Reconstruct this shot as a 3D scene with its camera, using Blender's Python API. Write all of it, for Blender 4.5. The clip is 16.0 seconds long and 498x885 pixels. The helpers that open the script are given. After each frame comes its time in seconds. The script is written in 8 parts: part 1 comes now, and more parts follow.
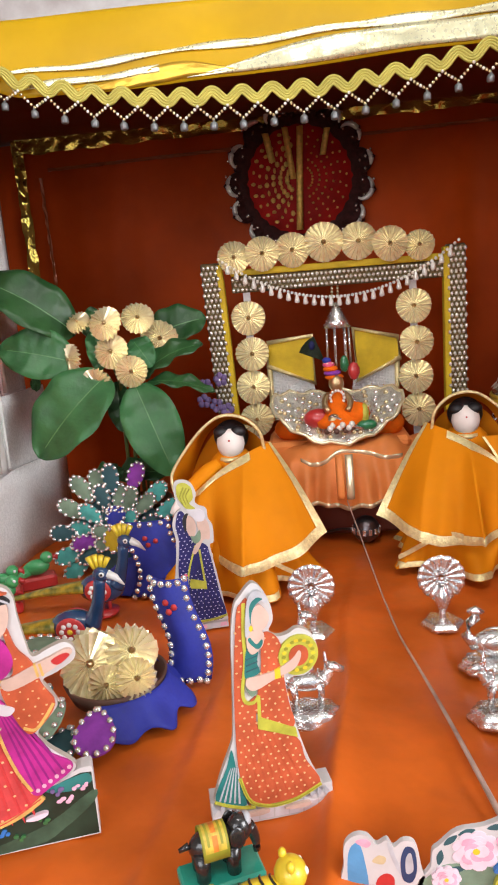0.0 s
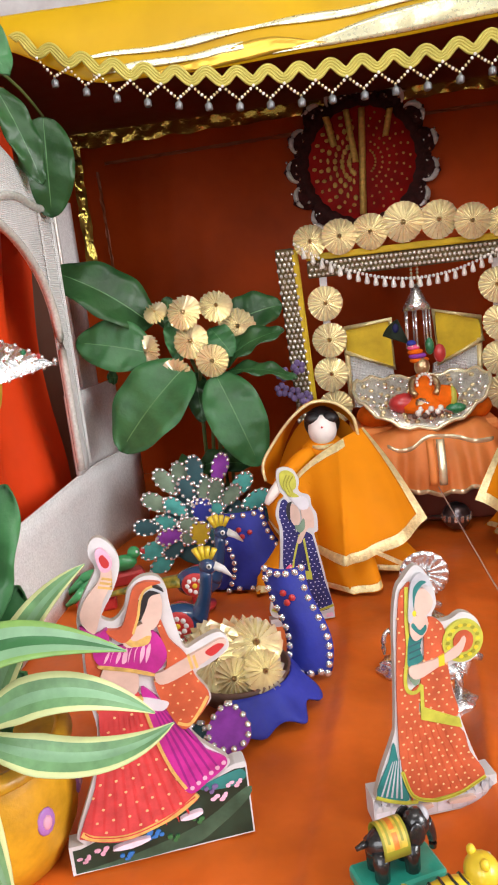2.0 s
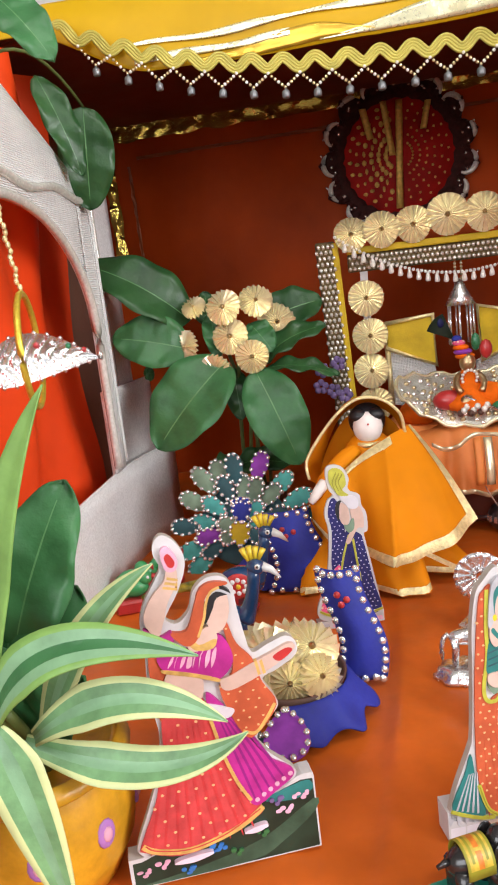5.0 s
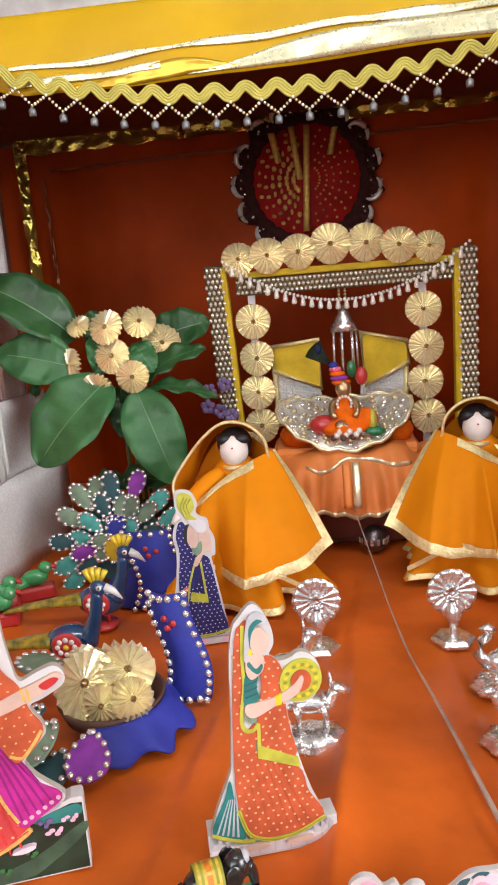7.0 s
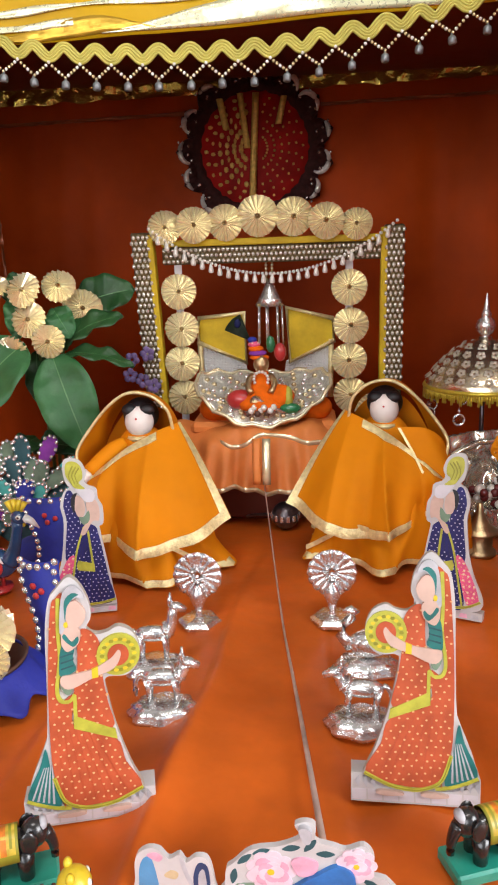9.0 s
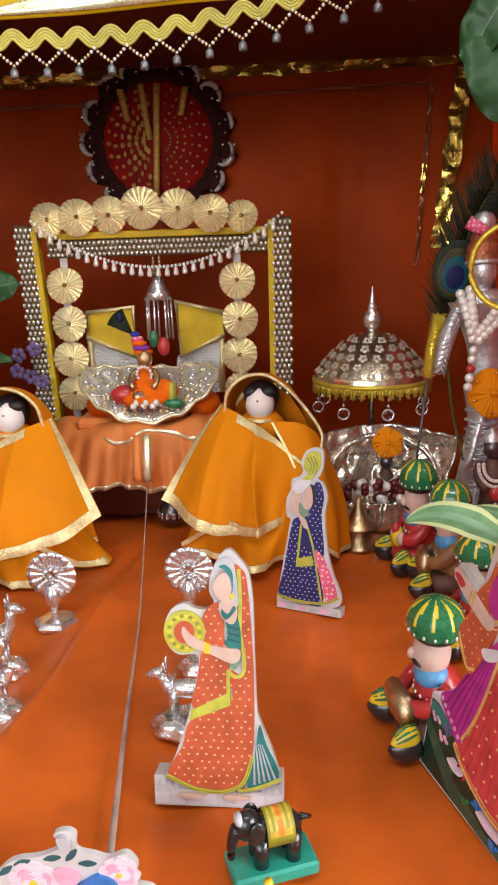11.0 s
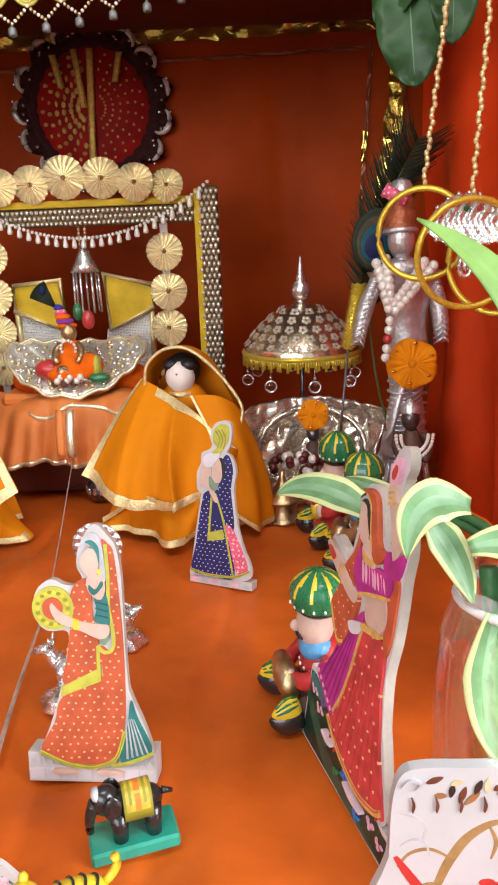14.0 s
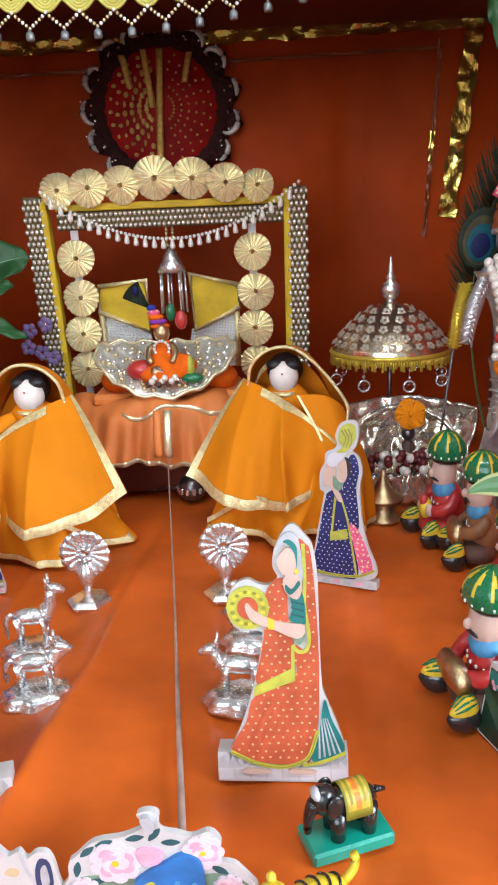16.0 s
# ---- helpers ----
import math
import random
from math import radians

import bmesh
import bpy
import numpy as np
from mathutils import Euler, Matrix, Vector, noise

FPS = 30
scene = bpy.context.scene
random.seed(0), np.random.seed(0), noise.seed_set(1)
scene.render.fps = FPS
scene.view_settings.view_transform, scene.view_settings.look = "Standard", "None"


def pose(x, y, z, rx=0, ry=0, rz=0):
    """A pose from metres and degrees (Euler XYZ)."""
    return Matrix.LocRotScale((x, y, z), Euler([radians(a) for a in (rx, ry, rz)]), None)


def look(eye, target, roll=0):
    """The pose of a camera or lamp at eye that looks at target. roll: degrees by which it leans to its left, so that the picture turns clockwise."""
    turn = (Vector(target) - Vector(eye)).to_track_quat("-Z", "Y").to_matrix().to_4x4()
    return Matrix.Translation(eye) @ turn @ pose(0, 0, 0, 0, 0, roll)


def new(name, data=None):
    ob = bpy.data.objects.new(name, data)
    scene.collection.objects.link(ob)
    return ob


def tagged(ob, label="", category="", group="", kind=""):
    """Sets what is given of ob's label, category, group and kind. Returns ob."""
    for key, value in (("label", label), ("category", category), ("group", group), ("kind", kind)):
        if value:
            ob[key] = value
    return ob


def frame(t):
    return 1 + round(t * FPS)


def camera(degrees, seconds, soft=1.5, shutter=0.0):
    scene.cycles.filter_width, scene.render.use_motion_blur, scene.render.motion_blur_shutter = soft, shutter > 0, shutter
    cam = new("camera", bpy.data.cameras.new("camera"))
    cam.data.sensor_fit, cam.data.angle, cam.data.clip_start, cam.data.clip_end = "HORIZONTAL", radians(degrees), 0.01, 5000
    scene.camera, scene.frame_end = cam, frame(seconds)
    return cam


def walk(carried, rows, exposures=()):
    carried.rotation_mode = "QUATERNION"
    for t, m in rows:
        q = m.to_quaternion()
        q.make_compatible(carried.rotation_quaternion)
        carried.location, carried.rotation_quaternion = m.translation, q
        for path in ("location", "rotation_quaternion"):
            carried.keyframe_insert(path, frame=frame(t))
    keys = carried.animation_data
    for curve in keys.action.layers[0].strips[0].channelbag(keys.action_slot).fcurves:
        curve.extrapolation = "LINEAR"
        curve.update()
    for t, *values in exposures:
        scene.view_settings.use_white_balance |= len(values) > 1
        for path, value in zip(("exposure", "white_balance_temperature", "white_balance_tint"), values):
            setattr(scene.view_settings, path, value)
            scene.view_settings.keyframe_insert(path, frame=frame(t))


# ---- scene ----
cam = camera(37.0, 16.0, soft=2.0)
METRES, EYE, TILT, LEAN, TURN = 0.67, 0.345, -12.0, 4.5, 4.0
ROWS = [
    (0.0, 0.0, 0.0, 0.0, 0.0, 0.0, 0.0),
    (0.5, -0.0476, 0.0076, -0.0045, 0.53, -0.16, -0.01),
    (1.0, -0.0737, 0.0252, -0.0165, 1.25, -0.88, 0.81),
    (1.5, -0.0988, 0.0282, -0.018, 1.35, -0.39, 1.05),
    (2.0, -0.1209, 0.033, -0.0176, 1.64, -0.06, 1.64),
    (2.5, -0.1451, 0.0393, -0.0194, 2.54, 0.33, 2.0),
    (3.0, -0.1673, 0.0486, -0.0202, 2.78, 0.13, 1.75),
    (5.5, -0.1119, 0.0666, -0.0157, 2.51, 0.4, 1.18),
    (6.0, -0.062, 0.0592, -0.0056, 1.81, 0.29, 0.9),
    (6.5, -0.026, 0.0481, 0.0029, 1.28, 0.32, 0.41),
    (7.0, 0.0082, 0.0394, 0.0089, 0.67, 0.18, -0.06),
    (7.5, 0.0394, 0.0507, 0.0078, 0.71, -1.14, -1.5),
    (8.0, 0.082, 0.0437, 0.0122, 0.18, -1.3, -1.62),
    (8.5, 0.1161, 0.0419, 0.0137, 0.38, -1.74, -2.19),
    (9.0, 0.1563, 0.0437, 0.0204, 0.18, -2.19, -2.81),
    (9.5, 0.2104, 0.0444, 0.0276, -0.57, -2.24, -2.24),
    (10.0, 0.2551, 0.0446, 0.0297, -1.09, -2.51, -1.71),
    (12.5, 0.4015, 0.058, 0.0344, -2.43, -3.86, -2.22),
    (13.0, 0.4165, 0.0585, 0.0311, -2.65, -4.05, -1.86),
    (13.5, 0.417, 0.0607, 0.0348, -2.66, -4.02, -1.9),
    (14.0, 0.4295, 0.067, 0.028, -3.02, -4.32, -1.73),
    (14.5, 0.4054, 0.0651, 0.0313, -3.13, -4.16, -1.72),
    (15.0, 0.3629, 0.0684, 0.0275, -3.12, -4.35, -1.74),
    (15.5, 0.3096, 0.0696, 0.0278, -3.01, -4.3, -1.96),
    (16.0, 0.2487, 0.0769, 0.0219, -3.48, -4.28, -1.49),
]
PATH = [(t, pose(0, 0, EYE, TILT, LEAN, TURN) @ pose(METRES * x, METRES * y, METRES * z, 90 + pitch, roll, yaw)) for t, x, y, z, yaw, pitch, roll in ROWS]
PATH += [
    (3.2, look((-0.125, 0.022, 0.331), (-0.382, 1.965, -0.067), -6.2)),
    (4.25, look((-0.144, 0.029, 0.331), (-0.398, 1.970, -0.070), -6.5)),
    (5.3, look((-0.095, 0.033, 0.330), (-0.363, 1.974, -0.075), -6.7)),
    (10.2, look((0.175, 0.050, 0.338), (0.044, 1.982, -0.160), -2.4)),
    (12.3, look((0.264, 0.061, 0.337), (0.179, 1.985, -0.201), -1.9)),
]
PATH.sort(key=lambda row: row[0])
walk(cam, PATH, exposures=((0.0, -0.13, 6500, 10), (3.0, -0.07, 6500, 10), (7.0, -0.14, 6500, 10), (9.0, -0.21, 6500, 10), (10.0, -0.30, 6500, 10), (12.5, 0.03, 6500, 10), (14.5, 0.04, 6500, 10), (15.0, 0.04, 6350, 9), (16.0, 0.02, 5800, 4)))
WINDOW_W, SIDE_W, CEILING_FILL_W = 42.0, 80.0, 16.0

# ---- light: an assumed window behind the viewer, added side and ceiling fills, all unseen ----
world = bpy.data.worlds.new("world")
scene.world = world
world.use_nodes = True
_sky = world.node_tree.nodes.new("ShaderNodeTexSky")
_sky.sky_type, _sky.sun_disc = "NISHITA", False
_sky.sun_elevation, _sky.sun_rotation = radians(40), radians(180)
world.node_tree.links.new(_sky.outputs[0], world.node_tree.nodes["Background"].inputs[0])
world.node_tree.nodes["Background"].inputs[1].default_value = 0.1


def area(name, m, sx, sy, watts, colour):
    lamp = bpy.data.lights.new(name, "AREA")
    lamp.shape, lamp.size, lamp.size_y, lamp.energy, lamp.color = "RECTANGLE", sx, sy, watts, colour
    ob = new(name, lamp)
    ob.matrix_world = m
    return ob


# Assumed window, narrowed and shifted left to brighten the back wall's right part.
area("window_light", look((-0.85, -1.88, 0.85), (0.1, 1.0, 0.25)), 1.9, 1.2, WINDOW_W, (0.97, 0.98, 1.0))
# Fill from the side added to brighten the card house; its window is assumed.
area("side_fill_light", look((2.05, -0.72, 0.9), (-0.2, 0.9, 0.2)), 1.25, 1.15, SIDE_W, (0.98, 0.98, 0.99))
# Unseen ceiling lamp added for some light from above.
area("ceiling_fill_light", look((0.15, -0.45, 1.9), (0.1, 0.5, 0.0)), 1.2, 0.12, CEILING_FILL_W, (1.0, 0.97, 0.93))


# ---- materials ----
def mat(name, col, rough=0.6, metal=0.0, var=0.2, scale=30.0, bump=0.15, bscale=250.0, col2=None, sheen=0.0,
        dots=None, coat=0.0, weave=0.0, trans=0.0, glitter=0.0, alpha=1.0, spec=0.5):
    """A procedural surface: two scales of colour noise, fine relief, and optional dots, weave or glitter."""
    m = bpy.data.materials.new(name)
    m.use_nodes = True
    nt = m.node_tree
    n, l = nt.nodes, nt.links
    p = n["Principled BSDF"]
    tc = n.new("ShaderNodeTexCoord")
    co = tc.outputs["Object"]

    def noise_node(s, detail=4.0):
        t = n.new("ShaderNodeTexNoise")
        t.inputs["Scale"].default_value, t.inputs["Detail"].default_value = s, detail
        l.new(co, t.inputs["Vector"])
        return t

    def mixed(fac, a, b, blend="MIX"):
        x = n.new("ShaderNodeMix")
        x.data_type, x.blend_type = "RGBA", blend
        for sock, val in ((x.inputs[0], fac), (x.inputs[6], a), (x.inputs[7], b)):
            if isinstance(val, (int, float)):
                sock.default_value = val
            elif isinstance(val, tuple):
                sock.default_value = (*val, 1.0)
            else:
                l.new(val, sock)
        return x.outputs[2]

    lo = tuple(c * (1 - var) for c in col)
    hi = col2 or tuple(min(1.0, c * (1 + var)) for c in col)
    big, fine = noise_node(scale), noise_node(scale * 7.3, 6.0)
    ramp = n.new("ShaderNodeMapRange")
    ramp.inputs[1].default_value, ramp.inputs[2].default_value = 0.3, 0.7
    l.new(big.outputs[0], ramp.inputs[0])
    c = mixed(ramp.outputs[0], lo, hi)
    c = mixed(0.35 * min(1.0, var * 2), c, mixed(fine.outputs[0], tuple(v * 0.6 for v in col), tuple(min(1, v * 1.4) for v in col)))
    if dots:
        s, size, dcol = dots
        sep, com = n.new("ShaderNodeSeparateXYZ"), n.new("ShaderNodeCombineXYZ")
        l.new(co, sep.inputs[0])
        l.new(sep.outputs[0], com.inputs[0])
        l.new(sep.outputs[2], com.inputs[1])
        v = n.new("ShaderNodeTexVoronoi")
        v.voronoi_dimensions = "2D"
        v.inputs["Scale"].default_value, v.inputs["Randomness"].default_value = s, 0.35
        l.new(com.outputs[0], v.inputs["Vector"])
        cut = n.new("ShaderNodeMath")
        cut.operation = "LESS_THAN"
        cut.inputs[1].default_value = size
        l.new(v.outputs["Distance"], cut.inputs[0])
        c = mixed(cut.outputs[0], c, dcol)
    l.new(c, p.inputs["Base Color"])
    p.inputs["Metallic"].default_value = metal
    p.inputs["Specular IOR Level"].default_value = spec
    rr = n.new("ShaderNodeMapRange")
    rr.inputs[3].default_value, rr.inputs[4].default_value = max(0.03, rough * 0.8), min(1.0, rough * 1.2)
    l.new(fine.outputs[0], rr.inputs[0])
    l.new(rr.outputs[0], p.inputs["Roughness"])
    p.inputs["Sheen Weight"].default_value = sheen
    p.inputs["Coat Weight"].default_value = coat
    if trans:
        p.inputs["Transmission Weight"].default_value = trans
    p.inputs["Alpha"].default_value = alpha
    h = noise_node(bscale, 3.0).outputs[0]
    if weave:
        for direction in ("X", "Z"):
            w = n.new("ShaderNodeTexWave")
            w.bands_direction = direction
            w.inputs["Scale"].default_value = weave
            l.new(co, w.inputs["Vector"])
            add = n.new("ShaderNodeMath")
            add.inputs[1].default_value = 0.5
            l.new(h, add.inputs[0])
            l.new(w.outputs[1], add.inputs[1])
            h = add.outputs[0]
    if glitter:
        v = n.new("ShaderNodeTexVoronoi")
        v.inputs["Scale"].default_value = glitter
        l.new(co, v.inputs["Vector"])
        sepc = n.new("ShaderNodeSeparateColor")
        l.new(v.outputs["Color"], sepc.inputs[0])
        h = sepc.outputs[0]
        l.new(mixed(sepc.outputs[2], tuple(v * 0.80 for v in col), c), p.inputs["Base Color"])
    b = n.new("ShaderNodeBump")
    b.inputs["Strength"].default_value, b.inputs["Distance"].default_value = min(1.0, bump), 0.002 if not glitter else 0.0008
    l.new(h, b.inputs["Height"])
    l.new(b.outputs[0], p.inputs["Normal"])
    return m


ORANGE_FLOOR = mat("orange_satin", (0.60, 0.118, 0.013), 0.38, var=0.30, scale=11, bump=0.5, bscale=28, spec=0.32)
RED_WALL = mat("rust_red_cloth", (0.44, 0.054, 0.003), 0.55, var=0.3, scale=6, bump=0.3, bscale=30, spec=0.12)
DARK_WALL = mat("dark_maroon_lining", (0.16, 0.028, 0.012), 0.7, var=0.2, scale=6)
BROWN_WALL = mat("brown_card", (0.24, 0.12, 0.08), 0.7, var=0.15, scale=9)
RED_SATIN = mat("scarlet_satin", (0.74, 0.060, 0.010), 0.42, var=0.18, scale=8, bump=0.1, bscale=60, spec=0.25)
YELLOW_CLOTH = mat("yellow_satin", (0.53, 0.31, 0.004), 0.45, var=0.14, scale=9, bump=0.08, bscale=120, spec=0.22)
MUSTARD = mat("mustard_cloth", (0.56, 0.38, 0.016), 0.55, var=0.2, scale=40, bump=0.2, bscale=500, spec=0.25)
LIME_BRAID = mat("lime_gold_braid", (0.50, 0.43, 0.09), 0.4, 0.25, var=0.15, scale=60, bump=0.12, bscale=900)
GOLD_FOIL = mat("gold_foil", (0.80, 0.52, 0.14), 0.2, 1.0, var=0.15, scale=40, bump=0.9, bscale=60)
GOLD_TAPE = mat("gold_foil_tape", (0.90, 0.64, 0.14), 0.17, 0.95, var=0.25, scale=30, bump=0.9, bscale=90)
PALE_GOLD = mat("pale_gold_foil", (0.98, 0.82, 0.54), 0.22, 0.62, var=0.15, scale=150, bump=0.25, bscale=260)
GOLD_BRAID = mat("gold_braid", (0.88, 0.70, 0.36), 0.38, 0.55, var=0.2, scale=200, bump=0.6, bscale=420)
SILVER = mat("silver_metal", (0.80, 0.80, 0.80), 0.26, 0.9, var=0.12, scale=60, bump=0.25, bscale=260)
SILVER_PAINT = mat("silver_painted_resin", (0.60, 0.59, 0.61), 0.34, 0.75, var=0.25, scale=90, bump=0.6, bscale=260)
PEARL = mat("pearl_bead", (0.80, 0.76, 0.70), 0.28, 0.15, var=0.12, scale=200, bump=0.05)
STUD = mat("silver_gold_stud", (0.88, 0.82, 0.68), 0.18, 0.7, var=0.15, scale=300, bump=0.05)
PEARL_GOLD = mat("gold_pearl_bead", (0.74, 0.60, 0.34), 0.2, 0.6, var=0.15, scale=200, bump=0.05)
STUD_BASE = mat("grey_gold_mesh_band", (0.13, 0.09, 0.04), 0.4, 0.6, var=0.2, scale=200, bump=0.5, bscale=900)
GLITTER_WHITE = mat("white_glitter_card", (0.97, 0.96, 0.95), 0.22, 0.0, var=0.04, scale=18, bump=0.8, glitter=640)
EMBOSS_WHITE = mat("embossed_white_card", (0.95, 0.95, 0.93), 0.42, 0.0, var=0.05, scale=20, bump=0.7, bscale=200, weave=150)
SILVER_SEQUIN = mat("bright_sequin_trim", (0.86, 0.83, 0.76), 0.25, 0.25, var=0.2, scale=200, bump=1.0, glitter=520)
SEQUIN = mat("silver_sequin_trim", (0.80, 0.76, 0.66), 0.28, 0.6, var=0.3, scale=200, bump=1.0, glitter=450)
SAFFRON = mat("saffron_cotton", (0.70, 0.225, 0.003), 0.72, var=0.10, scale=14, bump=0.08, bscale=600, spec=0.14)
PEACH = mat("peach_satin", (0.76, 0.24, 0.06), 0.5, var=0.16, scale=20, bump=0.15, bscale=150, spec=0.3)
MARIGOLD = mat("orange_velvet", (0.74, 0.13, 0.006), 0.8, var=0.25, scale=60, spec=0.1)
SKIN = mat("painted_skin", (0.60, 0.41, 0.34), 0.5, var=0.14, scale=60, bump=0.03, spec=0.3)
SKIN_PALE = mat("pale_doll_cloth", (0.78, 0.70, 0.66), 0.6, var=0.08, scale=60, bump=0.1)
HAIR = mat("black_hair", (0.012, 0.010, 0.012), 0.5, var=0.2)
BLACK = mat("black_lacquer", (0.018, 0.016, 0.016), 0.25, var=0.3, coat=0.4)
WHITE_BOARD = mat("white_cut_board", (0.54, 0.51, 0.51), 0.6, var=0.12, scale=40, bump=0.08, spec=0.3)
CARD_EDGE = mat("cream_board_edge", (0.42, 0.37, 0.32), 0.7, var=0.15, scale=60, bump=0.1, spec=0.2)
SARI_RED = mat("printed_red_sari", (0.47, 0.090, 0.036), 0.5, var=0.25, scale=80, bump=0.03, spec=0.3)
SARI_CRIMSON = mat("printed_crimson_skirt", (0.52, 0.055, 0.056), 0.5, var=0.30, scale=90, bump=0.03, spec=0.3)
CRIMSON_FOLD = mat("printed_crimson_fold", (0.50, 0.034, 0.036), 0.5, var=0.3, scale=90, bump=0.03)
MAGENTA_FOLD = mat("printed_magenta_fold", (0.24, 0.008, 0.16), 0.5, var=0.3, scale=90, bump=0.03)
SARI_BLUE = mat("printed_navy_sari", (0.022, 0.020, 0.12), 0.5, var=0.4, scale=70, bump=0.03, spec=0.3)
MAGENTA = mat("printed_magenta", (0.42, 0.02, 0.22), 0.45, var=0.3, scale=90, bump=0.03)
PINK = mat("printed_pink", (0.72, 0.09, 0.22), 0.45, var=0.2, scale=60, bump=0.03, dots=(190, 0.2, (0.8, 0.6, 0.4)))
LIME = mat("printed_lime_border", (0.44, 0.42, 0.05), 0.45, var=0.25, scale=120, bump=0.03)
TEAL = mat("printed_teal", (0.02, 0.16, 0.15), 0.45, var=0.4, scale=60, bump=0.03)
MEADOW = mat("printed_dark_meadow", (0.008, 0.022, 0.014), 0.4, var=0.5, scale=45, bump=0.03, col2=(0.025, 0.06, 0.035))
GREYVEIL = mat("printed_grey_veil", (0.44, 0.43, 0.46), 0.45, var=0.25, scale=80, bump=0.03)
LEAF = mat("dark_green_leaf", (0.018, 0.075, 0.020), 0.4, var=0.4, scale=26, bump=0.4, bscale=110, col2=(0.045, 0.13, 0.04), spec=0.4)
LEAF_PALE = mat("mid_green_leaf", (0.042, 0.15, 0.050), 0.4, var=0.35, scale=26, bump=0.4, bscale=110, spec=0.4)
RIB = mat("pale_leaf_rib", (0.10, 0.24, 0.09), 0.4, var=0.2)
STRIPE_CREAM = mat("cream_leaf_edge", (0.56, 0.60, 0.28), 0.4, var=0.15, scale=30)
STRIPE_GREEN = mat("striped_leaf_middle", (0.15, 0.30, 0.13), 0.42, var=0.4, scale=60)
STEM = mat("leaf_stem", (0.09, 0.12, 0.03), 0.5, var=0.3)
BLUE_VELVET = mat("royal_blue_velvet", (0.016, 0.025, 0.27), 0.7, var=0.25, scale=40)
PURPLE = mat("purple_felt", (0.24, 0.045, 0.33), 0.7, var=0.3, scale=60, spec=0.2)
TURQ = mat("turquoise_felt", (0.07, 0.38, 0.34), 0.7, var=0.3, scale=60)
SAGE = mat("sage_felt", (0.17, 0.25, 0.17), 0.7, var=0.35, scale=60)
DARKTEAL = mat("dark_teal_felt", (0.025, 0.085, 0.10), 0.7, var=0.3, scale=40)
CRYSTAL = mat("rhinestone", (0.86, 0.85, 0.84), 0.08, 0.75, var=0.1, scale=300, bump=0.1)
BROWN = mat("brown_clay", (0.10, 0.045, 0.03), 0.6, var=0.3, scale=50)
NAVY_LACQ = mat("navy_lacquer", (0.015, 0.05, 0.13), 0.2, var=0.3, coat=0.5)
YELLOW_PAINT = mat("yellow_paint", (0.72, 0.52, 0.03), 0.35, var=0.15, scale=60, coat=0.3)
RED_PAINT = mat("red_paint", (0.46, 0.03, 0.03), 0.35, var=0.2, scale=60, coat=0.3)
GREEN_PAINT = mat("green_paint", (0.015, 0.16, 0.06), 0.28, var=0.3, scale=60, coat=0.4)
TEAL_PAINT = mat("teal_paint", (0.02, 0.30, 0.22), 0.35, var=0.15, scale=60, coat=0.3)
BLUE_PAINT = mat("sky_blue_paint", (0.08, 0.27, 0.50), 0.4, var=0.2, scale=60)
WHITE_PAINT = mat("white_paint", (0.78, 0.77, 0.75), 0.3, var=0.06, scale=40, coat=0.3)
BROWN_PAINT = mat("painted_brown_line", (0.26, 0.12, 0.05), 0.35, var=0.3, scale=60)
MAROON_CLOTH = mat("maroon_sequinned_cloth", (0.34, 0.008, 0.006), 0.6, var=0.4, scale=30, spec=0.15)
NET_BLACK = mat("black_red_net", (0.042, 0.009, 0.008), 0.6, var=0.6, scale=120, bump=0.6, bscale=500, spec=0.2)
PALE_ROSE = mat("pale_pink_print", (0.74, 0.56, 0.64), 0.5, var=0.15, scale=90, bump=0.02)
ROSE = mat("pink_flower_print", (0.70, 0.36, 0.48), 0.5, var=0.25, scale=90)
PEACOCK_BLUE = mat("peacock_blue_print", (0.03, 0.16, 0.46), 0.4, var=0.35, scale=70)
STRIPE_MID = mat("pale_striped_leaf", (0.20, 0.36, 0.20), 0.4, var=0.25, scale=40)
OLD_GOLD = mat("old_gold_braid", (0.70, 0.46, 0.11), 0.4, 0.5, var=0.3, scale=150, bump=0.6, bscale=500)
# Silver dome; the warm reflection of the orange cloth is put into its colour.
DOME_METAL = mat("silver_tinted_by_reflection", (0.78, 0.66, 0.48), 0.22, 0.95, var=0.15, scale=40, bump=0.3, bscale=120)
COPPER = mat("red_copper_paint", (0.36, 0.10, 0.04), 0.4, 0.3, var=0.3, scale=90, bump=0.5, bscale=300)
STRAP_GREEN = mat("bright_strap_leaf", (0.20, 0.36, 0.09), 0.4, var=0.3, scale=30)
LILAC = mat("dark_lilac_petal", (0.14, 0.09, 0.22), 0.6, var=0.3, scale=60)
RIBBON = mat("silvery_gold_ribbon", (0.80, 0.76, 0.50), 0.28, 0.6, var=0.1, scale=30, bump=0.35, bscale=70)
FOLD_GOLD = mat("folded_gold_ribbon", (0.60, 0.36, 0.04), 0.3, 0.6, var=0.25, scale=40, bump=0.4, bscale=80)
BELL_GREY = mat("grey_bell_metal", (0.22, 0.23, 0.24), 0.4, 0.6, var=0.5, scale=120, bump=0.3)
SEAM_DULL = mat("dull_red_seam", (0.26, 0.05, 0.006), 0.3, 0.2, var=0.3, scale=30)
BARB = mat("dark_feather_barb", (0.015, 0.022, 0.012), 0.5, var=0.5, scale=120, spec=0.2)
BARB_BRONZE = mat("bronze_feather_barb", (0.05, 0.042, 0.018), 0.5, var=0.4, scale=120, spec=0.2)
TEAL_EYE = mat("feather_eye_teal", (0.008, 0.06, 0.085), 0.5, var=0.4, scale=120, spec=0.2)
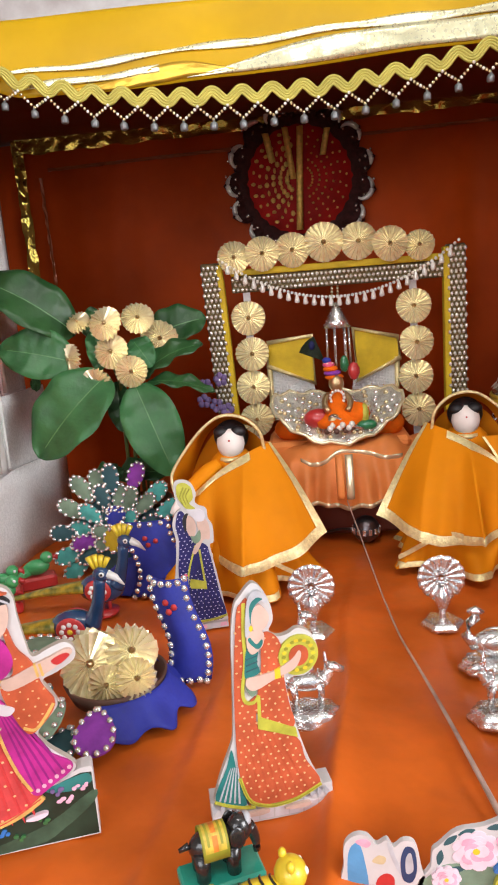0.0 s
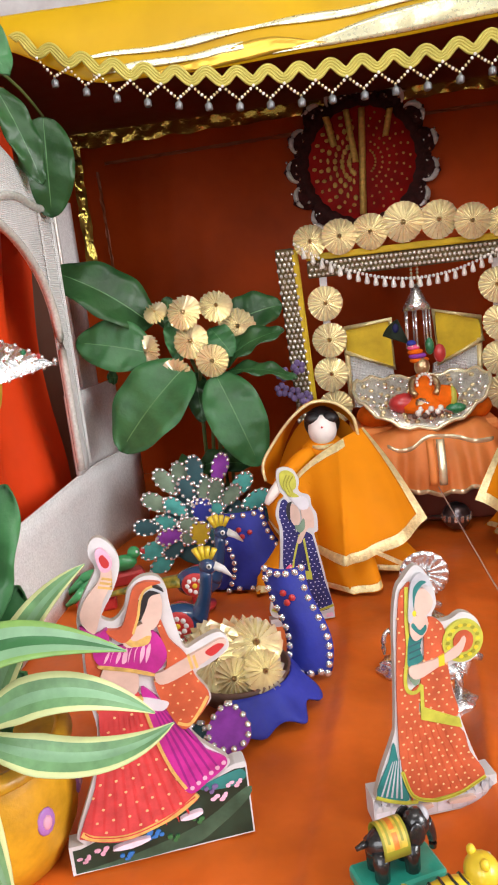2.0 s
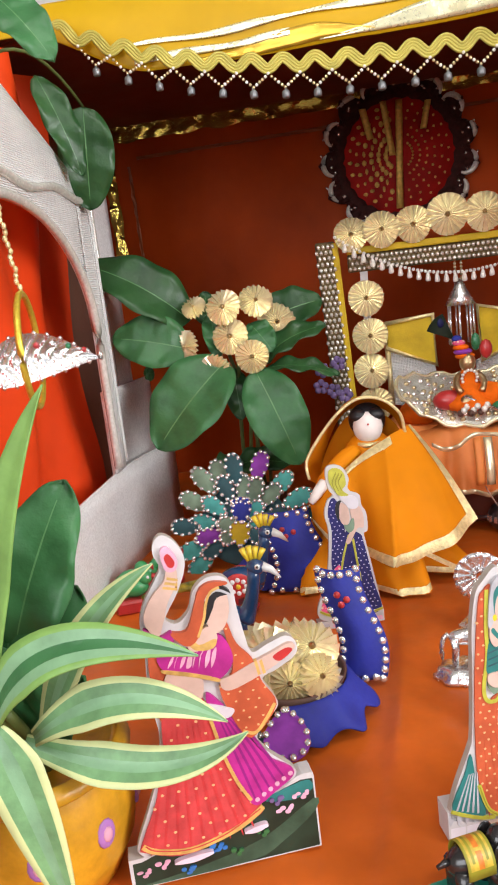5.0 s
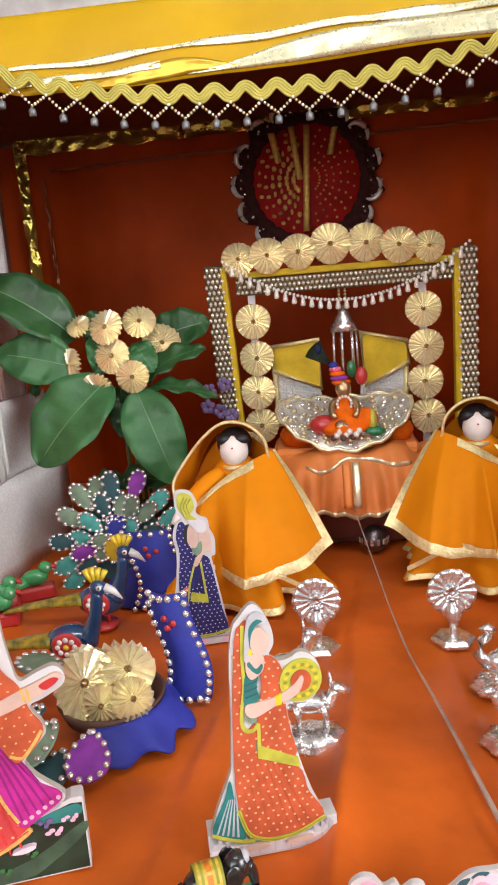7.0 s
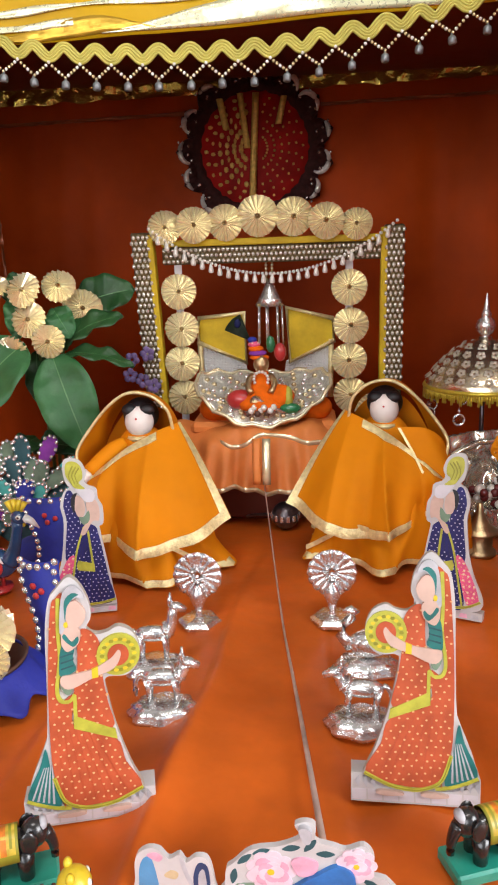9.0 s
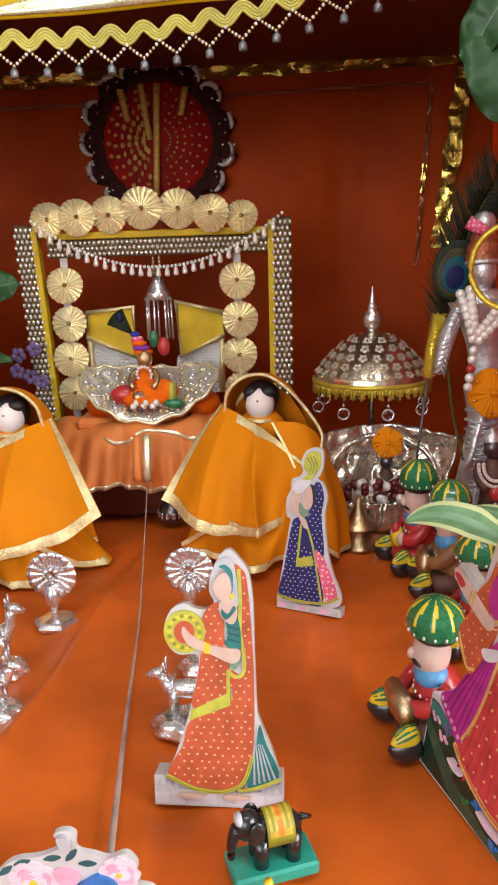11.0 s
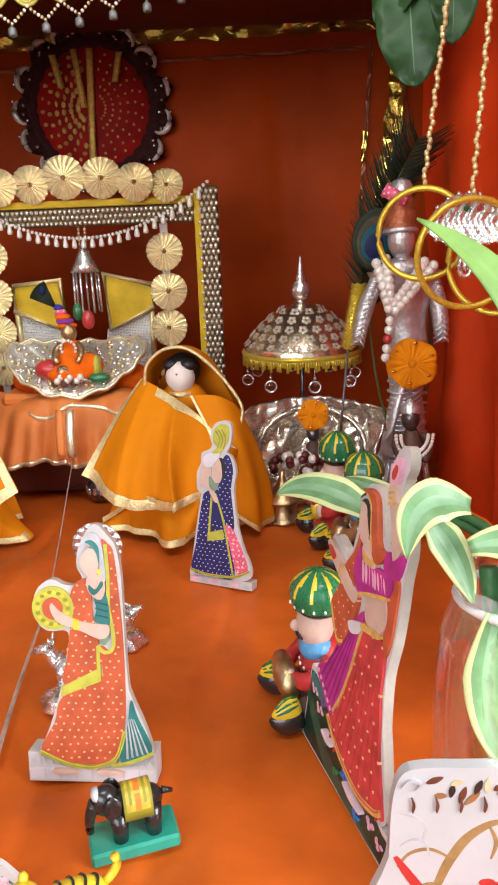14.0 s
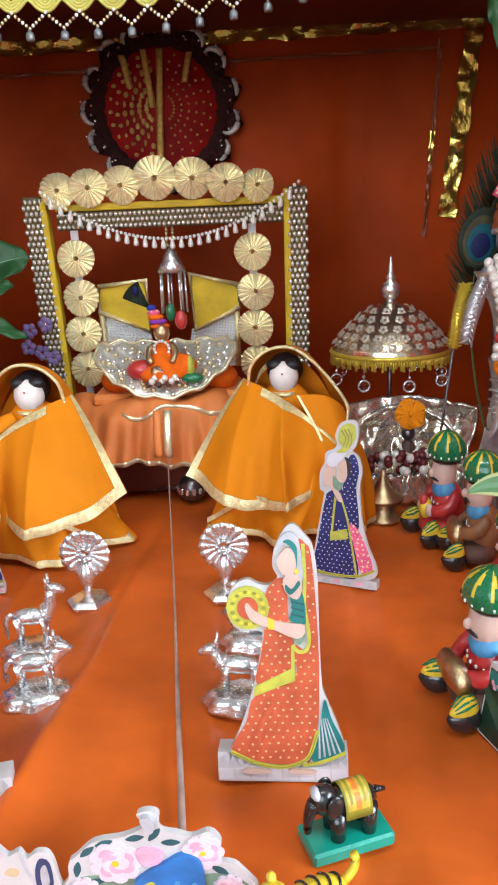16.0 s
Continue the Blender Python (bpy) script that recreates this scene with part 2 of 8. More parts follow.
NAVY_EYE = mat("feather_eye_navy", (0.008, 0.010, 0.06), 0.5, var=0.3, scale=120, spec=0.2)
CLEAR = mat("clear_plastic", (0.95, 0.96, 0.97), 0.06, var=0.02, bump=0.6, bscale=40, trans=1.0, alpha=0.45)
CORD = mat("brown_ribbon", (0.48, 0.35, 0.30), 0.45, 0.2, var=0.3, scale=60)
WALLPAPER = mat("mottled_grey_pink_wall", (0.60, 0.52, 0.52), 0.6, var=0.25, scale=14, col2=(0.72, 0.70, 0.70))
# Plaster of the added room, kept dim so foil reflections gain contrast.
ROOM_WALL = mat("room_plaster", (0.42, 0.40, 0.37), 0.8, var=0.1, scale=3)
ROOM_FLOOR = mat("room_stone_floor", (0.25, 0.22, 0.20), 0.5, var=0.12, scale=4)
WOOD_TABLE = mat("table_wood", (0.20, 0.10, 0.05), 0.5, var=0.25, scale=12)
BRASS = mat("dull_brass", (0.55, 0.40, 0.22), 0.35, 1.0, var=0.2, scale=60, bump=0.3, bscale=300)
MAROON_BEAD = mat("maroon_bead", (0.12, 0.015, 0.015), 0.25, var=0.2, coat=0.3)
DARK_METAL = mat("dark_metal", (0.16, 0.14, 0.15), 0.3, 0.9, var=0.3, scale=90, bump=0.3)


# ---- mesh building ----
class Shape:
    """Gathers vertices and faces with their materials, and turns them into one mesh."""

    def __init__(self, m=None, front=0.0):
        self.v, self.f, self.k, self.s, self.mats = [], [], [], [], []
        self.front, self.layers = front, {}
        self.m = m or Matrix()

    def add(self, verts, faces, material, smooth=True):
        if material not in self.mats:
            self.mats.append(material)
        k, base = self.mats.index(material), len(self.v)
        self.v += [tuple(self.m @ Vector(p)) for p in verts]
        for f in faces:
            self.f.append(tuple(base + i for i in f))
            self.k.append(k)
            self.s.append(smooth)

    def grid(self, fn, nu, nv, material, wrap_u=False, wrap_v=False, smooth=True, pick=None):
        verts = [fn(i / nu, j / nv) for j in range(nv + (not wrap_v)) for i in range(nu + (not wrap_u))]
        w, hgt = nu + (not wrap_u), nv + (not wrap_v)
        faces, groups = [], {}
        for j in range(nv):
            for i in range(nu):
                a, b2 = i, (i + 1) % w
                c, d = j, (j + 1) % hgt
                face = (c * w + a, c * w + b2, d * w + b2, d * w + a)
                groups.setdefault(pick(i, j) if pick else material, []).append(face)
        base = len(self.v)
        self.v += [tuple(self.m @ Vector(p)) for p in verts]
        for mt, fs in groups.items():
            if mt not in self.mats:
                self.mats.append(mt)
            for f in fs:
                self.f.append(tuple(base + i for i in f))
                self.k.append(self.mats.index(mt))
                self.s.append(smooth)

    def box(self, x0, x1, y0, y1, z0, z1, material, c=0.002):
        c = min(c, (x1 - x0) / 3, (y1 - y0) / 3, (z1 - z0) / 3)
        pts, idx = [], {}
        for sx in (0, 1):
            for sy in (0, 1):
                for sz in (0, 1):
                    p = [(x0, x1)[sx], (y0, y1)[sy], (z0, z1)[sz]]
                    for axis in range(3):
                        q = list(p)
                        for o in range(3):
                            if o != axis:
                                q[o] += c if (sx, sy, sz)[o] == 0 else -c
                        idx[sx, sy, sz, axis] = len(pts)
                        pts.append(q)
        g = lambda *a: idx[a]
        faces = []
        for s in (0, 1):
            for axis in range(3):
                ring = []
                for a, b2 in ((0, 0), (1, 0), (1, 1), (0, 1)):
                    key = [a, b2]
                    key.insert(axis, s)
                    ring.append(g(*key, axis))
                faces.append(ring if (s == 1) != (axis == 1) else ring[::-1])
        for axis in range(3):
            o1, o2 = [o for o in range(3) if o != axis]
            for a in (0, 1):
                for b2 in (0, 1):
                    k0, k1 = [0, 0, 0], [0, 0, 0]
                    k0[o1] = k1[o1] = a
                    k0[o2] = k1[o2] = b2
                    k1[axis] = 1
                    faces.append((g(*k0, o1), g(*k1, o1), g(*k1, o2), g(*k0, o2)))
        for sx in (0, 1):
            for sy in (0, 1):
                for sz in (0, 1):
                    faces.append((g(sx, sy, sz, 0), g(sx, sy, sz, 1), g(sx, sy, sz, 2)))
        self.add(pts, faces, material, False)

    def lathe(self, prof, material, n=24, at=(0, 0, 0), lobes=0, depth=0.0, smooth=True):
        def fn(u, v):
            i = min(int(round(v * (len(prof) - 1))), len(prof) - 1)
            r, z = prof[i]
            r *= 1 + depth * math.cos(lobes * u * math.tau)
            return (at[0] + r * math.cos(u * math.tau), at[1] + r * math.sin(u * math.tau), at[2] + z)
        self.grid(fn, n, len(prof) - 1, material, wrap_u=True, smooth=smooth)

    def ball(self, c, r, material, n=10, top=1.0, bottom=-1.0):
        rx, ry, rz = r if isinstance(r, tuple) else (r, r, r)
        a0, a1 = math.asin(bottom), math.asin(top)
        def fn(u, v):
            a = a0 + (a1 - a0) * v
            return (c[0] + rx * math.cos(a) * math.cos(u * math.tau), c[1] + ry * math.cos(a) * math.sin(u * math.tau), c[2] + rz * math.sin(a))
        self.grid(fn, n, max(4, n * 2 // 3), material, wrap_u=True)

    def tube(self, pts, r, material, n=7, closed=False, flat=1.0):
        pts = [Vector(p) for p in pts]
        rings, count = [], len(pts)
        for i, p in enumerate(pts):
            t = (pts[(i + 1) % count] - pts[i - 1]) if closed else (pts[min(i + 1, count - 1)] - pts[max(i - 1, 0)])
            t = t.normalized() if t.length > 1e-9 else Vector((0, 0, 1))
            side = t.cross(Vector((0, 0, 1)))
            side = side.normalized() if side.length > 1e-3 else Vector((1, 0, 0))
            up = side.cross(t)
            rr = r[i] if isinstance(r, (list, tuple)) else r
            rings.append([p + side * rr * math.cos(a * math.tau / n) + up * rr * flat * math.sin(a * math.tau / n) for a in range(n)])
        verts = [q for ring in rings for q in ring]
        faces = []
        for i in range(count if closed else count - 1):
            j = (i + 1) % count
            for a in range(n):
                b2 = (a + 1) % n
                faces.append((i * n + a, i * n + b2, j * n + b2, j * n + a))
        if not closed:
            faces += [tuple(range(n))[::-1], tuple((count - 1) * n + a for a in range(n))]
        self.add(verts, faces, material)

    def prism(self, outline, y0, y1, material, side=None):
        """A flat board in the xz plane, from y0 (its front) to y1."""
        n = len(outline)
        turn = sum(outline[i][0] * outline[(i + 1) % n][1] - outline[(i + 1) % n][0] * outline[i][1] for i in range(n))
        o = outline if turn > 0 else outline[::-1]
        front, back = [(x, y0, z) for x, z in o], [(x, y1, z) for x, z in o]
        self.add(front, [tuple(range(n))], material, False)
        self.add(back, [tuple(range(n))[::-1]], side or material, False)
        self.add(front + back, [(i, i + n, (i + 1) % n + n, (i + 1) % n) for i in range(n)], side or material, False)

    def rosette(self, c, normal, r, material, n=26, depth=0.003, core=None):
        q = Vector((0, 0, 1)).rotation_difference(Vector(normal)).to_matrix().to_4x4()
        old = self.m
        self.m = old @ Matrix.Translation(c) @ q
        radii = (0.07, 0.15, 0.60, 1.0, 0.99, 0.12)
        rise = (0.5, 1.15, 0.8, 0.35, 0.1, 0.1)
        def fn(u, v):
            i = int(round(v * 5))
            k = int(round(u * 2 * n))
            fold = 1 if k % 2 else -1
            a = ((k // 2) + (0.68 if k % 2 else 0.0)) / n * math.tau
            rr = r * radii[i] * (1 + 0.02 * math.sin(3 * a))
            return (rr * math.cos(a), rr * math.sin(a), depth * (rise[i] + (0.62 * fold * radii[i] if i < 5 else 0)))
        self.grid(fn, 2 * n, 5, material, wrap_u=True, smooth=False)
        if core:
            self.ball((0, 0, depth * 0.8), (r * 0.13, r * 0.13, depth), core, 7)
        self.m = old

    def mesh(self, name):
        me = bpy.data.meshes.new(name)
        me.from_pydata(self.v, [], self.f)
        for m in self.mats:
            me.materials.append(m)
        me.polygons.foreach_set("material_index", self.k)
        me.polygons.foreach_set("use_smooth", self.s)
        me.update()
        return me


def smooth_loop(pts, steps=4):
    """A closed Catmull-Rom curve through corner points."""
    out, n = [], len(pts)
    for i in range(n):
        p0, p1, p2, p3 = (Vector(pts[(i + k) % n]) for k in (-1, 0, 1, 2))
        for s in range(steps):
            t = s / steps
            q = 0.5 * (2 * p1 + (p2 - p0) * t + (2 * p0 - 5 * p1 + 4 * p2 - p3) * t * t + (3 * p1 - p0 - 3 * p2 + p3) * t ** 3)
            out.append(tuple(q))
    return out


def arc(p0, p1, p2, n=10):
    """Points of a quadratic curve from p0 to p2, drawn towards p1."""
    a, b, c = Vector(p0), Vector(p1), Vector(p2)
    return [a * (1 - t) ** 2 + b * 2 * t * (1 - t) + c * t * t for t in (i / n for i in range(n + 1))]


def thing(name, m, label, category, group="", shape=None, kind=""):
    """A top-level thing: an empty at its base, or one mesh if a shape is given."""
    ob = new(name, shape.mesh(name) if shape else None)
    ob.matrix_world = m if isinstance(m, Matrix) else Matrix.Translation(m)
    return tagged(ob, label, category, group, kind)


def part(name, shape, parent, label="", thick=0.0):
    ob = new(name, shape.mesh(name))
    ob.parent = parent
    if thick:
        mod = ob.modifiers.new("thickness", "SOLIDIFY")
        mod.thickness, mod.offset = thick, 0.0
    return tagged(ob, label)


def wob(x, y, s, amp, seed=0.0):
    return amp * noise.noise(Vector((x * s, y * s, seed)))


def slab(name, x0, x1, y0, y1, z0, z1, material, label, category):
    s = Shape()
    s.box(x0, x1, y0, y1, z0, z1, material)
    return thing(name, (0, 0, 0), label, category, shape=s, kind="structure")


# ---- a plain room added round the shrine to close it and feed reflections ----
slab("room_floor", -2.2, 2.2, -2.1, 1.9, -0.80, -0.75, ROOM_FLOOR, "plain grey stone room floor", "floor")
slab("ceiling", -2.2, 2.2, -2.1, 1.9, 1.95, 2.0, ROOM_WALL, "plain off-white ceiling", "ceiling")
slab("wall_north", -2.2, 2.2, 1.75, 1.85, -0.75, 1.95, WALLPAPER, "mottled grey and pink wall behind the shrine", "wall")
slab("wall_west", -2.2, -2.1, -1.9, 1.75, -0.75, 1.95, ROOM_WALL, "plain off-white side wall", "wall")
# Opening added in this unseen wall for the side fill.
_s = Shape()
_s.box(2.1, 2.2, -1.95, -1.35, -0.75, 1.95, ROOM_WALL)
_s.box(2.1, 2.2, 0.25, 1.75, -0.75, 1.95, ROOM_WALL)
_s.box(2.1, 2.2, -1.35, 0.25, -0.75, 0.25, ROOM_WALL)
_s.box(2.1, 2.2, -1.35, 0.25, 1.55, 1.95, ROOM_WALL)
thing("wall_east", (0, 0, 0), "off-white side wall with an added opening for the side fill", "wall", shape=_s, kind="structure")
_s = Shape()
_s.box(-2.1, -1.85, -2.05, -1.95, -0.75, 1.95, ROOM_WALL)
_s.box(1.85, 2.1, -2.05, -1.95, -0.75, 1.95, ROOM_WALL)
_s.box(-1.85, 1.85, -2.05, -1.95, -0.75, 0.2, ROOM_WALL)
_s.box(-1.85, 1.85, -2.05, -1.95, 1.5, 1.95, ROOM_WALL)
thing("wall_south", (0, 0, 0), "off-white wall with a wide window opening", "wall", shape=_s, kind="structure")
slab("table_base", -0.8, 0.8, 0.16, 1.5, -0.75, -0.02, WOOD_TABLE, "dark wooden table under the shrine", "table")


# ---- the shrine's box: cloth floor, walls, roof ----
def floor_height(x, y):
    z = wob(x, y * 0.35, 9, 0.004) + abs(wob(x * 1.4, y * 0.8, 11, 0.003, 9)) + wob(x, y, 3, 0.0015, 4)
    for x0, slope, a in ((0.004, 0.05, 0.0055), (0.150, -0.10, 0.003), (-0.17, 0.05, 0.003), (0.26, 0.06, 0.003)):
        d = x - x0 - slope * (y - 0.6)
        z += a * math.exp(-(d / 0.016) ** 2) * min(1, max(0, (0.95 - y) * 4))
    for x0, slope, a in ((0.012, 0.10, 0.010), (0.118, -0.03, -0.004), (-0.10, 0.12, 0.004), (0.225, 0.10, -0.004)):
        d = x - x0 - slope * (y - 0.6) - wob(y, x0, 6, 0.008)
        z += a * math.exp(-abs(d) / 0.030) / (1 + math.exp(-max(-30, min(30, d / 0.0022)))) * min(1, max(0, (0.9 - y) * 4))
    return z - 0.003


_s = Shape()
_s.grid(lambda u, v: (-0.78 + 1.56 * u, 0.17 + 1.22 * v, floor_height(-0.78 + 1.56 * u, 0.17 + 1.22 * v)), 420, 150, ORANGE_FLOOR)
thing("floor", (0, 0, 0), "orange satin cloth spread over the shrine floor with soft folds", "floor", shape=_s, kind="structure")

_s = Shape()
def _back(u, v):
    x, z = -0.56 + 1.12 * u, 0.622 * v
    return (x, 1.385 + 0.004 * math.sin(x * 23) + wob(x, z * 0.4, 8, 0.010) + abs(wob(x * 2, z * 0.25, 9, 0.006, 5)), z)
_s.grid(_back, 120, 50, RED_WALL)
_s.box(-0.56, 0.56, 1.40, 1.42, 0.0, 0.622, DARK_WALL)
thing("shrine_wall_north", (0, 0, 0), "rust-red satin cloth hung over the back of the shrine", "wall", shape=_s, kind="structure")
slab("shrine_wall_west", -0.56, -0.54, 0.9, 1.40, 0, 0.624, BROWN_WALL, "brown side of the shrine box", "wall")
slab("shrine_wall_east", 0.56, 0.58, 0.9, 1.40, 0, 0.624, BROWN_WALL, "brown side of the shrine box", "wall")
slab("shrine_roof", -0.58, 0.60, 0.905, 1.42, 0.626, 0.640, DARK_WALL, "dark maroon underside of the shrine roof", "ceiling")


def tape(x0, z0, x1, z1, w, y=1.375, seed=0.0, material=None):
    """A crumpled foil tape on the back wall."""
    s = Shape()
    d = Vector((x1 - x0, 0, z1 - z0))
    side = Vector((-d.z, 0, d.x)).normalized() * w / 2
    n = max(8, int(d.length / 0.006))
    s.grid(lambda u, v: tuple(Vector((x0, y - 0.004 + wob(u * d.length, v * 0.03, 70, 0.006, seed), z0)) + d * u + side * (2 * v - 1) * (1 + wob(u * d.length, 0, 30, 0.3, seed + 3))), n, 4, material or GOLD_TAPE)
    return s


edge = thing("foil_edging", (0, 0, 0), "crumpled gold foil tape along the edges of the red back wall", "trim", kind="structure")
part("top_strip", tape(-0.50, 0.615, 0.52, 0.628, 0.030, seed=1), edge)
part("side_strip", tape(-0.490, 0.625, -0.487, 0.34, 0.020, seed=2), edge)
part("side_strip", tape(0.508, 0.625, 0.472, 0.33, 0.028, seed=3), edge)
# Dull inner strips stand for faint seam lines in the cloth, not tape.
part("inner_strip", tape(-0.44, 0.572, 0.45, 0.588, 0.006, 1.379, 4, SEAM_DULL), edge)
part("inner_strip", tape(0.455, 0.60, 0.436, 0.30, 0.007, 1.379, 5, SEAM_DULL), edge)
# Short gold piece drawn as a glint on the seam.
part("inner_strip", tape(0.446, 0.465, 0.442, 0.42, 0.008, 1.377, 5), edge)
part("inner_strip", tape(-0.455, 0.56, -0.45, 0.30, 0.006, 1.379, 6, SEAM_DULL), edge)


# ---- the canopy along the front of the roof ----
def sag(x):
    """Height of the braid that hangs along the front edge."""
    d = x - 0.03
    return 0.544 + (0.96 * (-d) ** 2.9 if d < 0 else 0.343 * d ** 1.6)


def step(a, b, x):
    f = min(1.0, max(0.0, (x - a) / (b - a)))
    return f * f * (3 - 2 * f)


def hem(x):
    """Lower edge of the yellow cloth: rising to both sides."""
    return 0.565 + 0.055 * (1 - step(-0.43, -0.285, x)) + 0.035 * max(0.0, x + 0.05) ** 0.9


canopy = thing("canopy", (0, 0, 0), "yellow satin cloth canopy with gold ribbon bands along the roof front", "canopy")
def _fascia(x, z):
    f = (z - hem(x)) / (0.652 - hem(x))
    return (x, 0.869 + 0.016 * f * f + wob(x, z * 2, 7, 0.010, 2) * (1 - f * 0.6) + 0.0022 * math.sin(x * 31 + f * 5) * (1 - f), z)
_s = Shape()
def _cloth(u, v):
    x = -0.52 + 1.12 * u
    if v < 0.72:
        return _fascia(x, hem(x) + (0.652 - hem(x)) * v / 0.72)
    g = (v - 0.72) / 0.28
    y = _fascia(x, 0.652)[1]
    return (x, y + 0.16 * g, 0.652 - 0.006 * g + wob(x, g, 9, 0.004) * g)
_s.grid(_cloth, 150, 24, YELLOW_CLOTH)
part("cloth", _s, canopy, thick=0.0012)
for a, b, low, high, material, words in (
        (-0.11, 0.58, lambda x: hem(x) + 0.003, lambda x: hem(x) + 0.005 + 0.021 * step(-0.11, 0.03, x), RIBBON, "shiny pale gold ribbon"),
        (-0.235, -0.04, lambda x: hem(x) + 0.001 + 0.004 * step(-0.2, -0.05, x), lambda x: hem(x) + 0.0055 + 0.015 * step(-0.24, -0.12, x) * (1 - step(-0.12, -0.04, x)), FOLD_GOLD, "folded-over brownish gold ribbon"),
        (-0.325, 0.58, lambda x: 0.589 + 0.025 * (x + 0.3) + 0.002 * math.sin(x * 37), lambda x: 0.594 + 0.034 * (x + 0.3) + 0.0012 * math.sin(x * 61), RIBBON, "narrow pale gold ribbon"),
        (-0.305, -0.14, lambda x: 0.573 + 0.03 * (x + 0.3), lambda x: 0.580 + 0.03 * (x + 0.3) + 0.001 * math.sin(x * 70), RIBBON, "narrow pale gold ribbon")):
    _s = Shape()
    def _band(u, v, a=a, b=b, low=low, high=high):
        x = a + (b - a) * u
        p = _fascia(x, low(x) + (high(x) - low(x)) * v)
        return (p[0], p[1] - 0.0022 - abs(wob(x, v * 0.08, 26, 0.0022, 7)), p[2])
    _s.grid(_band, 120, 5, material)
    part("ribbon", _s, canopy, words, thick=0.0005)
_s = Shape()
_s.grid(lambda u, v: (-0.52 + 1.12 * u, 0.886 + 0.03 * v, hem(-0.52 + 1.12 * u) + 0.008 + (0.622 - hem(-0.52 + 1.12 * u)) * v), 60, 6, DARK_WALL)
part("lining", _s, canopy, "dark maroon lining", thick=0.001)

fringe = thing("bead_fringe", (0, 0, 0), "lime wavy braid with a zigzag bead fringe under the canopy", "fringe")
PERIOD, X0, COUNT = 0.0325, -0.385, 24
_s = Shape()
def _ric(u, v):
    x = X0 + PERIOD * COUNT * u
    ph = (x - X0) / PERIOD * math.tau
    k = math.tau / PERIOD
    slope = 0.0052 * k * math.cos(ph)
    off = 0.0108 * (v - 0.5)
    d = math.sqrt(1 + slope * slope)
    return (x - off * slope / d, 0.858 - 0.0013 * abs(math.sin(v * math.pi * 4)), sag(x) + 0.0052 * math.sin(ph) + off / d)
_s.grid(_ric, COUNT * 18, 16, LIME_BRAID)
part("wavy_braid", _s, fringe, thick=0.001)
_s = Shape()
for i in range(COUNT - 1):
    for j in range(10):
        f = j / 10
        x = X0 + PERIOD * (i + f + 0.75)
        z = sag(x) - 0.0105 - 0.0135 * (1 - abs(2 * f - 1)) ** 0.9
        _s.ball((x, 0.855, z), 0.0018, PEARL_GOLD if j % 3 else PEARL, 6)
tagged(part("bead_chain", _s, fringe), kind="stuff")
drop = None
for i in range(COUNT - 1):
    x = X0 + PERIOD * (i + 1.25)
    if drop is None:
        _s = Shape()
        _s.lathe([(0.0, 0.0008), (0.0030, 0.0), (0.0042, 0.0012), (0.0041, 0.0060), (0.0030, 0.0078), (0.0012, 0.0086), (0.0010, 0.0105), (0, 0.0107)], BELL_GREY, 8)
        drop = _s.mesh("bell_bead")
    ob = new("bell_bead", drop)
    ob.parent, ob.location = fringe, (x, 0.854, sag(x) - 0.0352)
    ob.rotation_euler = (0, 0.12 * math.sin(i * 2.7), i * 0.7)


# ---- round ornament on the back wall ----
disc = thing("wall_medallion", (0.007, 1.372, 0.516), "round maroon medallion with gold dots and scalloped black sequinned border", "wall ornament")
_s = Shape()
_s.m = Matrix.Rotation(radians(90), 4, "X")
_s.lathe([(0.002, 0.016), (0.03, 0.014), (0.06, 0.011), (0.086, 0.009), (0.097, 0.002)], MAROON_CLOTH, 84, lobes=42, depth=0.012)
part("pleated_cloth", _s, disc, "maroon pleated cloth")
_s = Shape(Matrix.Rotation(radians(90), 4, "X"))
_s.lathe([(0.088, 0.004), (0.094, 0.010), (0.104, 0.009), (0.114, 0.004)], NET_BLACK, 84, lobes=28, depth=0.03)
part("net_ring", _s, disc, "black net ring")
_s = Shape()
for i in range(26):
    for r in (0.022, 0.034, 0.046, 0.058, 0.070, 0.081):
        a = i / 26 * math.tau + r * 60
        if abs(math.cos(a)) * r > 0.012:
            _s.ball((r * math.cos(a), -0.0178 + r * 0.09, r * math.sin(a)), (0.0042 - 0.0016 * (i % 3 == 0), 0.001, 0.0050 - 0.0018 * (r > 0.06)) if math.cos(a) < 0.2 else (0.0022, 0.001, 0.0022), OLD_GOLD, 6)
tagged(part("gold_dots", _s, disc), kind="stuff")
for x, z0, z1, w in ((-0.050, 0.03, 0.078, 0.011), (0.000, -0.085, 0.085, 0.011), (0.046, 0.035, 0.078, 0.010), (-0.016, 0.0, 0.085, 0.010)):
    _s = Shape()
    _s.grid(lambda u, v: (x + w * (u - 0.5) + 0.01 * (v - 0.5) * (-1 if x < 0 else 1), -0.019 - 0.002 * math.sin(u * math.pi), z0 + (z1 - z0) * v), 4, 10, OLD_GOLD)
    part("gold_stripe", _s, disc, thick=0.001)
